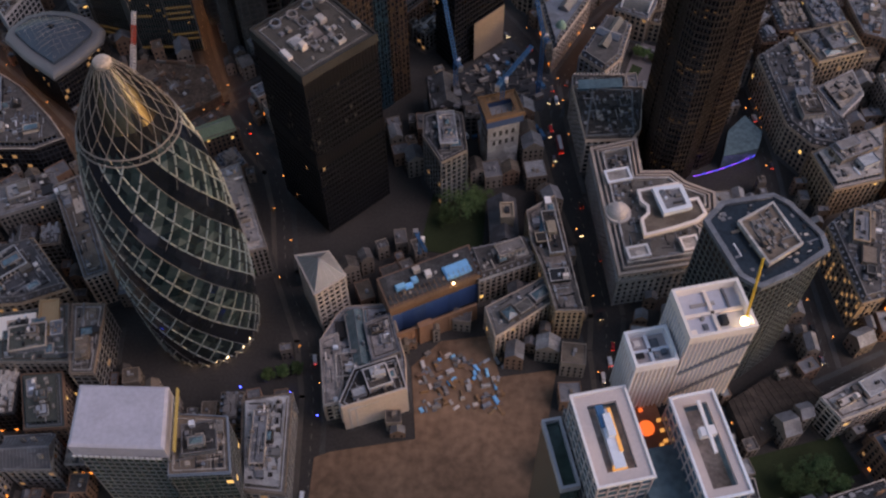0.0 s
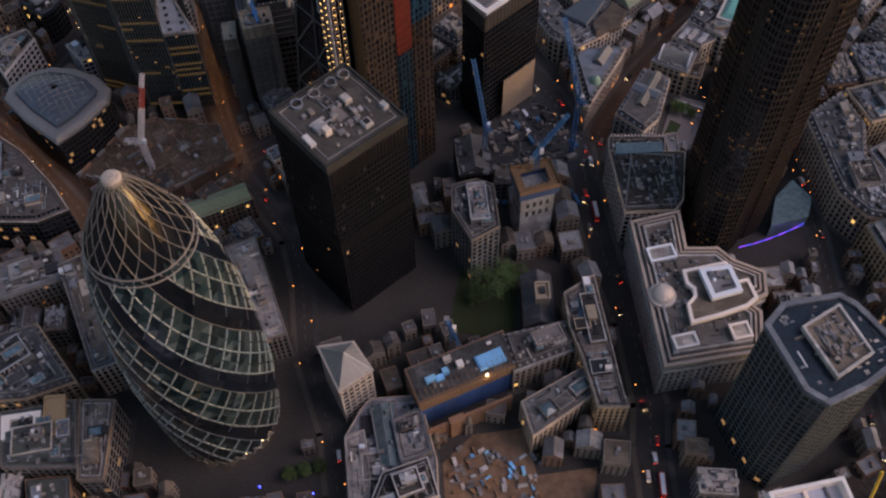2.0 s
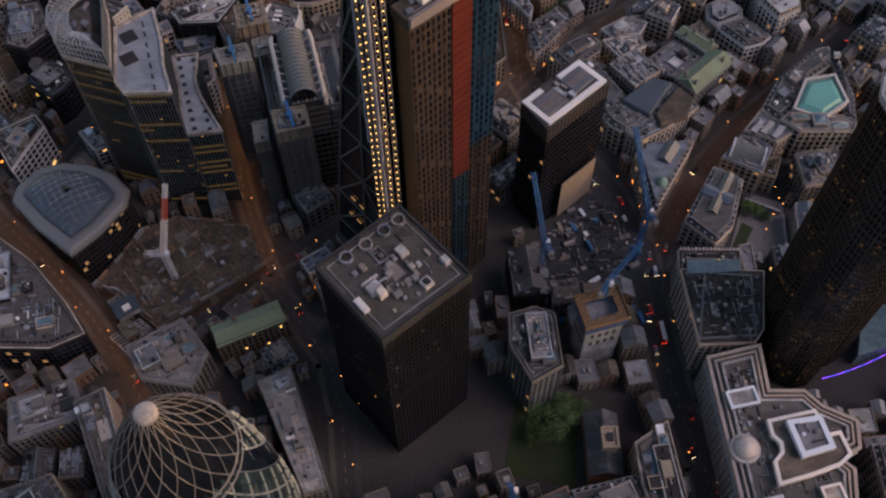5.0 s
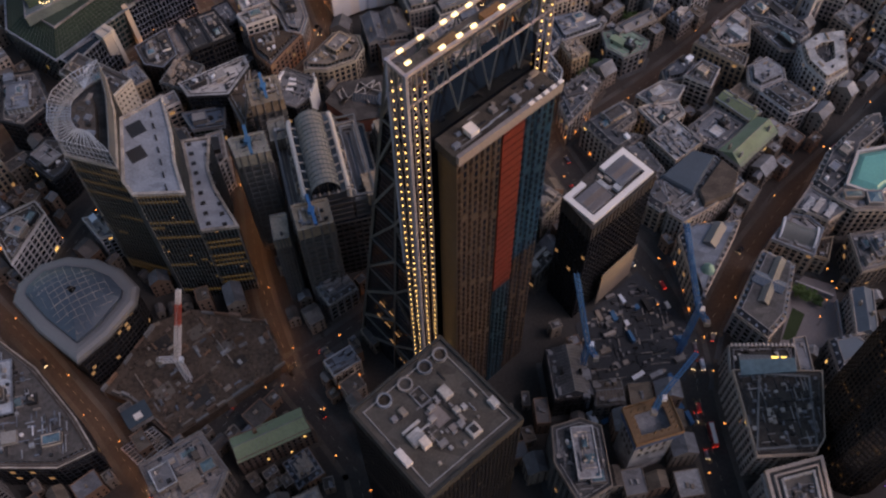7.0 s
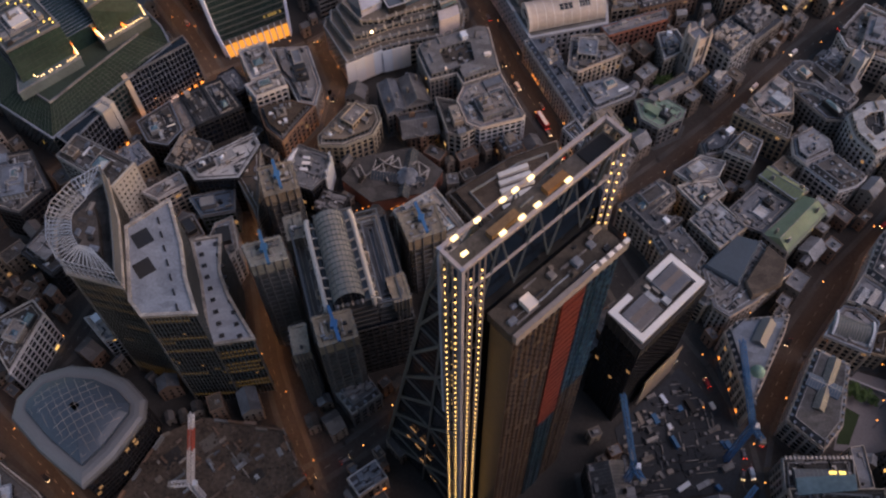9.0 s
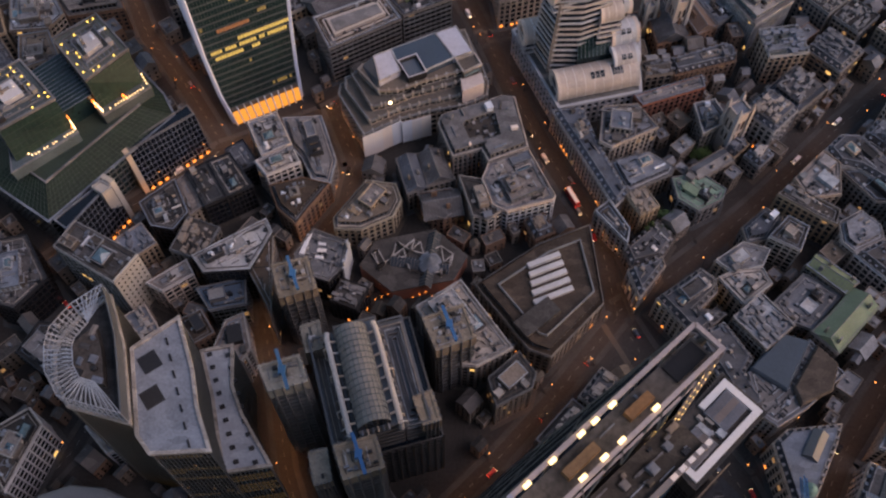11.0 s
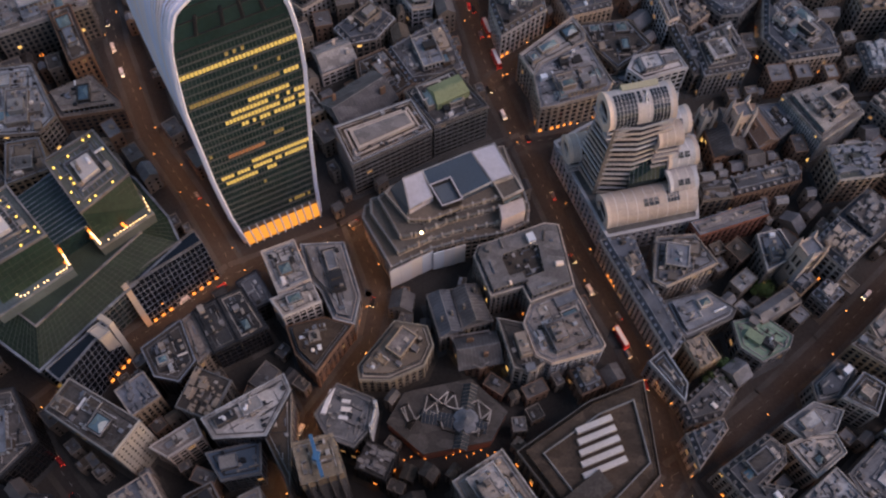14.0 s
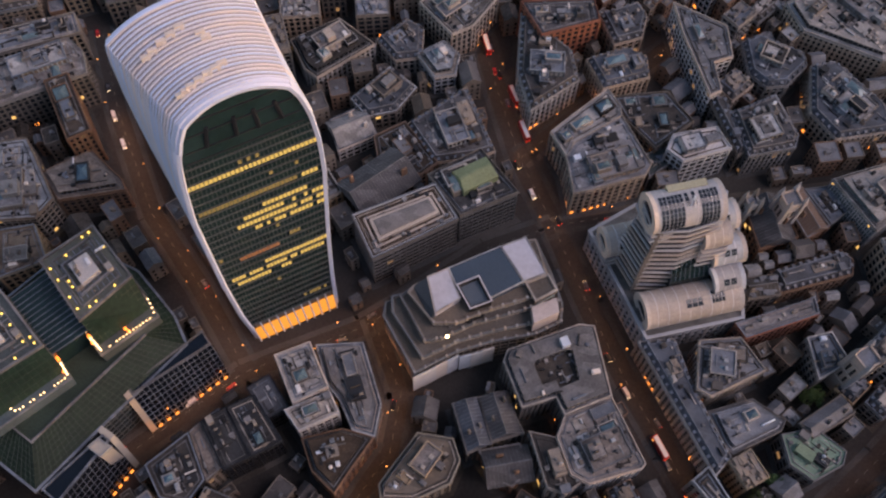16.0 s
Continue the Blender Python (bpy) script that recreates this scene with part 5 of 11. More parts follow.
# ---- stepped building with a glass roof, its front sheeted in white ----
def stepped_building():
    back = [(-93.6, 652.6), (-105.4, 650.8), (-148.7, 628.0)]
    p20 = [(-144.1, 593.5), (-127.0, 603.5), (-112.5, 608.5), (-94.5, 612.6), (-84.0, 618.5), (-83.5, 626.8), (-86.8, 637.2)] + back + [(-157.8, 623.8), (-158.5, 618.0)]
    p24 = [(-141.2, 598.7), (-127.0, 606.5), (-112.5, 611.5), (-95.5, 616.0), (-86.0, 621.0), (-85.2, 628.0), (-88.0, 637.5), (-94.2, 652.0), (-105.4, 650.2), (-149.0, 627.4), (-155.2, 625.0), (-154.5, 618.0)]
    p28 = [(-140.5, 604.5), (-133.8, 606.0), (-120.7, 613.0), (-104.7, 618.3), (-97.4, 621.0), (-88.5, 624.0), (-87.6, 630.0), (-90.0, 638.0), (-95.0, 651.2), (-105.2, 649.6), (-148.2, 627.0), (-151.5, 624.0)]
    p32 = [(-137.2, 611.0), (-128.0, 611.5), (-114.0, 618.0), (-104.0, 621.6), (-93.0, 626.0), (-91.0, 634.0), (-96.0, 650.2), (-104.6, 648.6), (-146.0, 627.2), (-148.2, 624.0)]
    ob = thing("stepped_building", (*centre(p20), 0), "stepped pale building with terraces, glass roof and white sheeting", "building")
    for z0, z1, q in ((0, 20, p20), (20, 24, p24), (24, 28, p28), (28, 32, p32)):
        b = Buf()
        b.prism(offset(q, 0.8), z0, z1 - 0.4)
        part("storey_glass", b, GLASS, ob)
        f = Buf()
        facade(offset(q, 0.7), z0, z1, 3.4, 4.0, 0.6, 1.0, 0.3, f)
        part("terrace_frame", f, STONE, ob)
        r = Buf()
        r.prism(offset(q, 0.5), z1 - 0.5, z1 - 0.1)
        part("terrace_floor", r, TERRACE_GREY, ob)
        k = Buf()
        k.ring(offset(q, -0.25), offset(q, 0.55), z1 - 0.6, z1 + 0.8)
        part("terrace_parapet", k, STONE_GREY, ob, "grey stone terrace edge")
        for a, u, n, length in list(edges(q))[:5]:
            for i in range(int(length / 5) + 1):
                c = Buf()
                c.box(a + u * min(length, 5 * i) - n * 0.2, u, n, 0.9, 1.1, z1 - 1, z1 + 1.7)
                part("terrace_pier", c, STONE, ob)
    slate = [(-132.0, 634.1), (-128.6, 626.4), (-119.5, 630.8), (-114.7, 621.5), (-101.4, 629.3), (-110.9, 644.8)]
    for q, m, nm, lb in (([(-140.6, 629.8), (-136.8, 614.0), (-126.9, 621.0), (-132.2, 633.9)], WHITE_LILAC, "white_roof", "white roof sheeting"), (slate, SLATE_BLUE, "glass_roof", "dark blue glazed roof"),
                         ([(-110.7, 644.7), (-101.2, 629.3), (-92.1, 633.6), (-100.4, 649.6)], WHITE_LILAC, "white_roof", "white roof sheeting")):
        b = Buf()
        b.prism(q, 31.9, 35.2)
        b.frustum(q, offset(q, 0.5), 35.2, 36)
        part(nm, b, m, ob, lb)
        k = Buf()
        k.ring(offset(q, -0.15), offset(q, 0.25), 35.0, 36.2)
        part("roof_kerb", k, PALE_ROOF, ob)
    s = Buf()
    s.frustum([(-146.4, 626.8), (-138.6, 612.4), (-136.8, 614.0), (-140.8, 629.8)], [(-141.4, 628.9), (-137.2, 614.6), (-136.9, 614.8), (-140.8, 629.4)], 32, 35.6)
    part("sloped_glazing", s, SLATE_BLUE, ob)
    well = [(-128.4, 626.3), (-122.7, 616.2), (-114.1, 619.9), (-119.6, 630.6)]
    s = Buf()
    s.prism(offset(well, 0.8), 31.9, 35.0)
    part("well_roof", s, SLATE_PALE, ob, "grey-blue roof panel")
    s = Buf()
    s.ring(well, offset(well, 0.8), 32, 36.8)
    part("well_kerb", s, DARK, ob)
    s = Buf()
    s.ring(offset(well, -0.3), offset(well, 0.3), 36.8, 37.1)
    part("well_edge", s, WHITE_LILAC, ob)
    box = [(-100.2, 629.3), (-96.1, 621.6), (-87.5, 626.8), (-91.0, 633.6)]
    s = Buf()
    s.prism(box, 31, 34)
    part("plant_room", s, TERRACE_GREY, ob)
    s = Buf()
    s.ring(offset(box, -0.3), offset(box, 0.5), 33.6, 35)
    part("plant_room_coping", s, PALE_ROOF, ob)
    s = Buf()
    s.quad((-95.6, 620.9, 31.5), (-88.2, 625.4, 31.5), (-88.2, 625.4, 33.6), (-95.6, 620.9, 33.6))
    part("teal_window", s, GLASS_BLUE, ob)
    s = Buf()
    s.prism([(-96.4, 613.6), (-86.0, 619.0), (-87.2, 625.2), (-97.4, 620.6)], 17, 30)
    part("white_sheeting", s, WHITE_LILAC, ob, "white scaffold sheeting")
    e = offset(p20, -1.6)
    for k in (0, 1):
        a, b2 = Vector(e[k]), Vector(e[k + 1])
        d = b2 - a
        u = d.normalized()
        w = Vector((-u.y, u.x))
        m = 3 if k else 4
        for i in range(m):
            sh = Buf()
            sh.box(a + d * ((i + 0.5) / m) - w * (0.9 * k + 0.12 * (i % 2)), u, w, d.length / m, 0.3, 3, 20.8 - 0.6 * k)
            part("white_sheeting", sh, WHITE, ob, "white scaffold sheeting")
    lt = Buf()
    lt.lathe((-131.5, 606.8), [(0.5, 28.2), (0.8, 28.8), (0.4, 29.3)], 8)
    part("terrace_lamp", lt, LAMP_WHITE, ob, "bright terrace lamp")
    clutter(ob, [(-134, 609), (-116, 616.5), (-118, 619), (-135, 611.5)], 28, 5, random.Random(4), 0.7)


TERRACE_GREY = material("terrace_paving", (0.135, 0.12, 0.11), 0.9, 0.0, 0.2)
WHITE_LILAC = material("lilac_white_sheet", (0.50, 0.47, 0.51), 0.6, 0.0, 0.10, 0.6, 0.12)
SLATE_PALE = material("pale_slate_panel", (0.10, 0.125, 0.16), 0.35, 0.0, 0.1)
SLATE_BLUE = material("blue_roof_glass", (0.068, 0.084, 0.105), 0.25, 0.0, 0.1)
stepped_building()


# ---- three stepped curved blades ----
def blade(ob, poly, h, crown=False):
    core = offset(poly, 0.5)
    b = Buf()
    b.prism(core, 0, h - 0.6)
    part("blade_glass", b, GLASS_GREEN_DARK, ob, "dark green glass")
    f, m, g, g2 = Buf(), Buf(), Buf(), Buf()
    rng = random.Random(int(h))
    floors = int(h / 4)
    warm = {j: rng.choice((0.0, 0.0, 0.15, 0.5, 0.8)) for j in range(floors)}
    for a, u, n, length in edges(core):
        cols = max(2, int(length / 1.5))
        for i in range(cols + 1):
            f.box(a + u * (length * i / cols) + n * 0.25, u, n, 0.3, 0.7, 0, h)
        for j in range(floors):
            m.box(a + u * length / 2 + n * 0.03, u, n, length, 0.2, j * 4, j * 4 + 1.3)
            run = rng.random() < warm[j]
            for i in range(cols):
                if rng.random() < 0.12:
                    run = rng.random() < warm[j]
                p, q = a + u * (length * (i + 0.12) / cols) + n * 0.05, a + u * (length * (i + 0.88) / cols) + n * 0.05
                if run:
                    g.quad((*p, j * 4 + 1.5), (*q, j * 4 + 1.5), (*q, j * 4 + 3.2), (*p, j * 4 + 3.2))
                elif rng.random() < 0.010:
                    g2.quad((*p, j * 4 + 2.0), (*q, j * 4 + 2.0), (*q, j * 4 + 2.7), (*p, j * 4 + 2.7))
        c = Buf()
        c.bar((*a, 0), (*a, h + 0.8), 0.42)
        if abs((a - Vector(poly[0])).length) < 3 or abs((a - Vector(poly[1])).length) < 3:
            part("edge_post", c, PALE_ROOF, ob)
    part("blade_fin", f, BLADE_STEEL, ob, kind="stuff")
    part("blade_spandrel", m, DARK, ob, kind="stuff")
    part("lit_floor", g, LIT_DIMMER, ob, "floors with faint amber light")
    part("lit_window", g2, LIT_SOFT, ob)
    r = Buf()
    r.prism(offset(poly, 0.2), h - 0.7, h - 0.1)
    part("blade_roof", r, DARK_ROOF if crown else BLADE_ROOF, ob)
    k = Buf()
    k.ring(offset(poly, -0.5), offset(poly, 0.7), h - 0.8, h + 1.0)
    part("blade_rim", k, PALE_ROOF, ob)


BLADE_STEEL = material("blade_mullion_steel", (0.115, 0.120, 0.122), 0.5, 0.3)
CROWN_GREY = material("crown_steel", (0.36, 0.36, 0.38), 0.5, 0.2)
LEAD_PALE_BLADE = material("grey_crown_wall", (0.11, 0.115, 0.12), 0.6)
BLADE_ROOF = material("pale_blade_roof", (0.27, 0.265, 0.28), 0.75, 0.0, 0.2, 1.0, 0.12, patch=0.12)
LIT_DIMMER = glow("faint_office_light", (1.0, 0.62, 0.16), 0.026)
blades = thing("blade_tower", (-200, 440, 0), "three stepped curved glass blades with pale roofs", "tower")
_top = [(-228.7, 427.5), (-206.6, 422.1), (-209.5, 434), (-214.0, 450.9), (-221.6, 468.8), (-231, 461), (-236.5, 452.0), (-237.0, 445.5), (-234.7, 436.2)]
_midp = [(-205.8, 420.0), (-200.4, 413.8), (-180.0, 415.4), (-186.4, 430), (-190.4, 445), (-198.2, 464.5), (-213.2, 451.8), (-209, 434)]
_lowp = [(-182.0, 416.4), (-164.8, 419.6), (-172.0, 430), (-178.0, 439), (-183, 450), (-185.1, 466.9), (-197.0, 464.3), (-190.0, 445.0), (-186.0, 430)]
blade(blades, _top, 96, True)
blade(blades, _midp, 89)
blade(blades, _lowp, 57)
# open lattice gallery round the outer edge of the highest blade
_in = offset(_top, 8.5)
for _k in (0, 4, 5, 6, 7, 8):
    _b = Buf()
    _k2 = (_k + 1) % len(_top)
    _p, _q, _r, _s = Vector(_top[_k]), Vector(_top[_k2]), Vector(_in[_k]), Vector(_in[_k2])
    _n = max(3, int((_q - _p).length / 1.9))
    for _z, _f in ((107, 1.0), (103.5, 1.0), (100, 1.0)):
        _b.bar((*_p, _z), (*_q, _z), 0.22)
    _b.bar((*_r, 104.5), (*_s, 104.5), 0.25)
    for _i in range(_n + 1):
        _m, _o2 = _p.lerp(_q, _i / _n), _r.lerp(_s, _i / _n)
        _b.bar((*_m, 96), (*_m, 107), 0.16)
        _b.bar((*_m, 107), (*_o2, 104.5), 0.2)
        _b.bar((*_m, 100), (*_o2, 104.5), 0.14)
        if _i < _n:
            _b.bar((*_m, 107), (*_r.lerp(_s, (_i + 1) / _n), 104.5), 0.12)
    part("crown_frame", _b, CROWN_GREY, blades, "open pale steel crown")
_b = Buf()
for _a, _c2 in ((1, 2), (2, 3), (3, 4)):
    _b.quad((*_top[_a], 96), (*_top[_c2], 96), (*_top[_c2], 106), (*_top[_a], 106))
    _u = Vector(_top[_c2]) - Vector(_top[_a])
    _n2 = Vector((-_u.y, _u.x)).normalized() * 0.5
    _b.quad((*(Vector(_top[_c2]) + _n2), 96), (*(Vector(_top[_a]) + _n2), 96), (*(Vector(_top[_a]) + _n2), 106), (*(Vector(_top[_c2]) + _n2), 106))
    _b.quad((*_top[_a], 106), (*_top[_c2], 106), (*(Vector(_top[_c2]) + _n2), 106), (*(Vector(_top[_a]) + _n2), 106))
part("crown_wall", _b, LEAD_PALE_BLADE, blades, "grey wall behind the crown")
_b = Buf()
_b.prism(shrunk(_top, 0.45), 96, 101)
part("plant_room", _b, FELT, blades)
clutter(blades, shrunk(_top, 0.42), 101, 8, random.Random(17), 0.9)
for _poly, _h, _n in ((_midp, 89, 7), (_lowp, 57, 9)):
    for _i in range(_n):
        _t = (_i + 0.5) / _n
        _a, _b2 = Vector(_poly[1 if _h == 89 else 0]).lerp(Vector(_poly[2 if _h == 89 else 1]), 0.5), Vector(_poly[-2 if _h == 89 else 5]).lerp(Vector(_poly[-3 if _h == 89 else 6]), 0.5)
        _m = _a.lerp(_b2, _t)
        for _s in ((-1, 1) if _h == 57 else (1,)):
            _k = Buf()
            _k.box((_m.x + 3.6 * _s, _m.y), (0.9, 0.4), (-0.4, 0.9), 0.7 if _h == 89 else 2.0, 3.0 if _h == 89 else 1.6, _h - 0.1, _h + 0.5)
            part("roof_hatch", _k, DARK, blades)
# two wells given only as dark panels on the roof, their shade in the colour
for _x, _y in ((-203, 434), (-206, 447)):
    _k = Buf()
    _k.box((_x, _y), (0.8, 0.6), (-0.6, 0.8), 7, 7, 88.9, 89.2)
    part("roof_well", _k, DARK, blades)


# ---- the building with its services outside ----
def service_tower(ob, poly, h, crane=True):
    c = centre(poly)
    b = Buf()
    b.prism(poly, 0, h - 2)
    part("service_tower", b, SHAFT_DARK, ob)
    f = Buf()
    for a, u, n, length in edges(poly):
        for j in range(int(h / 4)):
            f.box(a + u * length / 2 + n * 0.25, u, n, length * 0.96, 0.7, j * 4 + 0.4, j * 4 + 1.6)
        for t in (0.1, 0.35, 0.65, 0.9):
            q = a + u * (length * t) + n * 0.8
            f.bar((*q, 0), (*q, h + 1), 0.45, 6)
    part("pipe", f, SHAFT_DARK, ob)
    t = Buf()
    t.ring(offset(poly, -0.8), offset(poly, 0.3), h - 7, h + 0.6)
    t.prism(offset(poly, 0.2), h - 1, h)
    part("plant_box", t, PALE_BUFF, ob, "buff plant room box")
    fine_detail(ob, offset(poly, 0.6), h, random.Random(int(abs(c[0]) * 7)), 9)
    if crane:
        k = Buf()
        p = Vector(c)
        k.bar((*p, h), (*p, h + 3.5), 0.7, 6)
        k.bar((p.x - 3, p.y + 8, h + 3.2), (p.x + 3, p.y - 7.5, h + 4.2), 0.95)
        k.box(p, (1, 0), (0, 1), 2.6, 3.2, h + 2.4, h + 4.6)
        part("roof_crane", k, BLUE_PAINT, ob, "blue roof cleaning crane")


GLASS_VAULT = material("grey_vault_glass", (0.10, 0.115, 0.13), 0.35, 0.0, 0.2)
SHAFT_DARK = material("dark_stainless_shaft", (0.14, 0.135, 0.135), 0.55, 0.3, 0.25)
VAULT_PALE = material("pale_vault_glass", (0.17, 0.172, 0.172), 0.4, 0.0, 0.25)
STEEL_SHAFT = material("stainless_shaft", (0.15, 0.15, 0.155), 0.45, 0.5)
PALE_BUFF = material("buff_panel", (0.27, 0.225, 0.175), 0.75, 0.0, 0.25, 1.0, 0.12, patch=0.2)
DUCT_CREAM = material("cream_duct_paint", (0.50, 0.44, 0.39), 0.5, 0.0, 0.15)
rng_pipe = random.Random(88)
pipes = thing("pipework_building", (-130, 458, 0), "steel building with outside pipes, towers and a glass vault", "building")
_u, _w = Vector((0.296, -0.955)), Vector((0.955, 0.296))
_b = Buf()
_b.prism(rect(-129.5, 455, 42, 52, 17.2), 0, 44)
part("office_glass", _b, GLASS_DARK, pipes)
_b = Buf()
facade(rect(-129.5, 455, 42, 52, 17.2), 0, 45, 3.0, 4.0, 0.5, 1.2, 0.8, _b)
part("office_frame", _b, STEEL_SHAFT, pipes)
for _dx, _h, _wd in ((-14, 52, 9), (14, 56, 9), (0, 66, 16)):
    _b = Buf()
    _cc = Vector((-130.5, 453)) + _w * _dx
    _q = rect(_cc.x, _cc.y, _wd, 44, 17.2)
    _b.prism(_q, 44, _h)
    part("upper_gallery", _b, STEEL_SHAFT, pipes)
    _b = Buf()
    _b.ring(offset(_q, -0.4), offset(_q, 0.5), _h - 0.5, _h + 0.7)
    for _t in range(5):
        _b.ring(offset(_q, -0.5), offset(_q, 0.2), 44 + _t * 4, 45 + _t * 4)
    part("gallery_edge", _b, STEEL_SHAFT, pipes)
_b, _g = Buf(), Buf()
_o = Vector((-132.3, 451.5))
for _k in range(12):
    _a0, _a1 = math.pi * _k / 12, math.pi * (_k + 1) / 12
    for _i in range(16):
        _e0, _e1 = -20 + 40 * _i / 16, -20 + 40 * (_i + 1) / 16
        _c4 = [(_o + _u * _e + _w * (6.5 * math.cos(_a)), 66 + 8 * math.sin(_a)) for _e, _a in ((_e0, _a0), (_e1, _a0), (_e1, _a1), (_e0, _a1))]
        _g.quad(*[(*q, z) for q, z in _c4])
        _b.bar((*_c4[0][0], _c4[0][1] + 0.1), (*_c4[3][0], _c4[3][1] + 0.1), 0.20)
        _b.bar((*_c4[0][0], _c4[0][1] + 0.1), (*_c4[1][0], _c4[1][1] + 0.1), 0.12)
part("vault_glass", _g, VAULT_PALE, pipes, "glazed barrel vault")
part("vault_rib", _b, STEEL_MULL, pipes, kind="stuff")
for _s in (-1, 1):
    _b = Buf()
    for _i in range(8):
        _b.bar((*(_o + _u * (-19 + 5.4 * _i) + _w * (_s * 9.3)), 64 + 5 * math.sin(_i)), (*(_o + _u * (-13.6 + 5.4 * _i) + _w * (_s * 9.3)), 64 + 5 * math.sin(_i + 1)), 0.2)
    part("roof_cable", _b, LEAD, pipes, kind="stuff")
    _b = Buf()
    _b.bar((*(_o + _u * -20 + _w * (_s * 9.0)), 69.2), (*(_o + _u * -17 + _w * (_s * 9.6)), 69.0), 1.1, 10)
    _b.bar((*(_o + _u * -17 + _w * (_s * 9.6)), 69.0), (*(_o + _u * 21 + _w * (_s * 9.6)), 68.0), 1.1, 10)
    _b.bar((*(_o + _u * 21 + _w * (_s * 9.6)), 68.2), (*(_o + _u * 22 + _w * (_s * 9.6)), 63.0), 1.1, 10)
    part("main_duct", _b, DUCT_CREAM, pipes, "thick cream roof duct")
    for _i in range(8):
        _b = Buf()
        _e = -16.5 + 4.8 * _i
        _b.bar((*(_o + _u * _e + _w * (_s * 9.6)), 68.6), (*(_o + _u * _e + _w * (_s * 6.3)), 67.2), 0.45, 8)
        part("duct_branch", _b, DUCT_CREAM, pipes)
    for _k, _r in ((0, 0.0), (1, 1.0), (2, 2.0), (3, 3.1)):
        _b = Buf()
        _h2 = 56.6 if _s > 0 else 52.6
        _c2 = Vector((-130.5, 453)) + _w * (14.0 * _s)
        _q = rect(_c2.x, _c2.y, 9.0 - 2 * _r - 0.6, 43 - 4 * _r, 17.2)
        _b.ring(_q, offset(_q, 0.34), _h2 - 0.5, _h2 + 0.5 + 0.3 * _k)
        part("pipe_loop", _b, rng_pipe.choice((LEAD, PALE_ROOF, STEEL_SHAFT, LEAD)), pipes, "loop of grey roof pipework")
    for _i in range(12):
        _b = Buf()
        _m = _o + _u * (-19 + 3.6 * _i) + _w * (_s * (11.2 + 0.5 * (_i % 3)))
        _b.bar((*_m, 56), (*_m, 63 + 1.5 * (_i % 2)), 0.34, 8)
        _b.bar((*_m, 63 + 1.5 * (_i % 2)), (*(_m - _w * (_s * 2.2)), 64.5 + 1.5 * (_i % 2)), 0.34, 8)
        part("riser_pipe", _b, rng_pipe.choice((DUCT_CREAM, LEAD, STEEL_SHAFT)), pipes)
_g = Buf()
for _k in range(12):
    _a0, _a1 = math.pi * _k / 12, math.pi * (_k + 1) / 12
    _p0, _p1 = (_o + _u * 20.02 + _w * (6.4 * math.cos(_a)) for _a in (_a0, _a1))
    _g.quad((*(_o + _u * 20.02), 66), (*_p0, 66 + 7.9 * math.sin(_a0)), (*_p1, 66 + 7.9 * math.sin(_a1)))
part("vault_end", _g, GLASS_DARK, pipes, "dark glazed end of the vault")
for _i in range(6):
    _b = Buf()
    _m = _o + _u * 20.6 + _w * (-5.0 + 2.0 * _i)
    _b.bar((*_m, 62), (*_m, 67.0), 0.38, 8)
    _b.bar((*_m, 67.0), (*(_m + _u * 2.4), 68.6), 0.38, 8)
    part("vent_pipe", _b, DUCT_CREAM if _i % 2 else LEAD, pipes, "bent vent pipe at the vault end")
service_tower(pipes, [(-168.8, 450.2), (-164.5, 441.6), (-151.6, 445.4), (-155.3, 454.6)], 78)
service_tower(pipes, [(-140.3, 424.7), (-136.2, 413.2), (-122.8, 417.8), (-126.4, 428.7)], 66)
service_tower(pipes, [(-110.3, 483.4), (-104.7, 470.0), (-90.1, 476.0), (-95.0, 489.5)], 50)
service_tower(pipes, [(-174.5, 505.8), (-169.7, 491.7), (-156.2, 496.4), (-160.9, 509.8)], 50)
service_tower(pipes, [(-150.5, 424.0), (-147.5, 413.0), (-142.5, 414.5), (-145.0, 425.5)], 58, False)
service_tower(pipes, [(-112.5, 446.0), (-108.5, 436.0), (-103.0, 438.0), (-106.5, 448.5)], 60, False)
service_tower(pipes, [(-158.0, 474.0), (-155.0, 464.0), (-149.0, 466.0), (-152.0, 476.5)], 60, False)


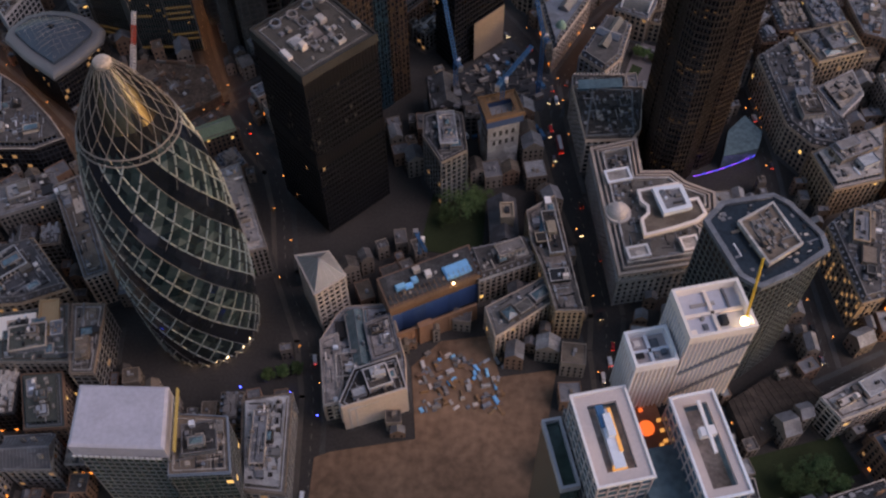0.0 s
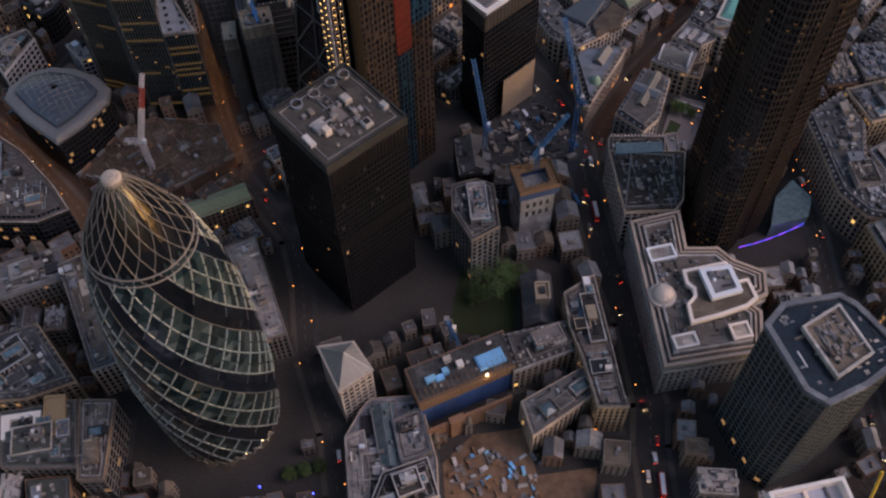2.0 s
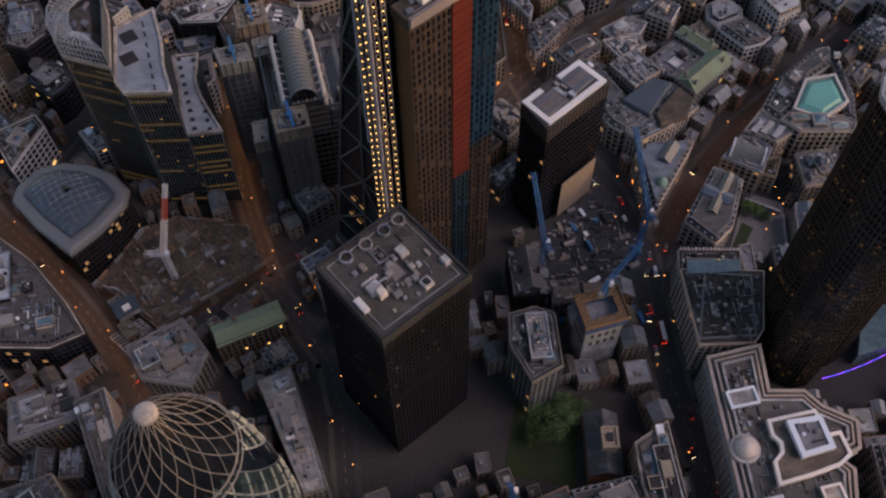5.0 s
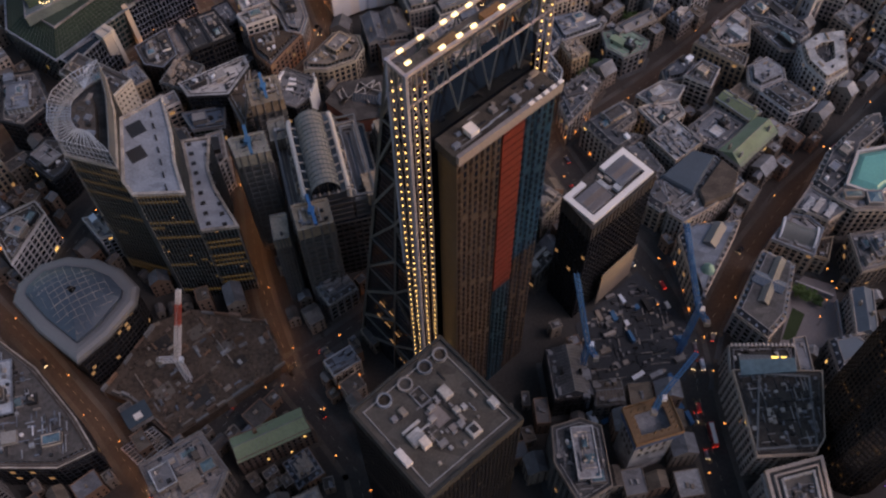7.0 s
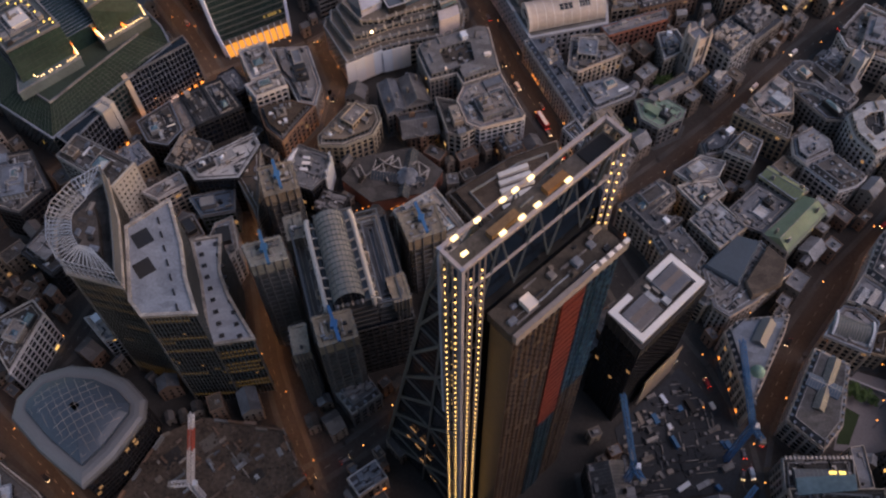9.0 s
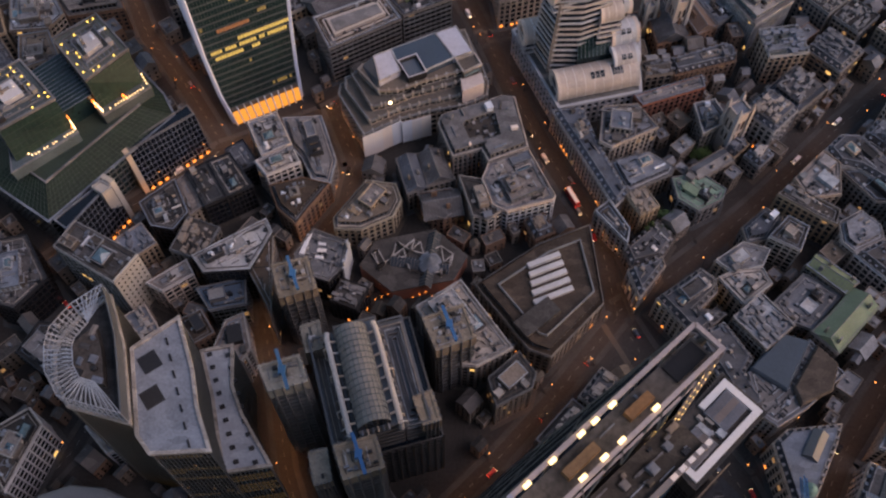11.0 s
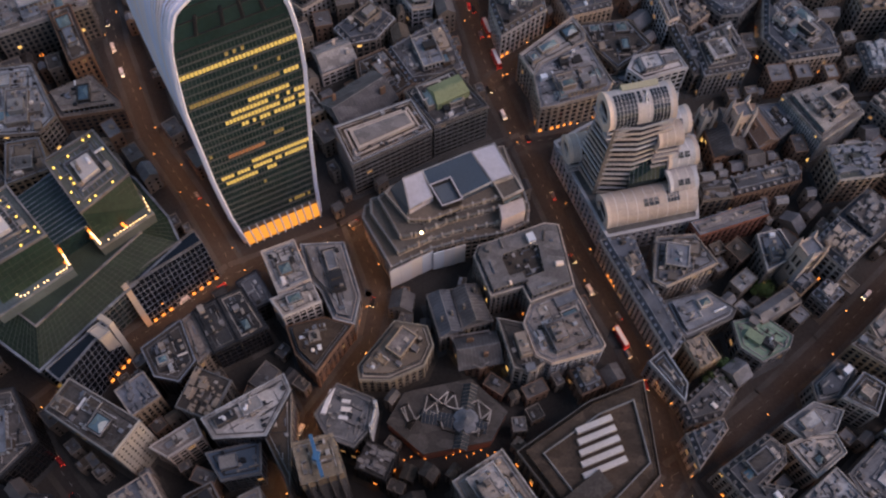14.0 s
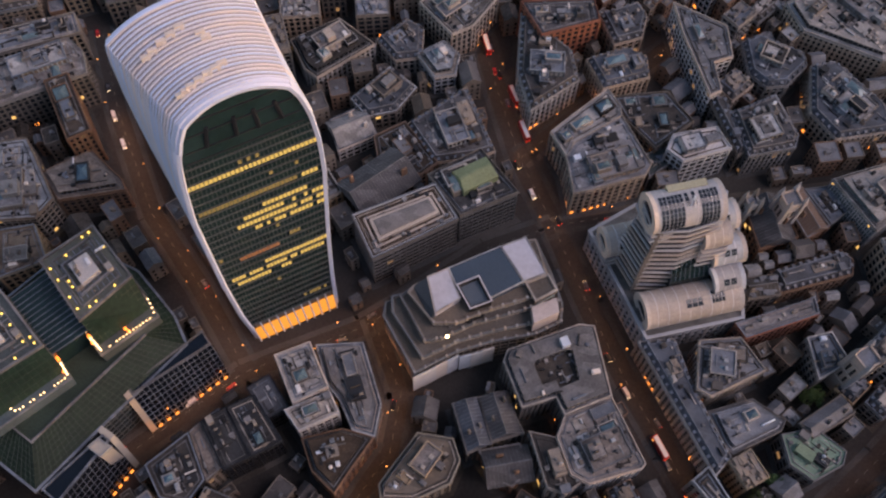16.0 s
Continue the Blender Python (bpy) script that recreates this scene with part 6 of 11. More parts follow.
# ---- dark tower with a white roof frame ----
def white_frame_tower():
    poly = [(-14.8, 408.0), (13.0, 436.0), (-1.3, 450.0), (-26.5, 423.0)]
    ob = thing("dark_tower", (*centre(poly), 0), "dark glass tower with a notched white roof frame", "tower")
    core, h = offset(poly, 0.5), 81
    b = Buf()
    b.prism(core, 0, h - 0.4)
    part("dark_glass", b, GLASS_DARK, ob)
    f, g = Buf(), Buf()
    facade(core, 0, h - 9, 2.2, 3.7, 0.35, 1.0, 0.4, f, g, 0.006, random.Random(9))
    part("frame", f, BLACK, ob)
    part("lit_window", g, LIT_SOFT, ob)
    k = Buf()
    k.ring(offset(poly, -0.1), offset(poly, 0.6), h - 9, h + 0.2)
    band = part("top_band", k, BAND_BROWN, ob, "ribbed dark brown plant storey")
    for a, u, n, length in edges(offset(poly, -0.1)):
        m = int(length / 2.4)
        for i in range(m):
            k = Buf()
            k.box(a + u * ((i + 0.5) * length / m) + n * 0.1, u, n, 0.4, 0.5, h - 9, h + 0.7)
            part("rib", k, BAND_BROWN, band)
        k = Buf()
        k.box(a + u * (length / 2) + n * 0.1, u, n, length, 0.4, h + 0.7, h + 0.9)
        part("top_rail", k, BAND_BROWN, band)
    r = Buf()
    r.prism(offset(poly, 0.5), h - 0.6, h)
    part("roof", r, DARK_ROOF, ob)
    c = Vector(centre(poly))
    u = (Vector(poly[1]) - Vector(poly[0])).normalized()
    v = Vector((-u.y, u.x))
    w = Buf()
    w.box(c - v * 7.3, u, v, 36.6, 2.6, h, h + 1.6)
    for s in (-1, 1):
        w.box(c + u * (17.0 * s), u, v, 2.6, 12.0, h, h + 1.6)
    w.box(c + v * 7.3 + u * 11.0, u, v, 14.6, 2.6, h, h + 1.6)
    w.box(c + v * 7.3 - u * 12.6, u, v, 11.4, 2.6, h, h + 1.6)
    part("white_roof_frame", w, WHITE, ob, "broad white roof frame")
    for s, q0 in ((-1, c - u * 9.2 - v * 0.4), (1, c + u * 9.0 + v * 0.6)):
        p = Buf()
        p.box(q0, u, v, 12.4, 9.6, h, h + 2.0)
        p.box(q0 + u * (-6.1 * s), u, v, 0.5, 10.0, h + 2.0, h + 2.5)
        plant = part("cooling_plant", p, LEAD, ob, "grey louvred cooling plant")
        for j in (-1, 0, 1):
            p = Buf()
            p.box(q0 + v * (3.1 * j), u, v, 11.6, 2.7, h + 2.0, h + 2.15)
            for i in range(12):
                p.box(q0 + v * (3.1 * j) + u * (-5.3 + 0.96 * i), u, v, 0.3, 2.6, h + 2.15, h + 2.4)
            part("louvre_panel", p, LEAD_MAUVE, plant)
    for x, y, a, d, z in ((-1.6, 1.5, 2.2, 5.5, 1.3), (1.4, -3.4, 2.6, 3.0, 2.0), (0.4, 5.2, 1.2, 2.2, 1.8), (-0.6, -1.2, 1.6, 1.4, 1.0), (2.0, 2.2, 0.9, 3.4, 1.5)):
        m = Buf()
        m.box(c + u * x + v * y, u, v, a, d, h, h + z)
        m.box(c + u * x + v * y, u, v, a + 0.2, d + 0.2, h + z, h + z + 0.12)
        part("roof_plant_box", m, PALE_ROOF, ob)
    t = Buf()
    t.box(Vector((2.5, 423.0)) + u * 2 - v * 0.9, u, v, 24, 0.5, 2, 30)
    part("buff_hoarding", t, CONCRETE_BUFF, ob, "tall buff party wall panel")


BAND_BROWN = material("dark_brown_panel", (0.052, 0.046, 0.044), 0.6)
CONCRETE_BUFF = material("buff_render", (0.26, 0.20, 0.155), 0.9)
white_frame_tower()


# ---- rounded office with a shallow glass dome ----
def domed_office():
    poly = [(-232.1, 366.1), (-222.0, 378), (-213.0, 394.3), (-213.6, 402), (-222.6, 410.4), (-234.6, 415.1), (-248, 416), (-259.4, 411.8), (-266.6, 401.5), (-266.6, 393.5), (-252, 380)]
    ob = thing("domed_office", (*centre(poly), 0), "dark glass office with a rounded rim and a shallow glazed dome", "building")
    core, h = offset(poly, 0.6), 30
    b = Buf()
    b.prism(core, 0, h - 1)
    part("dark_glass", b, GLASS_DARK, ob)
    f, g = Buf(), Buf()
    facade(core, 0, h - 2, 2.2, 3.7, 0.3, 0.8, 0.4, f, g, 0.05, random.Random(2))
    part("frame", f, DARK, ob)
    part("lit_window", g, LIT_SOFT, ob)
    rim = Buf()
    lv = [(0.0, -3), (-0.9, -2), (-1.2, 0), (-0.4, 1.4), (1.2, 2.2), (3.2, 2.5), (5.2, 2.2)]
    for (d0, z0), (d1, z1) in zip(lv[:-1], lv[1:]):
        rim.frustum(offset(poly, d0), offset(poly, d1), h + z0, h + z1, False)
    part("rounded_rim", rim, LEAD_PALE, ob, "pale grey rounded metal rim")
    dome, bars = Buf(), Buf()
    c = centre(poly)
    rings = [(offset(poly, 5.2), h + 1.0), (offset(poly, 5.4), h + 4.0)] + [(shrunk(offset(poly, 5.4), q), h + 4.0 + 4.5 * (1 - q * q)) for q in (0.85, 0.7, 0.55, 0.4, 0.25, 0.1)]
    for (p0, z0), (p1, z1) in zip(rings[:-1], rings[1:]):
        dome.frustum(p0, p1, z0, z1, False)
    part("dome_glass", dome, GLASS_GREY, ob, "grey glass dome")
    for k in range(-9, 10):
        for turn in (35, -55):
            d = Vector((math.cos(radians(turn)), math.sin(radians(turn))))
            w = Vector((-d.y, d.x))
            last = None
            for t in np.linspace(-30, 30, 25):
                p = Vector(c) + w * (k * 3.4) + d * t
                if not inside(tuple(p), offset(poly, 5.8)):
                    last = None
                    continue
                best = min((q for q in np.linspace(0.05, 1, 20) if inside(tuple(p), shrunk(offset(poly, 5.4), q))), default=1.0)
                z = h + 4.15 + 4.5 * (1 - best * best)
                if last:
                    bars.bar(last, (*p, z), 0.11)
                last = (*p, z)
    part("glazing_bar", bars, PALE_ROOF, ob)


LEAD_PALE = material("pale_lead", (0.15, 0.163, 0.19), 0.5, 0.2, 0.08)
GLASS_GREY = material("grey_glass", (0.060, 0.074, 0.094), 0.25, 0.0, 0.15)
domed_office()


# ---- tall tower with stepped white boxes on top ----
def stacked_tower():
    ob = thing("stacked_tower", (50, 110, 0), "tall glass tower with stacked white plant boxes and a lit terrace", "tower")
    turn = 14
    u = Vector((math.cos(radians(turn)), math.sin(radians(turn))))
    w = Vector((-u.y, u.x))
    o = Vector((50.5, 108))

    def box_poly(a0, a1, b0, b1):
        return [tuple(o + u * a + w * b) for a, b in ((a0, b0), (a1, b0), (a1, b1), (a0, b1))]

    body = box_poly(-22, 13, -28, 12)
    b = Buf()
    b.prism(body, 0, 170)
    b.prism(box_poly(0, 21.5, 12.2, 22), 0, 170)
    part("tower_glass", b, GLASS, ob)
    f = Buf()
    facade(body, 0, 170, 4.5, 4.0, 0.3, 0.6, 0.4, f)
    part("tower_frame", f, STEEL, ob)
    for a0, a1, b0, b1, h, nm in ((-22.6, -8.4, -16, 8.8, 184, "side_wing"), (2.4, 13.6, -24.5, 3.0, 184, "side_wing")):
        q = box_poly(a0, a1, b0, b1)
        s = Buf()
        s.prism(q, 170, h - 3.2)
        part(nm, s, GLASS_BLUE, ob)
        s = Buf()
        facade(q, 170, h, 3.0, 4.0, 0.3, 0.6, 0.3, s)
        s.ring(offset(q, -0.2), offset(q, 3.2 if a0 < 0 else 2.4), h - 0.3, h + 0.9)
        part("wing_rim", s, PALE_MAUVE, ob, "grey roof walkway with a white edge")
        s = Buf()
        s.ring(offset(q, -0.5), offset(q, 0.2), h + 0.5, h + 1.5)
        part("wing_edge", s, WHITE, ob)
        s = Buf()
        s.prism(offset(q, 3), h - 3, h - 2)
        part("wing_well", s, LILAC_ROOF, ob)
    crane = Buf()
    p = o + u * -15.5 + w * -4
    crane.box(p, u, w, 3.0, 16, 182.0, 184.5)
    crane.box(p + w * 3, u, w, 2.0, 6, 184.5, 186.5)
    part("window_cleaning_cradle", crane, WHITE, ob)
    crane = Buf()
    crane.box(p - w * 9, u, w, 3.4, 4, 182.0, 184.0)
    crane.box(p + w * 2 + u * 1.4, u, w, 0.8, 12, 184.5, 185.0)
    part("cradle_lamp", crane, AMBER_SOFT, ob, "amber lamps along the cradle")
    crane = Buf()
    crane.box(p + w * 6 - u * 1.0, u, w, 2.0, 6, 184.6, 185.6)
    part("cradle_tank", crane, BLUE_PAINT, ob)
    crane = Buf()
    p = o + u * 8 + w * -8
    crane.bar((*p, 184.0), (*p, 187.0), 0.8, 8)
    crane.box(p, u, w, 4, 2.4, 185.0, 187.5)
    crane.bar((*(p - w * 6), 187.0), (*(p + w * 8), 188.0), 0.6)
    part("roof_crane", crane, WHITE, ob, "white roof crane")
    # the white boxes
    for a0, a1, b0, b1, z0, h in ((-7.2, 3.6, 8.0, 17.8, 170, 196.5), (5.0, 22.0, 8.2, 22.0, 170, 206.5)):
        q = box_poly(a0, a1, b0, b1)
        s = Buf()
        s.prism(q, z0, h - 2)
        part("white_box", s, PALE_MAUVE, ob, "white ribbed plant box")
        s = Buf()
        for a, uu, n, length in edges(q):
            for i in range(int(length / 1.2) + 1):
                s.box(a + uu * min(length, i * 1.2) + n * 0.1, uu, n, 0.3, 0.5, z0, h)
        s.ring(offset(q, -0.3), offset(q, 0.5), h - 2, h + 1.2)
        part("box_rib", s, WHITE, ob)
        s = Buf()
        s.prism(offset(q, 0.4), h - 4, h - 2.5)
        part("box_floor", s, GRAVEL, ob)
        s = Buf()
        s.box(Vector(centre(q)), u, w, 0.9, (b1 - b0) - 1, h - 2.6, h - 1.2)
        s.box(Vector(centre(q)), u, w, (a1 - a0) - 1, 0.9, h - 2.6, h - 1.2)
        part("box_walkway", s, WHITE, ob)
        clutter(ob, offset(q, 1.5), h - 2.6, 6, random.Random(int(h)), 0.9, (DARK, LEAD, WHITE, PALE_ROOF))
    for k in range(2):
        s = Buf()
        z = 182 + k * 12
        q = box_poly(5.0, 22.0, 8.2, 22.0)
        a, b2 = Vector(q[0]), Vector(q[1])
        n = (b2 - a).normalized()
        nn = Vector((n.y, -n.x))
        s.bar((*(a + nn * 0.5), z - 5), (*(b2 + nn * 0.5), z + 6), 0.5)
        part("diagonal_strut", s, LEAD, ob)
    # red-lit terrace between the wings
    s = Buf()
    s.prism(box_poly(-8.3, 2.3, -5, 8), 170, 172)
    part("terrace_floor", s, TIMBER_DARK, ob)
    s = Buf()
    s.lathe(tuple(o + u * -2.5 + w * 1.5), [(2.2, 172), (2.2, 172.5)], 20)
    part("fire_table_glow", s, FIRE, ob, "orange glowing fire table")
    for i, (a, b2) in enumerate(((-5, 6.5), (-2.5, 6.8), (1.4, -3), (1.4, 0), (1.4, 3), (0, -4), (-6, -4))):
        s = Buf()
        s.box(o + u * a + w * b2, u, w, 1.0, 0.8, 172, 172.9)
        part("terrace_lamp", s, FIRE if i < 2 else AMBER_SOFT, ob)
    s = Buf()
    s.prism(box_poly(-8.3, 2.3, -22, -5), 170, 174.5)
    part("terrace_roof", s, GLASS_BLUE, ob)
    s = Buf()
    s.prism(box_poly(-28, -22.8, -8, 12), 0, 164)
    part("stair_wing", s, GLASS_GREEN, ob)
    s = Buf()
    s.ring(box_poly(-28.2, -22.7, -8.2, 12.2), box_poly(-27.4, -23.4, -7.4, 11.4), 163, 166)
    part("stair_wing_rim", s, PALE_MAUVE, ob)
    s = Buf()
    s.lathe(tuple(o + u * 19.5 + w * 10), [(0.9, 206.5), (1.2, 207.7), (0.5, 208.5)], 10)
    part("floodlight", s, LAMP_WHITE, ob, "bright yellow floodlight")
    s = Buf()
    s.bar((*(o + u * 20 + w * 10.5), 207), (*(o + u * 22.5 + w * 17), 224), 0.35, 6)
    part("mast", s, YELLOW, ob, "yellow lit mast")


PALE_MAUVE = material("pale_mauve_panel", (0.47, 0.435, 0.46), 0.6, 0.0, 0.08)
TIMBER_DARK = material("dark_decking", (0.16, 0.085, 0.06), 0.8)
FIRE = glow("fire_glow", (1.0, 0.16, 0.02), 0.45)
BRAZIER = glow("brazier_glow", (1.0, 0.22, 0.02), 1.4)
AMBER_SOFT = glow("amber_lamp", (1.0, 0.46, 0.10), 0.30)
stacked_tower()


# ---- octagonal glass tower ----
OCTAGON_FRAME = material("grey_green_frame", (0.105, 0.112, 0.105), 0.6, 0.1)


def octagon_tower():
    poly = [(104.8, 211.2), (112.6, 206.0), (128, 214), (142.2, 225.0), (141.2, 233.0), (130.4, 248.3), (124, 252.5), (102, 247.5), (94.0, 238.0)]
    ob = thing("octagon_tower", (*centre(poly), 0), "many-sided grey glass tower with a stepped roof", "tower")
    core, h = offset(poly, 0.5), 91
    b = Buf()
    b.prism(core, 0, h - 0.4)
    part("tower_glass", b, GLASS, ob)
    f, g = Buf(), Buf()
    facade(core, 0, h, 3.0, 3.8, 0.55, 0.7, 0.3, f, g, 0.006, random.Random(6))
    part("tower_frame", f, OCTAGON_FRAME, ob)
    part("lit_window", g, LIT_SOFT, ob)
    k = Buf()
    k.ring(offset(poly, -0.4), offset(poly, 1.8), h - 1.5, h + 0.8)
    part("roof_walk", k, LEAD, ob)
    r = Buf()
    r.prism(offset(poly, 2.0), h - 2.2, h - 1.6)
    part("roof", r, FELT, ob)
    q = offset(rect(118.5, 231, 27, 19, 45), 0)
    q = [(107.1, 236.0), (116.5, 215.8), (131.0, 226.2), (122.2, 246.1)]
    s = Buf()
    s.prism(q, h - 1.6, h + 2.0)
    part("plant_roof", s, GRAVEL, ob)
    s = Buf()
    s.ring(offset(q, -0.4), offset(q, 0.6), h + 1.0, h + 3.2)
    part("white_plant_screen", s, PALE_ROOF, ob)
    fine_detail(ob, offset(q, 1.2), h + 2, random.Random(63), 6)
    fine_detail(ob, offset(poly, 2.2), h - 1.6, random.Random(64), 6)
    clutter(ob, offset(q, 3), h + 2, 9, random.Random(8), 0.8)
    clutter(ob, offset(poly, 3.2), h - 1.6, 14, random.Random(18), 0.9)


octagon_tower()


# ---- bank with white stepped roof terraces and a small dome ----
def terrace_bank():
    poly = [(68.8, 250.6), (112.5, 260.0), (114.3, 279.9), (109.1, 284.3), (118.1, 289.2), (118.8, 301.1), (105.0, 307.2), (98.5, 313.8), (83.5, 313.1), (82.0, 334.5), (58.6, 327.5)]
    ob = thing("terrace_bank", (*centre(poly), 0), "pale stone bank with white stepped roof terraces and a dome", "building")
    core, h = offset(poly, 0.6), 28
    b = Buf()
    b.prism(core, 0, h - 0.4)
    part("window_glass", b, GLASS, ob)
    f, g, s2 = Buf(), Buf(), Buf()
    facade(core, 0, h - 0.5, 3.2, 4.0, 1.5, 1.3, 0.6, f, g, 0.01, random.Random(14))
    f.ring(offset(poly, -0.7), offset(poly, 0.3), h - 5.5, h - 4.6)
    part("stone_front", f, STONE, ob)
    part("lit_window", g, LIT_SOFT, ob)
    k = Buf()
    k.ring(offset(poly, -0.5), offset(poly, 0.9), h - 1.4, h + 0.9)
    k.ring(offset(poly, 2.4), offset(poly, 3.2), h - 1, h + 1.6)
    part("parapet", k, STONE_LIGHT, ob)
    r = Buf()
    r.prism(offset(poly, 0.5), h - 1.0, h - 0.2)
    part("roof", r, GRAVEL, ob)
    k = Buf()
    k.ring(offset(poly, 4.6), offset(poly, 5.6), h - 0.2, h + 2.4)
    part("inner_parapet", k, PALE_ROOF, ob)
    k = Buf()
    k.prism(offset(poly, 5.6), h - 0.2, h + 1.0)
    part("inner_roof", k, GRAVEL, ob)
    fine_detail(ob, offset(poly, 6.2), h + 1.0, random.Random(61), 3)
    fine_detail(ob, [(62.5, 318), (70, 292), (79, 300), (77, 327)], h + 1.0, random.Random(62), 6)
    for sq2 in (rect(71, 308, 12, 7, 15), rect(78, 262, 10, 6, 15), rect(103, 268, 8, 7, 15)):
        k = Buf()
        k.prism(sq2, h, h + 3.4)
        room = part("plant_room", k, PALE_ROOF, ob)
        k = Buf()
        k.ring(offset(sq2, -0.5), offset(sq2, 0.6), h + 3, h + 4.2)
        part("coping", k, WHITE, room)
    up = [(81.5, 270.5), (95.0, 275.0), (107.0, 280.0), (112.0, 284.5), (109.0, 294.0), (103.5, 292.5), (100.0, 303.0), (80.0, 297.5), (81.0, 291.0), (84.0, 288.0), (84.0, 284.0), (80.5, 280.0)]
    s = Buf()
    s.prism(up, h, 32)
    part("upper_storey", s, STONE, ob)
    s = Buf()
    s.ring(offset(up, -0.5), offset(up, 1.0), 31.2, 33.4)
    part("white_parapet", s, WHITE, ob, "white parapet")
    s = Buf()
    s.prism(offset(up, 0.8), 31.8, 32.4)
    part("upper_roof", s, GRAVEL, ob)
    sq = [(91.2, 281.5), (104.2, 286.0), (100.5, 298.9), (87.0, 296.0)]
    s = Buf()
    s.prism(sq, 32, 36)
    part("lantern", s, LEAD, ob)
    s = Buf()
    s.ring(offset(sq, -0.6), offset(sq, 1.6), 34.5, 37)
    part("lantern_frame", s, WHITE, ob, "square white roof frame")
    clutter(ob, offset(sq, 2.2), 36, 6, random.Random(3), 0.8)
    s = Buf()
    s.lathe((70.0, 286.0), [(6.4, h), (6.4, 30.2), (5.4, 30.4), (5.2, 31.0), (4.6, 32.6), (3.2, 34.0), (1.6, 34.8), (0.3, 35.1)], 28)
    part("dome", s, WHITE_STONE, ob, "small white dome")


STONE_LIGHT = material("pale_stone", (0.40, 0.36, 0.35), 0.8)
terrace_bank()


LILAC_SHEET = material("lilac_white_roof_sheet", (0.43, 0.43, 0.52), 0.6, 0.0, 0.10, 0.6, 0.12)


# ---- tower with a big white sheeted roof ----
wr = thing("sheeted_tower", (-134, 151, 0), "glass tower under a big white sheeted roof", "tower")
_p = [(-151.6, 138.3), (-114.6, 138.7), (-118.1, 164.7), (-153.5, 164.2)]
_b = Buf()
_b.prism(offset(_p, 1.0), 0, 68)
part("tower_glass", _b, GLASS_GREEN, wr)
_b = Buf()
facade(offset(_p, 1.0), 0, 61, 3.0, 4.0, 0.3, 0.7, 0.4, _b)
part("tower_frame", _b, STEEL, wr)
_b = Buf()
_b.prism(_p, 61, 69.4, True)
_b.frustum(_p, offset(_p, 1.2), 69.4, 70.2)
part("roof_sheet", _b, LILAC_SHEET, wr, "white roof sheeting")
_b = Buf()
for _i in range(16):
    _b.box((-151 + 2.2 * _i, 137.6), (1, 0), (0, 1), 1.5, 0.3, 61.5, 63.2)
part("edge_panels", _b, WHITE, wr)
_b = Buf()
_b.box((-113.2, 152), (0.14, -0.99), (0.99, 0.14), 26, 0.6, 66, 69)
part("edge_lamp", _b, LIT_DIM, wr)


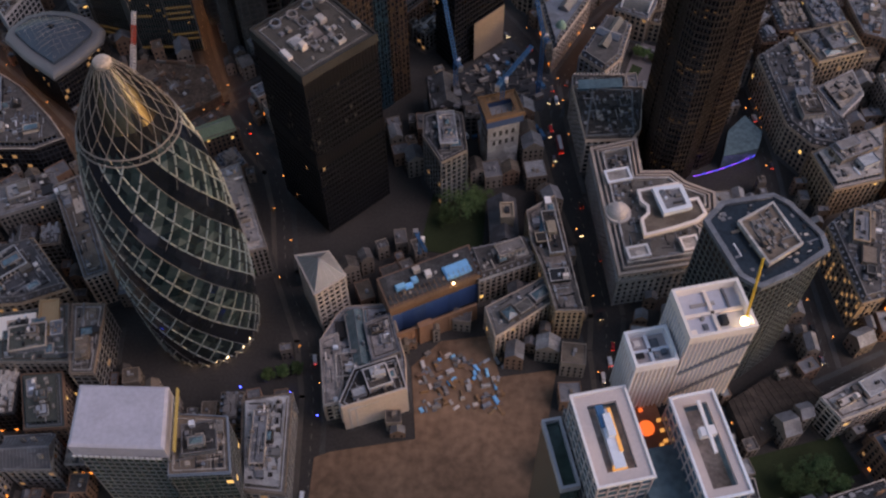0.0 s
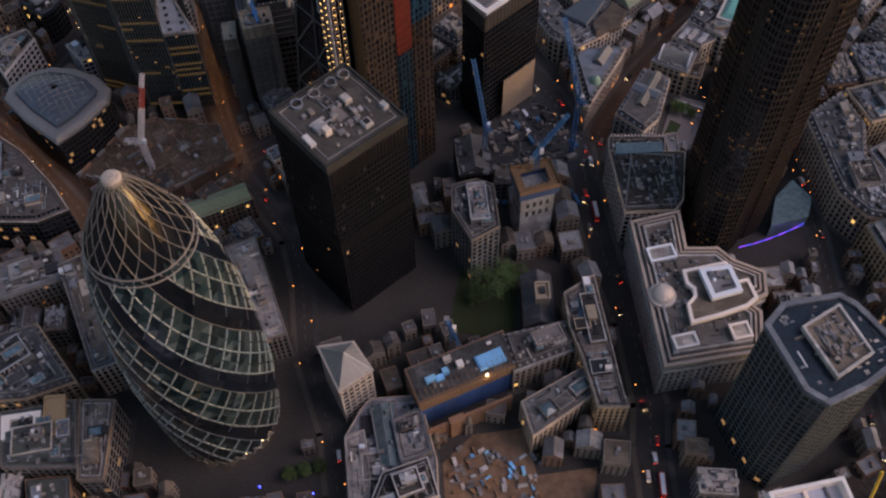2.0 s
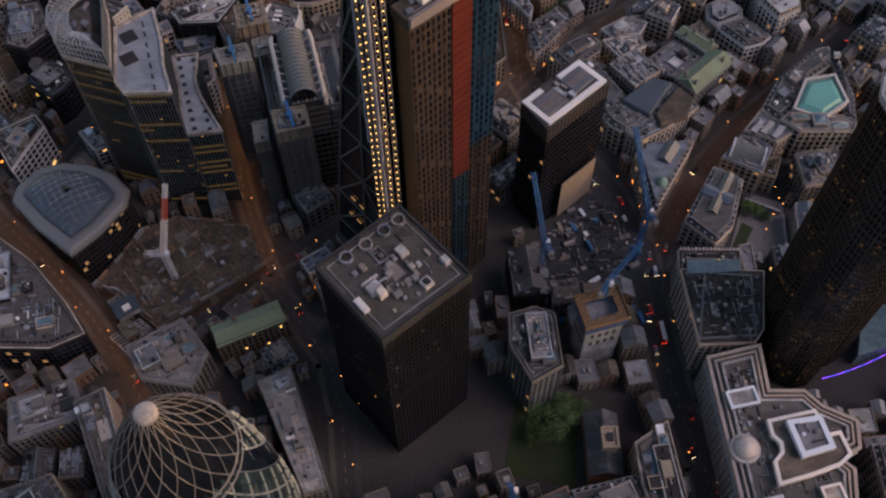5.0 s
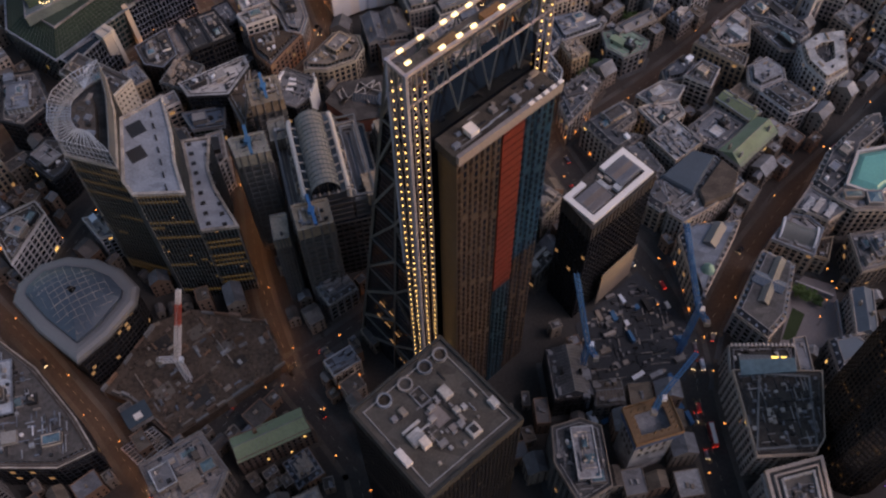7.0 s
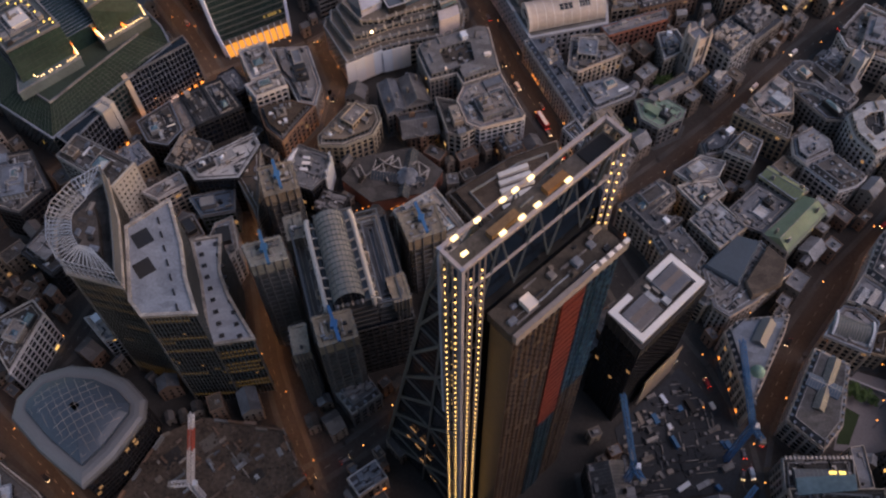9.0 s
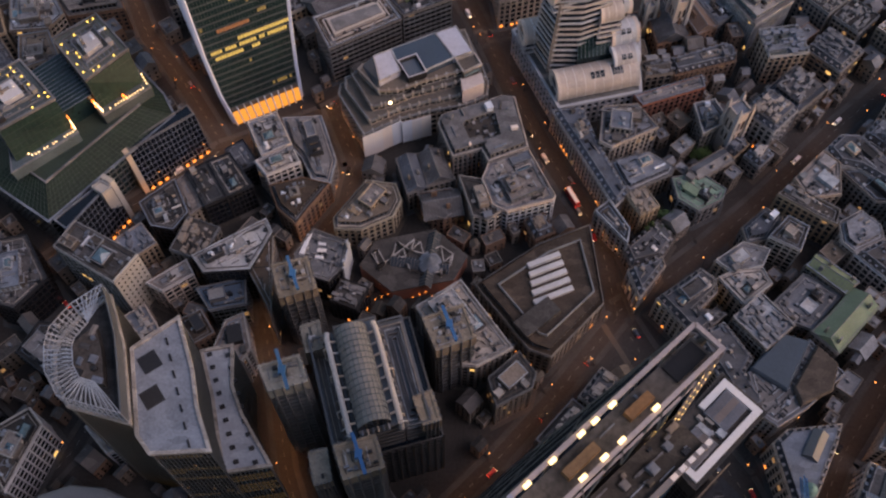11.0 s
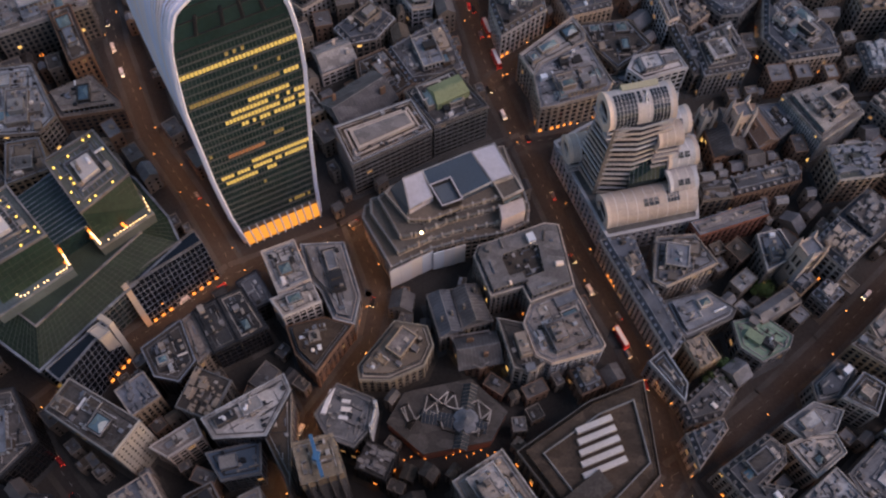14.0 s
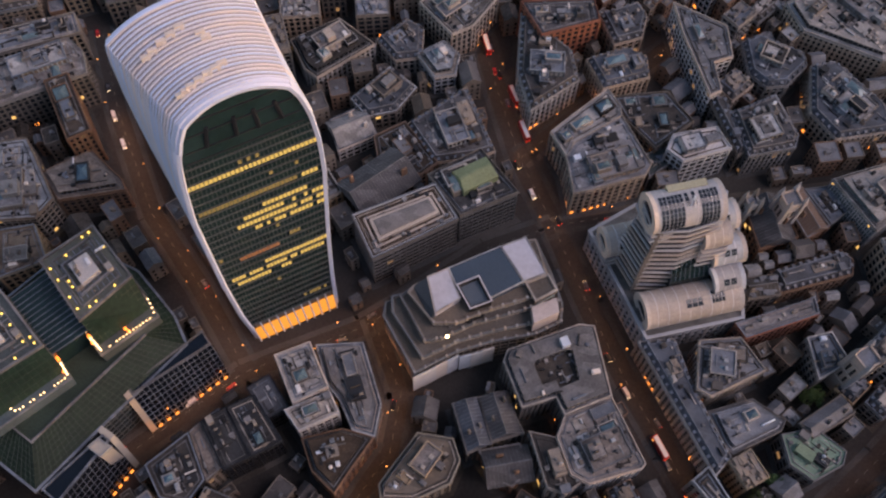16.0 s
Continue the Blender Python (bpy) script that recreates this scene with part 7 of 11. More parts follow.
# ---- terraces of green glass with strings of lamps ----
def terraced_offices():
    ob = thing("terraced_offices", (-285, 590, 0), "green glass terraced offices with strings of bright lamps", "building")
    outer = [(-285.6, 539.2), (-267.0, 563), (-236.8, 600.4), (-244, 613), (-262, 632), (-290, 645), (-330, 600), (-318, 560)]
    b = Buf()
    b.prism(offset(outer, 0.5), 0, 23.5)
    part("lower_glass", b, GLASS_GREEN_DARK, ob)
    f, g = Buf(), Buf()
    facade(offset(outer, 0.5), 0, 24, 3.0, 3.8, 0.4, 0.8, 0.5, f, g, 0.03, random.Random(31))
    part("lower_frame", f, STEEL_DARK, ob)
    part("lit_window", g, LIT_DIM, ob)
    k = Buf()
    k.ring(offset(outer, -0.3), offset(outer, 0.7), 23.4, 24.6)
    part("terrace_rim", k, LEAD, ob)
    s = Buf()
    s.frustum(offset(outer, 0.7), offset(outer, 13.0), 24, 30, False)
    part("sloped_glazing", s, GLASS_SLOPE, ob, "sloping dark green glass roof")
    s = Buf()
    lo, hi = offset(outer, 0.7), offset(outer, 13.0)
    for q in range(len(outer)):
        a, b2, c, d = (Vector(v) for v in (lo[q], lo[(q + 1) % len(outer)], hi[q], hi[(q + 1) % len(outer)]))
        m = max(2, int((b2 - a).length / 2.6))
        for i in range(m + 1):
            s.bar((*a.lerp(b2, i / m), 24.1), (*c.lerp(d, i / m), 30.1), 0.12)
        for t in (0.14, 0.28, 0.42, 0.56, 0.7, 0.84):
            s.bar((*a.lerp(c, t), 24.1 + 6 * t), (*b2.lerp(d, t), 24.1 + 6 * t), 0.09)
    part("glazing_bar", s, GREEN_GREY_BAR, ob)
    r = Buf()
    r.prism(hi, 29.4, 30)
    part("lower_terrace", r, GREEN_TERRACE, ob, "dark green planted terrace")
    k = Buf()
    k.ring(offset(outer, 12.8), offset(outer, 13.5), 29.9, 31.2)
    part("terrace_parapet", k, LEAD, ob)
    qa, qb = [(-291.6, 622.9), (-271.3, 599.0), (-254.9, 617.9), (-273.9, 638.8)], [(-304.4, 610.3), (-325.0, 592.0), (-305.0, 570.5), (-283.3, 588.2)]
    for q in (qa, qb):
        for z0, z1, d in ((30, 38, -0.5), (38, 45, 0.0), (45, 52, 0.5)):
            pq = offset(q, d)
            s = Buf()
            s.prism(pq, z0, z1 - 0.3)
            part("upper_glass", s, GLASS_GREEN_DARK, ob)
            s = Buf()
            facade(pq, z0, z1, 2.6, 3.5, 0.25, 0.5, 0.3, s)
            part("upper_frame", s, STEEL_DARK, ob)
        s = Buf()
        s.prism(offset(q, 0.4), 51.6, 52)
        part("upper_roof", s, FELT_GREEN, ob)
        s = Buf()
        s.ring(offset(q, -0.4), offset(q, 0.5), 51.4, 53)
        s.ring(offset(q, 3.4), offset(q, 3.8), 52, 52.8)
        part("upper_parapet", s, LEAD, ob)
        s = Buf()
        u = (Vector(q[1]) - Vector(q[0])).normalized()
        w = Vector((-u.y, u.x))
        for i in range(-4, 5):
            for cc, uu in ((Vector(centre(q)) + w * (i * 2.4) - u * 7.5, u), (Vector(centre(q)) + w * (i * 2.4) + u * 7.5, u)):
                s.box(cc, u, w, 6, 0.3, 52, 52.4)
        part("roof_grille", s, LEAD, ob, kind="stuff")
        hut = shrunk(q, 0.34)
        s = Buf()
        s.prism(hut, 52, 55)
        part("plant_room", s, WHITE_STONE, ob)
        s = Buf()
        s.ring(offset(hut, -2.6), offset(hut, -2.0), 52, 53.6)
        part("plant_screen", s, LEAD, ob)
        clutter(ob, offset(hut, 0.8), 55, 4, random.Random(5), 0.8)
        clutter(ob, offset(q, 3), 52, 12, random.Random(6), 0.8)
        rng = random.Random(7)
        for d in (1.6, 4.6):
            for a, u, n, length in edges(offset(q, d)):
                for i in range(int(length / 3.0)):
                    if rng.random() < 0.17:
                        s = Buf()
                        s.lathe(a + u * (i * 3.0 + 1.2), [(0.3, 52), (0.48, 52.5), (0.3, 53)], 8)
                        part("roof_lamp", s, LAMP_GOLD, ob, "yellow roof lamp")
    link = [(-291.6, 622.9), (-304.4, 610.3), (-283.3, 588.2), (-271.3, 599.0)]
    s = Buf()
    s.prism(link if area(link) > 0 else link[::-1], 30, 42)
    part("link_block", s, GLASS_GREEN_DARK, ob)
    s = Buf()
    for i in range(14):
        t = i / 13
        a, b2 = Vector(link[0]).lerp(Vector(link[3]), t), Vector(link[1]).lerp(Vector(link[2]), t)
        s.bar((*a, 42.1), (*b2, 42.1), 0.22)
    part("glazing_bar", s, LEAD, ob)
    # lamp terraces in front of each block, with a green glass slope above
    for terrace, slope in (([(-256.5, 619.5), (-272.8, 597.6), (-266.2, 590.2), (-246.4, 607.6)], ((-271.3, 599.0), (-254.9, 617.9), (-250.8, 610.5), (-267.6, 594.6))), ([(-283.0, 588.6), (-306.0, 570.0), (-302.0, 557.5), (-276.0, 580.6)], ((-305.0, 570.5), (-283.3, 588.2), (-279.0, 583.6), (-301.0, 563.5)))):
        t2 = terrace if area(terrace) > 0 else terrace[::-1]
        s = Buf()
        s.prism(t2, 30, 36.6)
        part("lamp_terrace", s, FELT_GREEN, ob)
        s = Buf()
        s.ring(offset(t2, -0.2), offset(t2, 0.3), 36.2, 37.4)
        part("terrace_parapet", s, LEAD, ob)
        (a, b2, c, d) = slope
        s = Buf()
        s.quad((*a, 50.5), (*d, 37), (*c, 37), (*b2, 50.5))
        part("sloped_glazing", s, GLASS_SLOPE, ob, "sloping dark green glass roof")
        s = Buf()
        for i in range(12):
            t = i / 11
            s.bar((*Vector(a).lerp(Vector(b2), t), 50.6), (*Vector(d).lerp(Vector(c), t), 37.1), 0.09)
        for t in (0.2, 0.4, 0.6, 0.8):
            s.bar((*Vector(a).lerp(Vector(d), t), 50.6 - 13.5 * t), (*Vector(b2).lerp(Vector(c), t), 50.6 - 13.5 * t), 0.12)
        part("glazing_bar", s, GREEN_GREY_BAR, ob)
    rng = random.Random(12)
    for a, b2, n, r in (((-252.3, 615.3), (-247.9, 607.9), 4, 0.36), ((-247.9, 607.7), (-265.0, 592.6), 15, 0.32), ((-266.0, 591.8), (-271.6, 597.2), 6, 0.5), ((-277.1, 581.4), (-281.2, 586.6), 5, 0.5), ((-277.6, 580.8), (-293.3, 567.0), 14, 0.32), ((-293.5, 566.6), (-300.5, 569.0), 4, 0.36)):
        for i in range(n):
            if r < 0.4 and rng.random() < 0.12:
                continue
            t = (i + 0.5) / n
            s = Buf()
            s.lathe((a[0] + (b2[0] - a[0]) * t, a[1] + (b2[1] - a[1]) * t), [(r * 0.6, 37.4), (r, 37.4 + r), (r * 0.6, 37.4 + 2 * r)], 6)
            part("string_lamp", s, LAMP_HOT, ob, "bright warm string lamp")
    for x, y in ((-272.2, 597.8), (-273.0, 598.8), (-273.9, 599.4), (-282.0, 587.6), (-282.8, 588.4), (-283.8, 589.2), (-258.5, 601.5), (-257.0, 600.5), (-270.2, 595.0), (-279.0, 583.0)):
        s = Buf()
        s.lathe((x, y), [(0.5, 37.0), (0.7, 37.8), (0.4, 38.8)], 8)
        part("brazier", s, BRAZIER, ob, "orange glowing terrace heater")
    for i, (x, y) in enumerate(((-267.5, 592.0), (-278.5, 581.0), (-257.0, 602.5))):
        ld = bpy.data.lights.new("terrace_lamp_light", "POINT")
        ld.energy, ld.color, ld.shadow_soft_size = 45 if i < 2 else 10, (1.0, 0.42, 0.12), 0.6
        new("terrace_lamp_light", ld).location = (x, y, 40)


FELT_GREEN = material("green_grey_roof", (0.085, 0.10, 0.10), 0.85, 0.0, 0.25)
GLASS_SLOPE = material("sloping_green_glass", (0.014, 0.028, 0.019), 0.45, 0.0, 0.35, 0.5, 0.1, 0.0, 0.2)
GREEN_GREY_BAR = material("green_grey_bar", (0.050, 0.062, 0.052), 0.7)
STAIR_CREAM = material("cream_stair_stone", (0.52, 0.42, 0.33), 0.8, 0.0, 0.08)
GREEN_TERRACE = material("terrace_planting", (0.035, 0.050, 0.036), 0.9, 0.0, 0.3)
LAMP_HOT = glow("hot_lamp_glow", (1.0, 0.66, 0.28), 2.2)
LAMP_GOLD = glow("gold_lamp_glow", (1.0, 0.68, 0.12), 1.0)
terraced_offices()
# sloping gridded fronts beside the terraces, each with a cream end wall
def sloped_office(low, high, h, ends, bays):
    ob = thing("sloped_office", (*centre(low), 0), "office with a sloping dark glass front in a pale grid", "building", "sloped offices")
    b = Buf()
    b.frustum(low, high, 0, h)
    part("sloping_glass", b, GLASS_DARK, ob)
    a0, a1, b0, b1 = Vector((*low[0], 0)), Vector((*low[1], 0)), Vector((*high[0], h)), Vector((*high[1], h))
    nn = (a1 - a0).cross(b0 - a0).normalized() * 0.45
    b = Buf()
    for i in range(bays + 1):
        b.bar(a0.lerp(a1, i / bays) + nn, b0.lerp(b1, i / bays) + nn, 0.15)
    for j in range(9):
        b.bar(a0.lerp(b0, j / 8) + nn, a1.lerp(b1, j / 8) + nn, 0.15)
    part("front_grid", b, LEAD, ob, "pale grey grid of bars", "stuff")
    u = Vector((a1.x - a0.x, a1.y - a0.y)).normalized()
    w = Vector((-u.y, u.x))
    for end in ends:
        p0, p1 = (Vector(low[0]), Vector(high[0])) if end == 0 else (Vector(low[1]), Vector(high[1]))
        out = -u if end == 0 else u
        b = Buf()
        foot = [tuple(p0 + out * 0.05 - w * 0.6), tuple(p0 + out * 2.6 - w * 0.6), tuple(p0 + out * 2.6 + w * 6.0), tuple(p0 + out * 0.05 + w * 6.0)]
        head = [tuple(Vector(q) + (p1 - p0)) for q in foot]
        if area(foot) < 0:
            foot, head = foot[::-1], head[::-1]
        b.frustum(foot, head, 0, h + 0.7)
        part("end_wall", b, STAIR_CREAM, ob, "cream stone end wall")
    b = Buf()
    b.ring(offset(high, -0.2), offset(high, 0.5), h - 0.3, h + 0.7)
    part("parapet", b, LEAD, ob)
    for i in range(9):
        if i in (3, 4):
            continue
        p = a0.lerp(a1, (i + 0.5) / 9) + nn * 1.4
        b = Buf()
        b.box((p.x, p.y), u, w, 1.6, 0.5, 0.4, 1.9)
        part("shop_light", b, LIT_ORANGE, ob, "orange lit shop window")


sloped_office([(-250.8, 571.8), (-223.6, 596.0), (-231.0, 607.0), (-257.0, 581.0)], [(-255.6, 578.6), (-227.5, 601.1), (-231.6, 606.4), (-257.4, 582.0)], 24.5, (0,), 16)
sloped_office([(-273.5, 527.7), (-257.2, 554.9), (-264.0, 562.5), (-284.0, 540.5)], [(-276.6, 535.6), (-261.4, 560.4), (-264.3, 562.3), (-283.4, 540.4)], 24.0, (1,), 12)
FOOT.append([(-273.5, 527.7), (-257.2, 554.9), (-264.0, 562.5), (-284.0, 540.5)])
for _poly in ([(-268.0, 556.5), (-262.5, 553.0), (-259.0, 557.0), (-264.5, 560.0)],):
    _b = Buf()
    _b.prism(_poly, 0, 27)
    _ob = thing("stair_tower", (*centre(_poly), 0), "slim pale stone stair tower at an office end", "tower")
    part("shaft", _b, STAIR_CREAM, _ob)
    _b = Buf()
    _b.ring(offset(_poly, -0.2), offset(_poly, 0.4), 26.5, 28)
    part("coping", _b, STONE, _ob)


TAN = material("tan_cladding", (0.42, 0.25, 0.12), 0.7, 0.0, 0.08)


EARTH_DARK = material("trampled_brown_earth", (0.105, 0.078, 0.062), 1.0, 0.0, 0.4, 0.6, 0.12, 0.8)
RUBBLE = material("mixed_rubble", (0.15, 0.115, 0.095), 0.95, 0.0, 0.45, 0.9, 0.2)
BLACK_PIT = material("dark_wet_slab", (0.045, 0.040, 0.038), 0.8, 0.0, 0.35)
BLUE_SHEET_DARK = material("dark_blue_sheet", (0.04, 0.06, 0.085), 0.6)


# ---- building sites ----
_b = Buf()
_site = [(-69.0, 165.5), (-69.5, 117.5), (27.2, 121.6), (36.0, 183.5), (41.0, 214.0), (14.3, 209.0), (7.7, 231.0), (-14.7, 227.0), (-28.0, 212.7), (-23.9, 176.1), (-61.9, 168.5)]
_b.prism(_site, -0.3, 0.35)
single("site_ground", _b, EARTH, "bare brown earth of a cleared building site", "building site", "structure")
_rng = random.Random(77)
for _i in range(110):
    _x, _y = _rng.uniform(-24, 16), _rng.uniform(190, 220)
    _b = Buf()
    _l, _w2, _h = _rng.uniform(1.5, 5), _rng.uniform(1, 2.2), _rng.uniform(0.5, 2.0)
    _t = _rng.choice((20, 110, 35, 125)) + _rng.uniform(-8, 8)
    _b.stack([(rect(_x, _y, _l - 0.3 * _k, _w2 - 0.15 * _k, _t), 0.3 + _h * (_k + _e) / 3) for _k in range(3) for _e in (0, 1)])
    single("material_stack", _b, _rng.choice((PALE_ROOF, WHITE_STONE, TIMBER, CONCRETE, SKY_SHEET, LEAD, BRICK, LEAD, TIMBER)), "stack of building material on bare earth", "building material", group="stacks on the site")
_b = Buf()
_hill = [(-214.9, 356.9), (-192.0, 339.8), (-146.2, 377.4), (-157.8, 399.2), (-195.1, 403.8), (-211.9, 394.8), (-228.5, 361.7)]
_b.prism(_hill, 0, 7)
single("excavated_block", _b, EARTH_DARK, "stripped brown ground floor slab of a building site", "building site", "structure")
_rng = random.Random(78)
# broken walls round the slab, a piece at a time
for _a, _u2, _n2, _len in edges(_hill):
    _k = 0.0
    while _k < _len - 1:
        _l = min(_len - _k, _rng.uniform(2.5, 8))
        if _rng.random() < 0.8:
            _b = Buf()
            _b.box(_a + _u2 * (_k + _l / 2) - _n2 * _rng.uniform(0.4, 2.4), _u2, _n2, _l, _rng.uniform(0.5, 1.4), 0, 7 + _rng.uniform(0.6, 3.4))
            single("broken_wall", _b, _rng.choice((STONE_GREY, CONCRETE, BRICK, STONE_GREY)), "broken grey wall at the edge of a building site", "wall", "structure")
        _k += _l
_c0 = Vector((-190, 372))
for _turn, _lo in ((40, -24), (40, -6), (40, 10), (130, -18), (130, 2), (130, 20)):
    _d2 = Vector((math.cos(radians(_turn)), math.sin(radians(_turn))))
    _w3 = Vector((-_d2.y, _d2.x))
    for _i in range(8):
        _p = _c0 + _w3 * _lo + _d2 * (-30 + 8 * _i)
        if inside(tuple(_p), offset(_hill, 4)) and _rng.random() < 0.6:
            _b = Buf()
            _b.box(_p, _d2, _w3, _rng.uniform(3, 8), _rng.uniform(0.4, 0.9), 7, 7 + _rng.uniform(0.5, 2.2))
            single("wall_stub", _b, _rng.choice((CONCRETE, BRICK, STONE_GREY)), "low wall stub on a stripped site slab", "wall stub", group="wall stubs on the slab")
for _x, _y, _r, _m in ((-200, 362, 7, TERRACE_GREY), (-183, 360, 8, BLACK_PIT), (-175, 385, 6, TERRACE_GREY), (-205, 385, 7, BLACK_PIT), (-168, 378, 5, BLACK_PIT), (-190, 392, 6, TERRACE_GREY)):
    _b = Buf()
    _b.prism(rect(_x, _y, _r * 1.3, _r, 40), 6.8, 7.05)
    single("slab_panel", _b, _m, "bare concrete panel in a stripped floor", "slab", "structure")
_b = Buf()
for _i in range(900):
    _x, _y = _rng.uniform(-226, -148), _rng.uniform(341, 403)
    if inside((_x, _y), offset(_hill, 1.5)):
        _s = _rng.uniform(0.3, 1.3)
        _b.frustum(rect(_x, _y, _s * 1.5, _s, _rng.uniform(0, 180)), rect(_x, _y, _s * 0.6, _s * 0.4, _rng.uniform(0, 180)), 7, 7 + _s * 0.6)
single("rubble", _b, RUBBLE, "scattered brick and concrete rubble on a site slab", "rubble", "stuff")
for _i in range(70):
    _x, _y = _rng.uniform(-215, -152), _rng.uniform(345, 402)
    if not inside((_x, _y), offset(_hill, 3)):
        continue
    _b = Buf()
    _l, _w2, _h = _rng.uniform(1, 5), _rng.uniform(0.8, 2.4), _rng.uniform(0.4, 1.8)
    _t = _rng.choice((40, 130)) + _rng.uniform(-10, 10)
    _b.stack([(rect(_x, _y, _l, _w2, _t), 7), (rect(_x, _y, _l * 0.95, _w2 * 0.9, _t), 7 + _h), (rect(_x, _y, _l * 0.7, _w2 * 0.6, _t), 7 + _h), (rect(_x, _y, _l * 0.6, _w2 * 0.5, _t), 7 + _h * 1.4)])
    single("material_pile", _b, _rng.choice((EARTH_DARK, CONCRETE, BRICK, LEAD, PALE_ROOF, BRICK)), "stack of rubble and materials on a site slab", "building material", group="stacks on the slab")
# pale steel grid beside the slab, and a site office with a blue roof
_gq = [(-214.0, 335.5), (-204.2, 327.6), (-192.6, 339.0), (-202.1, 345.7)]
_gf = thing("steel_frame", (*centre(_gq), 0), "low open frame of pale steel beams on a site", "steel frame")
for _t in np.linspace(0, 1, 8):
    _b = Buf()
    _b.bar((*Vector(_gq[0]).lerp(Vector(_gq[1]), _t), 6), (*Vector(_gq[3]).lerp(Vector(_gq[2]), _t), 6), 0.3)
    part("beam", _b, PALE_ROOF, _gf)
for _t in np.linspace(0, 1, 6):
    _b = Buf()
    _b.bar((*Vector(_gq[0]).lerp(Vector(_gq[3]), _t), 6), (*Vector(_gq[1]).lerp(Vector(_gq[2]), _t), 6), 0.3)
    part("beam", _b, PALE_ROOF, _gf)
for _c2 in _gq:
    _b = Buf()
    _b.bar((*_c2, 0), (*_c2, 6.2), 0.3)
    part("column", _b, PALE_ROOF, _gf)
_so = thing("site_office", (-210, 348.5, 7), "site office with a dark blue roof on a slab", "site office")
_b = Buf()
_b.prism(rect(-208.5, 349.5, 11, 8.5, 37), 6.9, 11)
part("wall", _b, PALE_ROOF, _so)
_b = Buf()
_b.prism(rect(-208.5, 349.5, 11.6, 9.1, 37), 11, 11.5)
part("roof", _b, BLUE_SHEET_DARK, _so)
_b = Buf()
_b.prism(rect(-207.5, 348.5, 3.6, 3.0, 37), 11.5, 12.3)
part("roof_box", _b, WHITE, _so)
_b = Buf()
_pit = [(-7.6, 372.0), (36.3, 378.3), (44.3, 401.0), (26.5, 424.2), (17.6, 434.7), (-13.2, 404.7)]
_b.prism(_pit, -0.3, 0.4)
single("site_yard", _b, ASPHALT, "dark concrete yard of a building site", "building site", "structure")
for _i in range(46):
    _x, _y = _rng.uniform(-10, 40), _rng.uniform(352, 425)
    if not (inside((_x, _y), _pit) or _y < 372):
        continue
    _b = Buf()
    _l, _w2, _h = _rng.uniform(2, 8), _rng.uniform(1.5, 3), _rng.uniform(1, 3)
    _t = _rng.choice((28, 118)) + _rng.uniform(-6, 6)
    _b.prism(rect(_x, _y, _l, _w2, _t), 0, _h)
    _b.prism(rect(_x, _y, _l * 0.96, _w2 * 0.9, _t), _h, _h + 0.2)
    single("site_cabin", _b, _rng.choice((PALE_ROOF, WHITE, LEAD, CONCRETE, BLUE_PAINT, DARK)), "site cabin or stacked material in a yard", "site cabin", group="cabins in the yard")


# ---- cranes ----
def tower_crane(x, y, z0, mast, jib_to, back_to, mat, label, wide=1.6):
    """Lattice mast with a slewing jib, a counter jib, cab and weights."""
    ob = thing("tower_crane", (x, y, z0), label, "crane", "tower cranes")

    def lattice(a, b, w, name, n, paint=None):
        a, b = Vector(a), Vector(b)
        d = (b - a).normalized()
        s = d.cross(Vector((0, 0, 1)) if abs(d.z) < 0.9 else Vector((1, 0, 0))).normalized()
        t = d.cross(s)
        c = Buf()
        cor = [s * (w * i) + t * (w * j) for i, j in ((-0.5, -0.5), (0.5, -0.5), (0.5, 0.5), (-0.5, 0.5))]
        for k in range(4):
            c.bar(a + cor[k], b + cor[k], 0.24)
            for i in range(n):
                c.bar(a.lerp(b, i / n) + cor[k], a.lerp(b, (i + 1) / n) + cor[(k + 1) % 4], 0.14)
        part(name, c, paint or mat, ob)

    top = (x, y, z0 + mast)
    lattice((x, y, z0), top, wide, "mast", max(4, int(mast / 2)))
    if mat is CRANE_WHITE:
        p0, p1 = Vector(top), Vector(jib_to)
        lattice(p0, p0.lerp(p1, 0.5), wide * 0.9, "jib", 9)
        lattice(p0.lerp(p1, 0.5), p0.lerp(p1, 0.8), wide * 0.8, "jib_section", 6, CRANE_RED)
        lattice(p0.lerp(p1, 0.8), p1, wide * 0.7, "jib_head", 4)
    else:
        lattice(top, jib_to, wide * 0.8, "jib", 18)
    lattice(top, back_to, wide * 0.9, "counter_jib", 5)
    c = Buf()
    c.box((back_to[0], back_to[1]), (1, 0), (0, 1), 2.4, 2.4, back_to[2] - 2.2, back_to[2] + 0.6)
    part("counterweight", c, CONCRETE, ob)
    c = Buf()
    c.box((x + 1.6, y), (1, 0), (0, 1), 1.8, 2.2, z0 + mast - 1.5, z0 + mast + 1.2)
    part("cab", c, WHITE, ob)
    c = Buf()
    ap = Vector((x, y, z0 + mast + 6))
    c.bar(top, ap, 0.25)
    c.bar(ap, jib_to, 0.07)
    c.bar(ap, back_to, 0.07)
    part("apex_and_ties", c, mat, ob)
    return ob


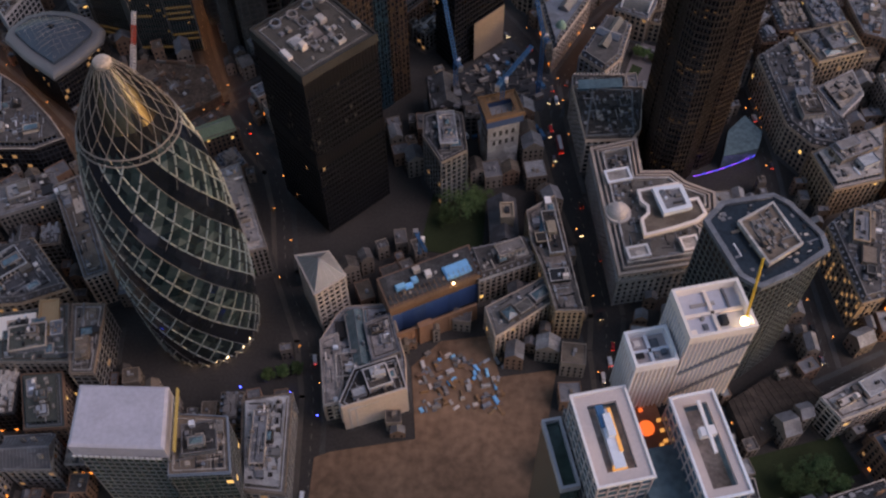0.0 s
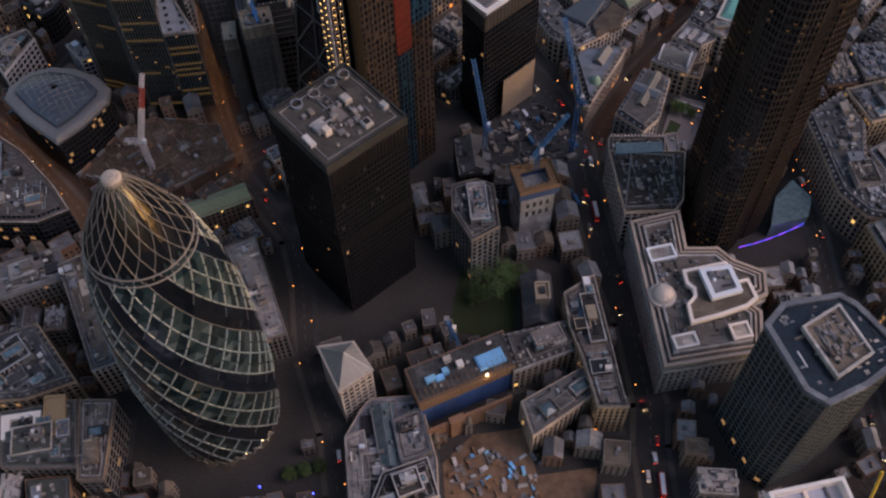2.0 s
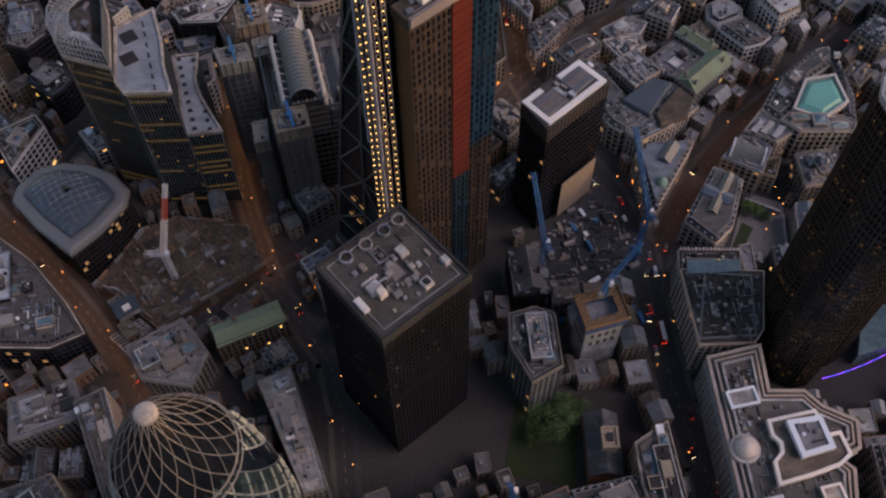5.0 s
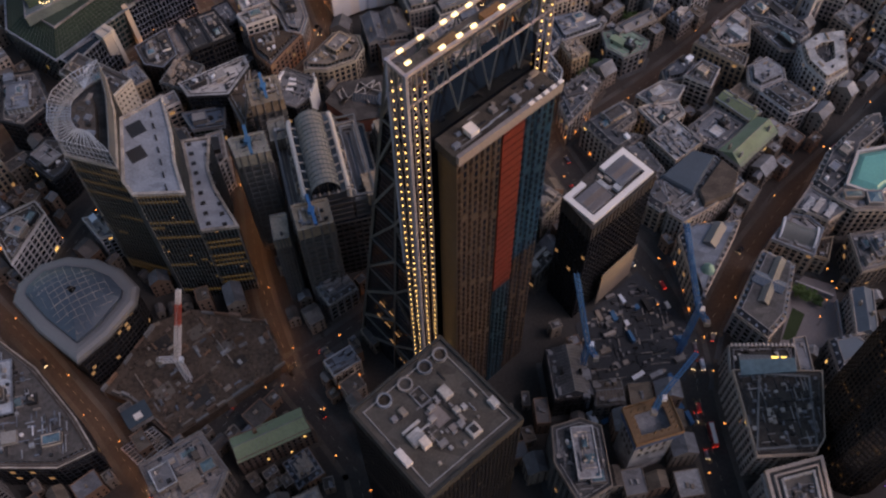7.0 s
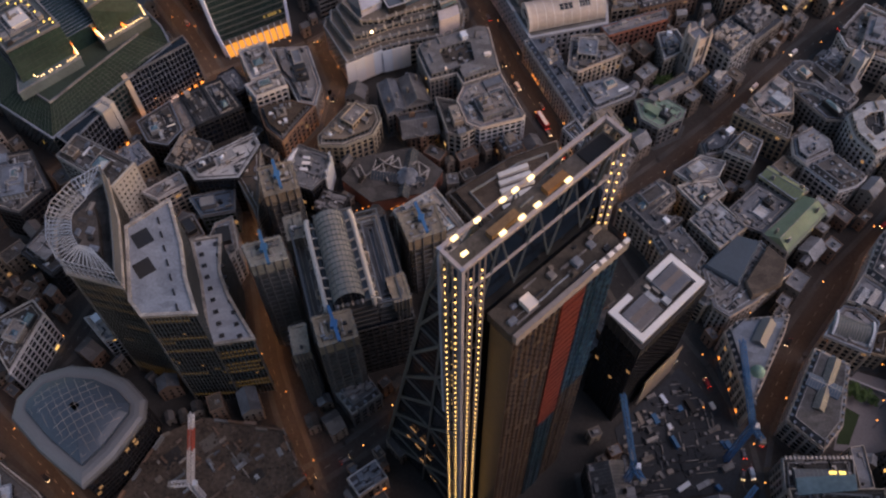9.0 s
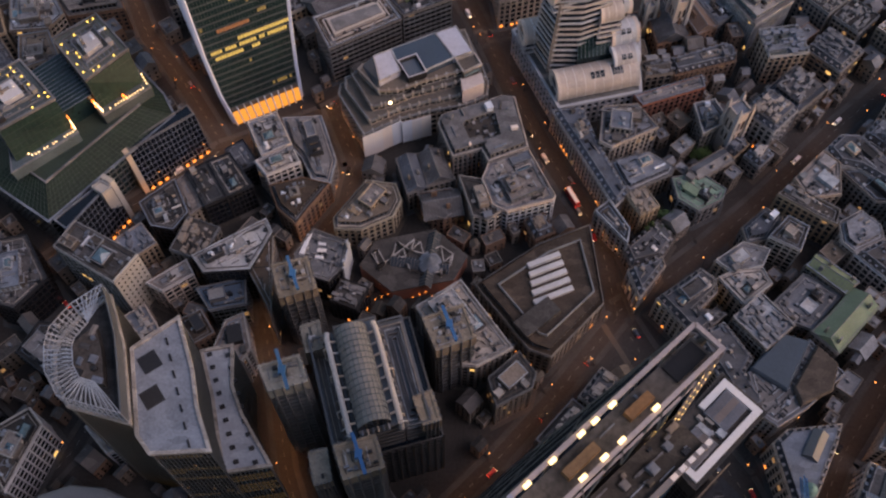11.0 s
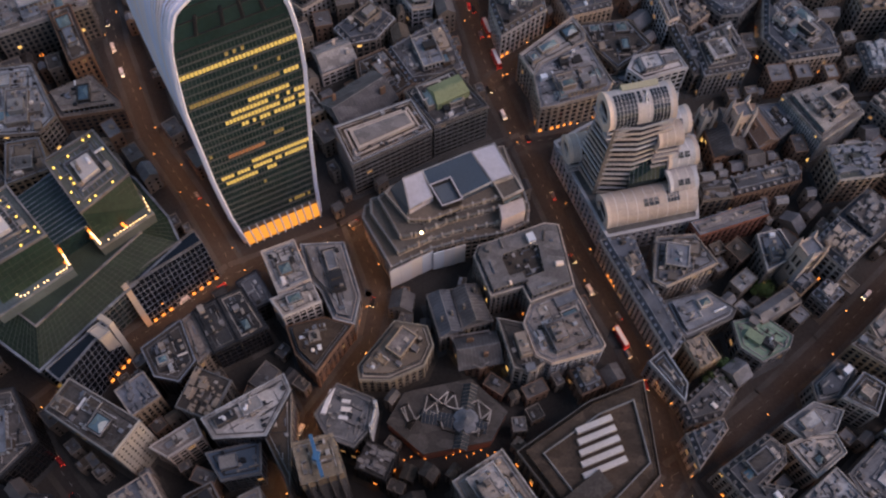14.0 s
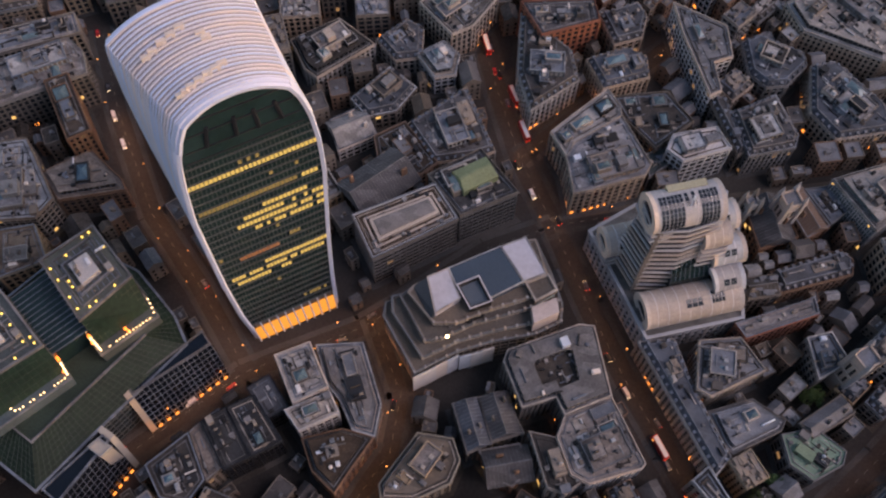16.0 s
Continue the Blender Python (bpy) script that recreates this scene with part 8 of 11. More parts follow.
CRANE_RED = material("red_crane_paint", (0.50, 0.09, 0.06), 0.5)
CRANE_WHITE = material("white_crane_paint", (0.66, 0.60, 0.60), 0.5)
tower_crane(-189.0, 368.0, 7.0, 23, (-184.4, 386.6, 60), (-196.5, 367.0, 31), CRANE_WHITE, "red and white luffing tower crane on a site slab", 2.2)
tower_crane(-13.0, 376.0, 0.4, 40, (-20.0, 396.0, 66), (-10.0, 370.0, 41), BLUE_PAINT, "blue tower crane on a building site", 2.0)
tower_crane(34.0, 392.0, 0.4, 44, (24.0, 414.0, 78), (37.0, 386.0, 45), BLUE_PAINT, "blue tower crane beside the road", 2.0)
tower_crane(12.0, 346.0, 44, 14, (26.0, 362.0, 66), (9.0, 340.0, 59), BLUE_PAINT, "blue crane standing on a concrete core", 1.8)
tower_crane(-26.0, 262.0, 24, 12, (-22.0, 250.0, 44), (-28.0, 266.0, 37), BLUE_PAINT, "small blue crane on a sheeted roof", 1.2)


# ---- concrete core rising behind blue formwork ----
_q = [(5.5, 333.6), (21.6, 339.2), (17.5, 351.5), (1.5, 346.0)]
core_ob = thing("concrete_core", (*centre(_q), 0), "pale concrete core with blue formwork and timber decks on top", "building")
_b = Buf()
_b.prism(_q, 0, 36)
part("shaft", _b, PALE_ROOF, core_ob)
_b = Buf()
for _a, _u2, _n2, _len in edges(_q):
    for _r in range(2):
        for _i in range(4):
            _b.box(_a + _u2 * (_len * (0.2 + 0.2 * _i)) + _n2 * 0.03, _u2, _n2, 1.6, 0.1, 20 + 7 * _r, 23.5 + 7 * _r)
part("opening", _b, DARK, core_ob)
_b = Buf()
_b.ring(offset(_q, -1.4), offset(_q, 0.4), 36, 41)
part("formwork", _b, BLUE_SHEET, core_ob, "blue formwork screens")
_b = Buf()
_b.ring(offset(_q, -1.8), offset(_q, 2.0), 41, 42)
_b.ring(offset(_q, -1.8), offset(_q, -1.5), 42, 43.6)
for _a, _u2, _n2, _len in edges(offset(_q, 1.0)):
    for _i in range(5):
        _b.bar((*(_a + _u2 * (_len * _i / 5)), 41), (*(_a + _u2 * (_len * _i / 5)), 46), 0.25)
part("timber_deck", _b, TIMBER, core_ob, "timber working decks", kind="stuff")


# ---- corner office with a glazed pyramid, and the row beside the site ----
GLASS_PYRAMID = material("pale_blue_glazing", (0.24, 0.27, 0.31), 0.35, 0.0, 0.12)


def pyramid_office():
    p = [(-72.4, 230.4), (-59.2, 241.1), (-68.6, 254.2), (-83.9, 251.1)]
    ob = thing("pyramid_office", (*centre(p), 0), "corner office with a pale glazed pyramid roof", "building")
    b = Buf()
    b.prism(offset(p, 0.5), 0, 33.5)
    part("window_glass", b, GLASS, ob)
    f = Buf()
    facade(offset(p, 0.5), 0, 34, 3, 3.7, 1.0, 1.2, 0.5, f)
    f.ring(offset(p, -0.5), offset(p, 0.6), 33.5, 35)
    part("stone_front", f, STONE, ob)
    b = Buf()
    c = centre(p)
    for k in range(4):
        b.quad((*p[k], 34.6), (*p[(k + 1) % 4], 34.6), (*c, 44))
    part("pyramid", b, GLASS_PYRAMID, ob, "pale blue-grey pyramid roof")
    b = Buf()
    for k in range(4):
        b.bar((*p[k], 34.7), (*c, 44.1), 0.2)
        for t in (0.25, 0.5, 0.75):
            m = Vector(p[k]).lerp(Vector(p[(k + 1) % 4]), t)
            b.bar((*m, 34.7), (*c, 44.05), 0.09)
    part("pyramid_ribs", b, STEEL, ob)


pyramid_office()


def sheeted_row():
    p = [(-39.0, 231.4), (3.2, 252.7), (-2.5, 269.7), (-46.3, 248.0)]
    ob = thing("sheeted_building", (*centre(p), 0), "building behind blue sheeting and timber scaffold", "building")
    b = Buf()
    b.prism(p, 0, 22)
    part("wall", b, BRICK, ob)
    b = Buf()
    b.prism(offset(p, 1), 22, 22.5)
    part("deck", b, FELT, ob)
    a, u, n, length = list(edges(p))[0]
    for i in range(8):
        b = Buf()
        b.box(a + u * ((i + 0.5) * length / 8) + n * (1.6 + 0.15 * (i % 2)), u, n, length / 8, 0.2, 1, 17.5 - 0.3 * (i % 3))
        part("blue_sheeting", b, BLUE_SHEET, ob, "blue scaffold sheeting")
    b = Buf()
    for z in (18, 20, 22):
        b.box(a + u * length / 2 + n * 1.2, u, n, length, 1.6, z, z + 0.25)
    for i in range(20):
        b.bar((*(a + u * (i * length / 19) + n * 1.8), 17), (*(a + u * (i * length / 19) + n * 1.8), 25.5), 0.12)
        b.bar((*(a + u * (i * length / 19) - n * 4), 22), (*(a + u * (i * length / 19) - n * 4), 26), 0.12)
        b.bar((*(a + u * (i * length / 19) + n * 1.8), 25.4), (*(a + u * (i * length / 19) - n * 4), 26), 0.1)
    part("scaffold", b, TIMBER, ob, "timber scaffold lifts")
    for t, d, s in ((0.80, -6, (13, 7)), (0.2, -8, (5, 3)), (0.28, -7, (4, 2.5)), (0.36, -9, (3, 3))):
        b = Buf()
        b.box(a + u * (length * t) + n * d, u, n, s[0], s[1], 22.5, 24.2)
        b.box(a + u * (length * t) + n * d, u, n, s[0] * 0.9, s[1] * 0.85, 24.2, 24.8)
        part("tarpaulin", b, SKY_SHEET, ob, "pale blue tarpaulin")
    clutter(ob, offset(p, 3), 22.5, 10, random.Random(15), 0.8, (WHITE, PALE_ROOF, CONCRETE))
    b = Buf()
    b.lathe(tuple(a + u * (length * 0.7) + n * 0.5), [(0.5, 23), (0.7, 23.6), (0.3, 24)], 8)
    part("work_lamp", b, LAMP_WHITE, ob)


sheeted_row()
_b = Buf()
_b.box((-17, 231.2), (0.896, 0.445), (-0.445, 0.896), 43, 1.2, 0, 14)
_b.box((-22, 228.0), (0.896, 0.445), (-0.445, 0.896), 7, 3, 0, 16)
for _i in range(6):
    _b.box((-34 + 6.5 * _i * 0.896, 222.3 + 6.5 * _i * 0.445), (0.896, 0.445), (-0.445, 0.896), 0.9, 1.2, 0, 13)
single("party_wall", _b, BRICK, "tall bare brown brick party wall beside a site", "wall", "structure")
_b = Buf()
_b.box((-42, 185.0), (0.936, 0.352), (-0.352, 0.936), 30, 0.7, 0, 24)
single("white_gable", _b, WHITE_STONE, "white rendered end wall of an office row", "wall", "structure")


# ---- church, churchyard and trees ----
def church():
    ob = thing("church", (15, 291, 0), "small brick church with a buff roof and a square tower", "church")
    b = Buf()
    b.prism(rect(14.5, 292, 14, 28, 4), 0, 11)
    part("nave", b, BRICK, ob)
    s = Buf()
    q = rect(14.5, 292, 15, 28.6, 4)
    rd = [((q[0][0] + q[1][0]) / 2, (q[0][1] + q[1][1]) / 2), ((q[2][0] + q[3][0]) / 2, (q[2][1] + q[3][1]) / 2)]
    s.quad((*q[0], 11), (*rd[0], 17), (*rd[1], 17), (*q[3], 11))
    s.quad((*q[1], 11), (*q[2], 11), (*rd[1], 17), (*rd[0], 17))
    s.quad((*q[0], 11), (*q[1], 11), (*rd[0], 17))
    s.quad((*q[2], 11), (*q[3], 11), (*rd[1], 17))
    part("nave_roof", s, SLATE, ob)
    b = Buf()
    b.prism(rect(16, 291.5, 6.5, 9, 4), 0, 21)
    b.ring(rect(16, 291.5, 7.1, 9.6, 4), rect(16, 291.5, 5.5, 8, 4), 20.2, 22.2)
    part("tower", b, STONE_WARM, ob)
    b = Buf()
    b.prism(rect(16, 291.5, 2.4, 3.4, 4), 21, 22.6)
    part("roof_hatch", b, DARK, ob)


church()


def tree(x, y, h, r, seed):
    """Tapered trunk, limbs, and a crown of many small leaves with gaps."""
    rng = random.Random(seed)
    ob = thing("tree", (x, y, 0), "leafy dark green plane tree in full leaf", "tree", "street trees")
    t = Buf()
    t.lathe((x, y), [(0.55, 0), (0.42, 1.5), (0.34, h * 0.35), (0.2, h * 0.6)], 8)
    tips = []
    for k in range(9):
        a = k * 2.4 + rng.random()
        e = (x + r * 0.6 * math.cos(a), y + r * 0.6 * math.sin(a), h * rng.uniform(0.55, 0.9))
        t.bar((x, y, h * rng.uniform(0.25, 0.45)), e, 0.13)
        tips.append(e)
    part("trunk", t, BARK, ob)
    c = Buf()
    for e in tips + [(x, y, h * 0.85)] * 2:
        for _ in range(5):
            q = Vector(e) + Vector((rng.gauss(0, r * 0.26), rng.gauss(0, r * 0.26), rng.gauss(0, h * 0.08)))
            for _ in range(46):
                p = q + Vector((rng.gauss(0, r * 0.13), rng.gauss(0, r * 0.13), rng.gauss(0, r * 0.10)))
                d = Vector((rng.gauss(0, 1), rng.gauss(0, 1), rng.gauss(0, 0.6))).normalized() * rng.uniform(0.22, 0.42)
                s = Vector((rng.gauss(0, 1), rng.gauss(0, 1), rng.gauss(0, 0.6))).normalized() * rng.uniform(0.2, 0.36)
                c.quad(p - d, p + s, p + d, p - s)
    part("crown", c, LEAF, ob, kind="stuff")


for _x, _y, _h, _r, _s in ((-7.8, 302.5, 17, 10.5, 1), (-15.0, 297.0, 9, 4.5, 2), (1.0, 309.0, 11, 6, 12), (141.5, 161.3, 10, 6, 3), (154.0, 167.0, 11, 6, 4), (149.5, 154.5, 10, 6, 5), (162.0, 160.0, 9, 5, 13), (-88.6, 206.2, 6, 3, 6), (-95.0, 204.2, 6, 3, 7), (-82.0, 208.5, 5, 2.6, 8),
                           (-3.0, 549.0, 12, 6, 9), (3.0, 556.0, 11, 5, 10), (96.5, 421.5, 7, 3.5, 11), (93.2, 424.8, 6, 3.0, 16), (101.5, 419.5, 5, 2.4, 17), (22.0, 596.0, 9, 5, 14), (-112.0, 262.0, 6, 3, 15)):
    tree(_x, _y, _h, _r, _s)
_b = Buf()
_b.prism([(-28, 280), (4, 276), (6, 318), (-22, 322)], -0.2, 0.25)
single("churchyard", _b, GRASS, "dark lawn of a churchyard under trees", "lawn", "structure")
_b = Buf()
_b.prism([(82.8, 400.3), (90.1, 417.2), (95.5, 413.8), (88.4, 400.0)], -0.2, 0.34)
single("garden_lawn", _b, GRASS, "small green lawn in a courtyard garden", "lawn", "structure")
_b = Buf()
_b.prism([(128, 150), (175, 168), (168, 186), (122, 172)], -0.2, 0.3)
single("corner_lawn", _b, GRASS, "dark planted corner with trees", "lawn", "structure")


# ---- covered market ----
def market():
    ob = thing("covered_market", (-118, 528, 0), "covered market with dark roofs and pale glazed ribs", "market")
    p = [(-142.5, 526.7), (-127.0, 514.1), (-99.0, 520.7), (-92.8, 533), (-108.2, 546.7), (-136.1, 539.6)]
    b = Buf()
    b.prism(p, 0, 10.5)
    part("market_wall", b, BRICK_RED, ob)
    b = Buf()
    b.prism(offset(p, -0.3), 10.5, 11)
    part("market_roof", b, DARK_ROOF, ob)
    rng = random.Random(40)
    ribs = Buf()
    seeds = [(rng.uniform(-140, -96), rng.uniform(514, 546)) for _ in range(60)]
    seeds = [s for s in seeds if inside(s, offset(p, 2))]
    for i, s in enumerate(seeds):
        near = sorted(seeds, key=lambda q: (q[0] - s[0]) ** 2 + (q[1] - s[1]) ** 2)[1:4]
        for q in near:
            ribs.bar((*s, 12.6), (*q, 12.6), 0.3)
        ribs.bar((*s, 11), (*s, 12.7), 0.2)
    part("pale_roof_rib", ribs, PALE_ROOF, ob)
    for a, b2, w in (((-128, 530), (-101, 526), 6), ((-108, 544), (-112, 516), 6)):
        s, t = Vector(a), Vector(b2)
        u = (t - s).normalized()
        n = Vector((-u.y, u.x))
        g = Buf()
        g.quad((*(s - n * w / 2), 11.2), (*(t - n * w / 2), 11.2), (*t, 14.5), (*s, 14.5))
        g.quad((*(t + n * w / 2), 11.2), (*(s + n * w / 2), 11.2), (*s, 14.5), (*t, 14.5))
        part("arcade_glass", g, GLASS_GREY, ob)
        r = Buf()
        m = int((t - s).length / 1.6)
        for k in range(m + 1):
            c = s.lerp(t, k / m)
            r.bar((*(c - n * w / 2), 11.3), (*c, 14.6), 0.09)
            r.bar((*(c + n * w / 2), 11.3), (*c, 14.6), 0.09)
        part("arcade_rib", r, PALE_ROOF, ob)
    o = Buf()
    o.lathe((-110, 528), [(5.5, 11), (5.5, 13), (0.8, 17.5), (0.5, 19)], 16)
    part("crossing_lantern", o, LEAD, ob)
    l = Buf()
    for k in range(14):
        l.box((-135 + 2.9 * k, 513.0 + (k % 3) * 1.2 + k * 0.25), (1, 0), (0, 1), 0.5, 0.4, 3.5, 4.2)
    part("market_lamp", l, LIT_ORANGE, ob, "orange market lamps")


market()
# white canopy fins on the corner block, pale sloping glazing, blue atrium beside the bronze tower
_b = Buf()
for _i in range(5):
    _b.prism(rect(-52.5 + 2.3 * _i * -0.42 - 2, 508 + 4.3 * _i, 19 - _i * 0.8, 2.4, 24), 22, 23.6 + 0.2 * _i)
single("roof_light_fin", _b, WHITE_STONE, "row of white sloping roof lights on a block", "roof light", "structure")
_b = Buf()
_b.prism([(132.2, 340.4), (151.7, 347.0), (155.8, 358.8), (147.4, 370.4), (137.1, 359.1)], 0, 9.6)
_at = thing("glass_foyer", (145, 356, 0), "pale blue glass foyer with violet and orange lights", "building")
part("foyer_roof", _b, GLASS_BLUE, _at)
_strip = [Buf(), Buf()]
for _i in range(30):
    _t = _i / 29
    _strip[(_i // 3) % 2].box((116.9 + 34 * _t, 331.0 + 15.5 * _t - 5 * _t * (1 - _t)), (0.9, 0.4), (-0.4, 0.9), 0.55, 0.35, 3.6, 4.2)
part("violet_lamp", _strip[0], PURPLE, _at, "string of violet lamps")
part("violet_lamp", _strip[1], BLUE_STRIP, _at, "string of blue lamps")
_b = Buf()
for _i in range(6):
    _t = _i / 5
    _b.box((153 + 4.5 * math.sin(_t * 3), 352 + 36 * _t), (1, 0), (0, 1), 0.4, 0.4, 4.4, 4.8)
part("red_lamp", _b, LIT_ORANGE, _at, "string of orange lamps")

fine_detail(thing("yard_clutter", (10, 395, 0.4), "small tools, barriers and materials scattered over a yard", "clutter", kind="stuff"), offset(_pit, 2), 0.4, random.Random(65), 3)
for _x, _y in ((-66.0, 213.0), (-84.0, 197.0), (-83.0, 193.0), (-70.0, 186.0), (-66.0, 187.0), (-96.0, 204.5), (-108.0, 199.0), (-158.0, 204.0)):
    _b = Buf()
    _b.lathe((_x, _y), [(0.35, 0), (0.35, 0.5), (0.2, 0.8)], 8)
    single("ground_lamp", _b, BLUE_LIGHT, "small blue light set in a plaza", "lamp", group="blue lights in the plaza")

FOOT += [_top, _midp, _lowp, _q, rect(-129.5, 455, 60, 62, 17.2), [(-25.5, 405), (15.5, 434), (0.0, 452.0), (-28.0, 417.6)], offset([(-232.1, 366.1), (-213.0, 396.3), (-222.6, 410.4), (-248, 416), (-266.6, 397)], -3),
         [(68.8, 250.6), (118, 262), (118.8, 301.1), (105.0, 307.2), (82.0, 334.5), (58.6, 327.5)], [(-72.4, 230.4), (-59.2, 241.1), (-68.6, 254.2), (-83.9, 251.1)], [(-37.0, 226.4), (5.2, 247.7), (-2.5, 269.7), (-46.3, 248.0)],
         [(-154.0, 598.0), (-127.3, 590.0), (-84.2, 612.8), (-81, 626.8), (-93.6, 653.6), (-105.4, 651.8), (-158.7, 617)], [(-285.6, 537.2), (-234, 600.4), (-262, 632), (-290, 647), (-332, 600), (-318, 558)],
         [(-142.5, 526.7), (-127.0, 512.1), (-97.0, 518.7), (-91.8, 533), (-108.2, 548.7), (-136.1, 541.6)], [(132.2, 338.4), (153.7, 347.0), (157.8, 358.8), (147.4, 372.4), (135.1, 359.1)], rect(-166, 447, 20, 18, 15), rect(-99, 480, 20, 18, 25), rect(-165, 501, 20, 18, 18)]


# ---- church towers, roof lights and odd roofs ----
def church_tower(cx, cy, side, h, turn, label, mat):
    ob = thing("church_tower", (cx, cy, 0), label, "church tower", "church towers")
    q = rect(cx, cy, side, side, turn)
    b = Buf()
    b.prism(q, 0, h)
    for z in (h * 0.35, h * 0.6, h * 0.85):
        b.ring(offset(q, -0.3), offset(q, 0.2), z, z + 0.5)
    part("shaft", b, mat, ob)
    for a, u, n, length in edges(q):
        for t in (0.33, 0.67):
            for wide, z0, z1 in ((1.1, 0.64, 0.82), (1.0, 0.4, 0.54)):
                w = Buf()
                w.box(a + u * (length * t) + n * 0.05, u, n, wide, 0.15, h * z0, h * z1)
                part("belfry_opening", w, DARK, ob)
    b = Buf()
    b.ring(offset(q, -0.25), offset(q, 0.5), h, h + 1.2)
    part("battlement", b, mat, ob)
    b = Buf()
    b.prism(offset(q, 0.4), h - 0.2, h + 0.2)
    part("roof", b, LEAD, ob)
    for c in q:
        p = Buf()
        p.prism(rect(*c, 1.9, 1.9, turn), h * 0.1, h + 2)
        p.frustum(rect(*c, 1.9, 1.9, turn), rect(*c, 0.15, 0.15, turn), h + 2, h + 7)
        part("pinnacle", p, mat, ob)


church_tower(15.5, 675.5, 7.5, 30, 20, "pale stone church tower with four pinnacles", STONE_LIGHT)
church_tower(1.0, 678.0, 5.0, 22, 20, "short pale stone church tower among roofs", STONE)
church_tower(36.0, 603.0, 8.0, 34, 30, "pale stone church tower with tall corner pinnacles", STONE_LIGHT)
church_tower(119.5, 597.0, 7.0, 26, 40, "white stone church tower beside a wide street", STONE_LIGHT)
_b = Buf()
_tq = [(129.5, 466.0), (142.9, 477.2), (139.3, 493.3), (125.3, 489.8), (117.0, 471.3)]
_b.prism(_tq, 22.5, 25.0)
_b.frustum(_tq, shrunk(_tq, 0.7), 25.0, 27.5)
single("glazed_court_roof", _b, TEAL, "teal glazed roof over a bank courtyard", "roof light", "structure")
_b = Buf()
_b.ring(offset(_tq, -1.5), offset(_tq, -0.1), 22.5, 27.0)
single("court_kerb", _b, STONE_LIGHT, "pale stone kerb round a glazed court", "kerb", "structure")
_b = Buf()
_b.prism([(-197.4, 208.2), (-187.9, 208.5), (-192.7, 227.1), (-201.4, 226.0)], 22, 28)
_b.ring([(-197.6, 208.0), (-187.7, 208.3), (-192.5, 227.3), (-201.6, 226.2)], [(-196.8, 208.9), (-188.6, 209.2), (-193.2, 226.4), (-200.7, 225.3)], 27.5, 28.6)
single("tan_plant_room", _b, TAN, "tan clad plant room on an office roof", "plant room", "structure")
_b = Buf()
_b.ring([(-214.8, 205.4), (-199.0, 208.7), (-201.5, 219.7), (-218.0, 216.4)], [(-211.6, 208.4), (-202.4, 210.4), (-204.0, 216.8), (-213.8, 214.6)], 24, 28)
single("white_roof_frame", _b, WHITE, "broad white roof frame round a dark well", "roof frame", "structure")
_b = Buf()
_b.prism([(118.4, 197.2), (125.4, 172.9), (162.5, 201.8), (149.8, 218.6)], 0, 7.5)
single("low_hall", _b, BROWN_ROOF, "long low hall with a brown ribbed roof", "hall", "structure")
_b = Buf()
for _i in range(14):
    _t = _i / 13
    _p0, _p1 = Vector((125.4, 172.9)).lerp(Vector((162.5, 201.8)), _t), Vector((118.4, 197.2)).lerp(Vector((149.8, 218.6)), _t)
    _b.bar((*_p0, 7.6), (*_p1, 7.6), 0.25)
single("hall_rib", _b, BROWN_ROOF, "raised ribs of a low brown roof", "roof ribs", "structure")


# ---- street buildings ----
block([(-91.7, 761.5), (-64.6, 771.2), (-66.9, 782.9), (-101.1, 779.5)], 26, "red", "flat")
block([(-163.9, 641.1), (-129.4, 661.3), (-139.3, 677.4), (-173.7, 660.7)], 27, "banded", "flat", roof_mat=BROWN_ROOF, plant=0, label="dark banded office building with white rings on its roof")
_q = [(-163.9, 641.1), (-129.4, 661.3), (-139.3, 677.4), (-173.7, 660.7)]
for _d, _z, _w in ((-0.5, 28.0, 0.7), (3.2, 27.6, 0.8), (5.2, 29.0, 1.4)):
    _b = Buf()
    _b.ring(offset(_q, _d), offset(_q, _d + _w), 26.9, _z)
    single("white_roof_edge", _b, WHITE_STONE, "white edge running round a brown office roof", "roof edge", "structure")
_b = Buf()
_b.stack([(offset(_q, 6.6), 26.9), (offset(_q, 6.6), 29.6), (offset(_q, 7.6), 29.8)])
single("roof_plant_room", _b, LEAD, "grey plant room on a brown office roof", "plant room", "structure")
block([(-127.7, 663.3), (-103.4, 675.4), (-119.9, 696.0), (-141.9, 682.1)], 27, "banded", "flat")
_b = Buf()
_b.stack([(rect(-122, 681, 17, 11, 30), 26.9), (rect(-122, 681, 17, 11, 30), 31.6), (rect(-122, 681, 15.5, 1.0, 30), 34)])
single("green_roof_light", _b, GREEN_ROOF, "pale green glazed roof light on an office", "roof light", "structure")
block([(-169.0, 669.8), (-147.2, 688.0), (-160.3, 693.3), (-182.6, 683.5)], 16, "brick", "gable")
block([(-319.3, 627.0), (-302.2, 635.6), (-310.3, 651.1), (-324.1, 647.8)], 24, "warm", "flat")
FOOT.append([(-251.5, 571.0), (-222.5, 596.0), (-231.0, 608.0), (-258.0, 581.0)])
block([(21.3, 598.3), (34.0, 606.1), (28.6, 618.2), (18.8, 615.3)], 20, "grey", "flat", roof_mat=LEAD)
cream = block([(-244.7, 503.0), (-237.1, 516.0), (-267.1, 531.7), (-273.5, 519.5)], 38, "concrete", "flat", roof_mat=FELT, label="slab office block with a cream end wall")
CREAM = material("cream_end_wall", (0.52, 0.43, 0.34), 0.8, 0.0, 0.08)
_b, _g = Buf(), Buf()
_a, _u2, _n2, _len = list(edges([(-244.7, 503.0), (-237.1, 516.0), (-267.1, 531.7), (-273.5, 519.5)]))[0]
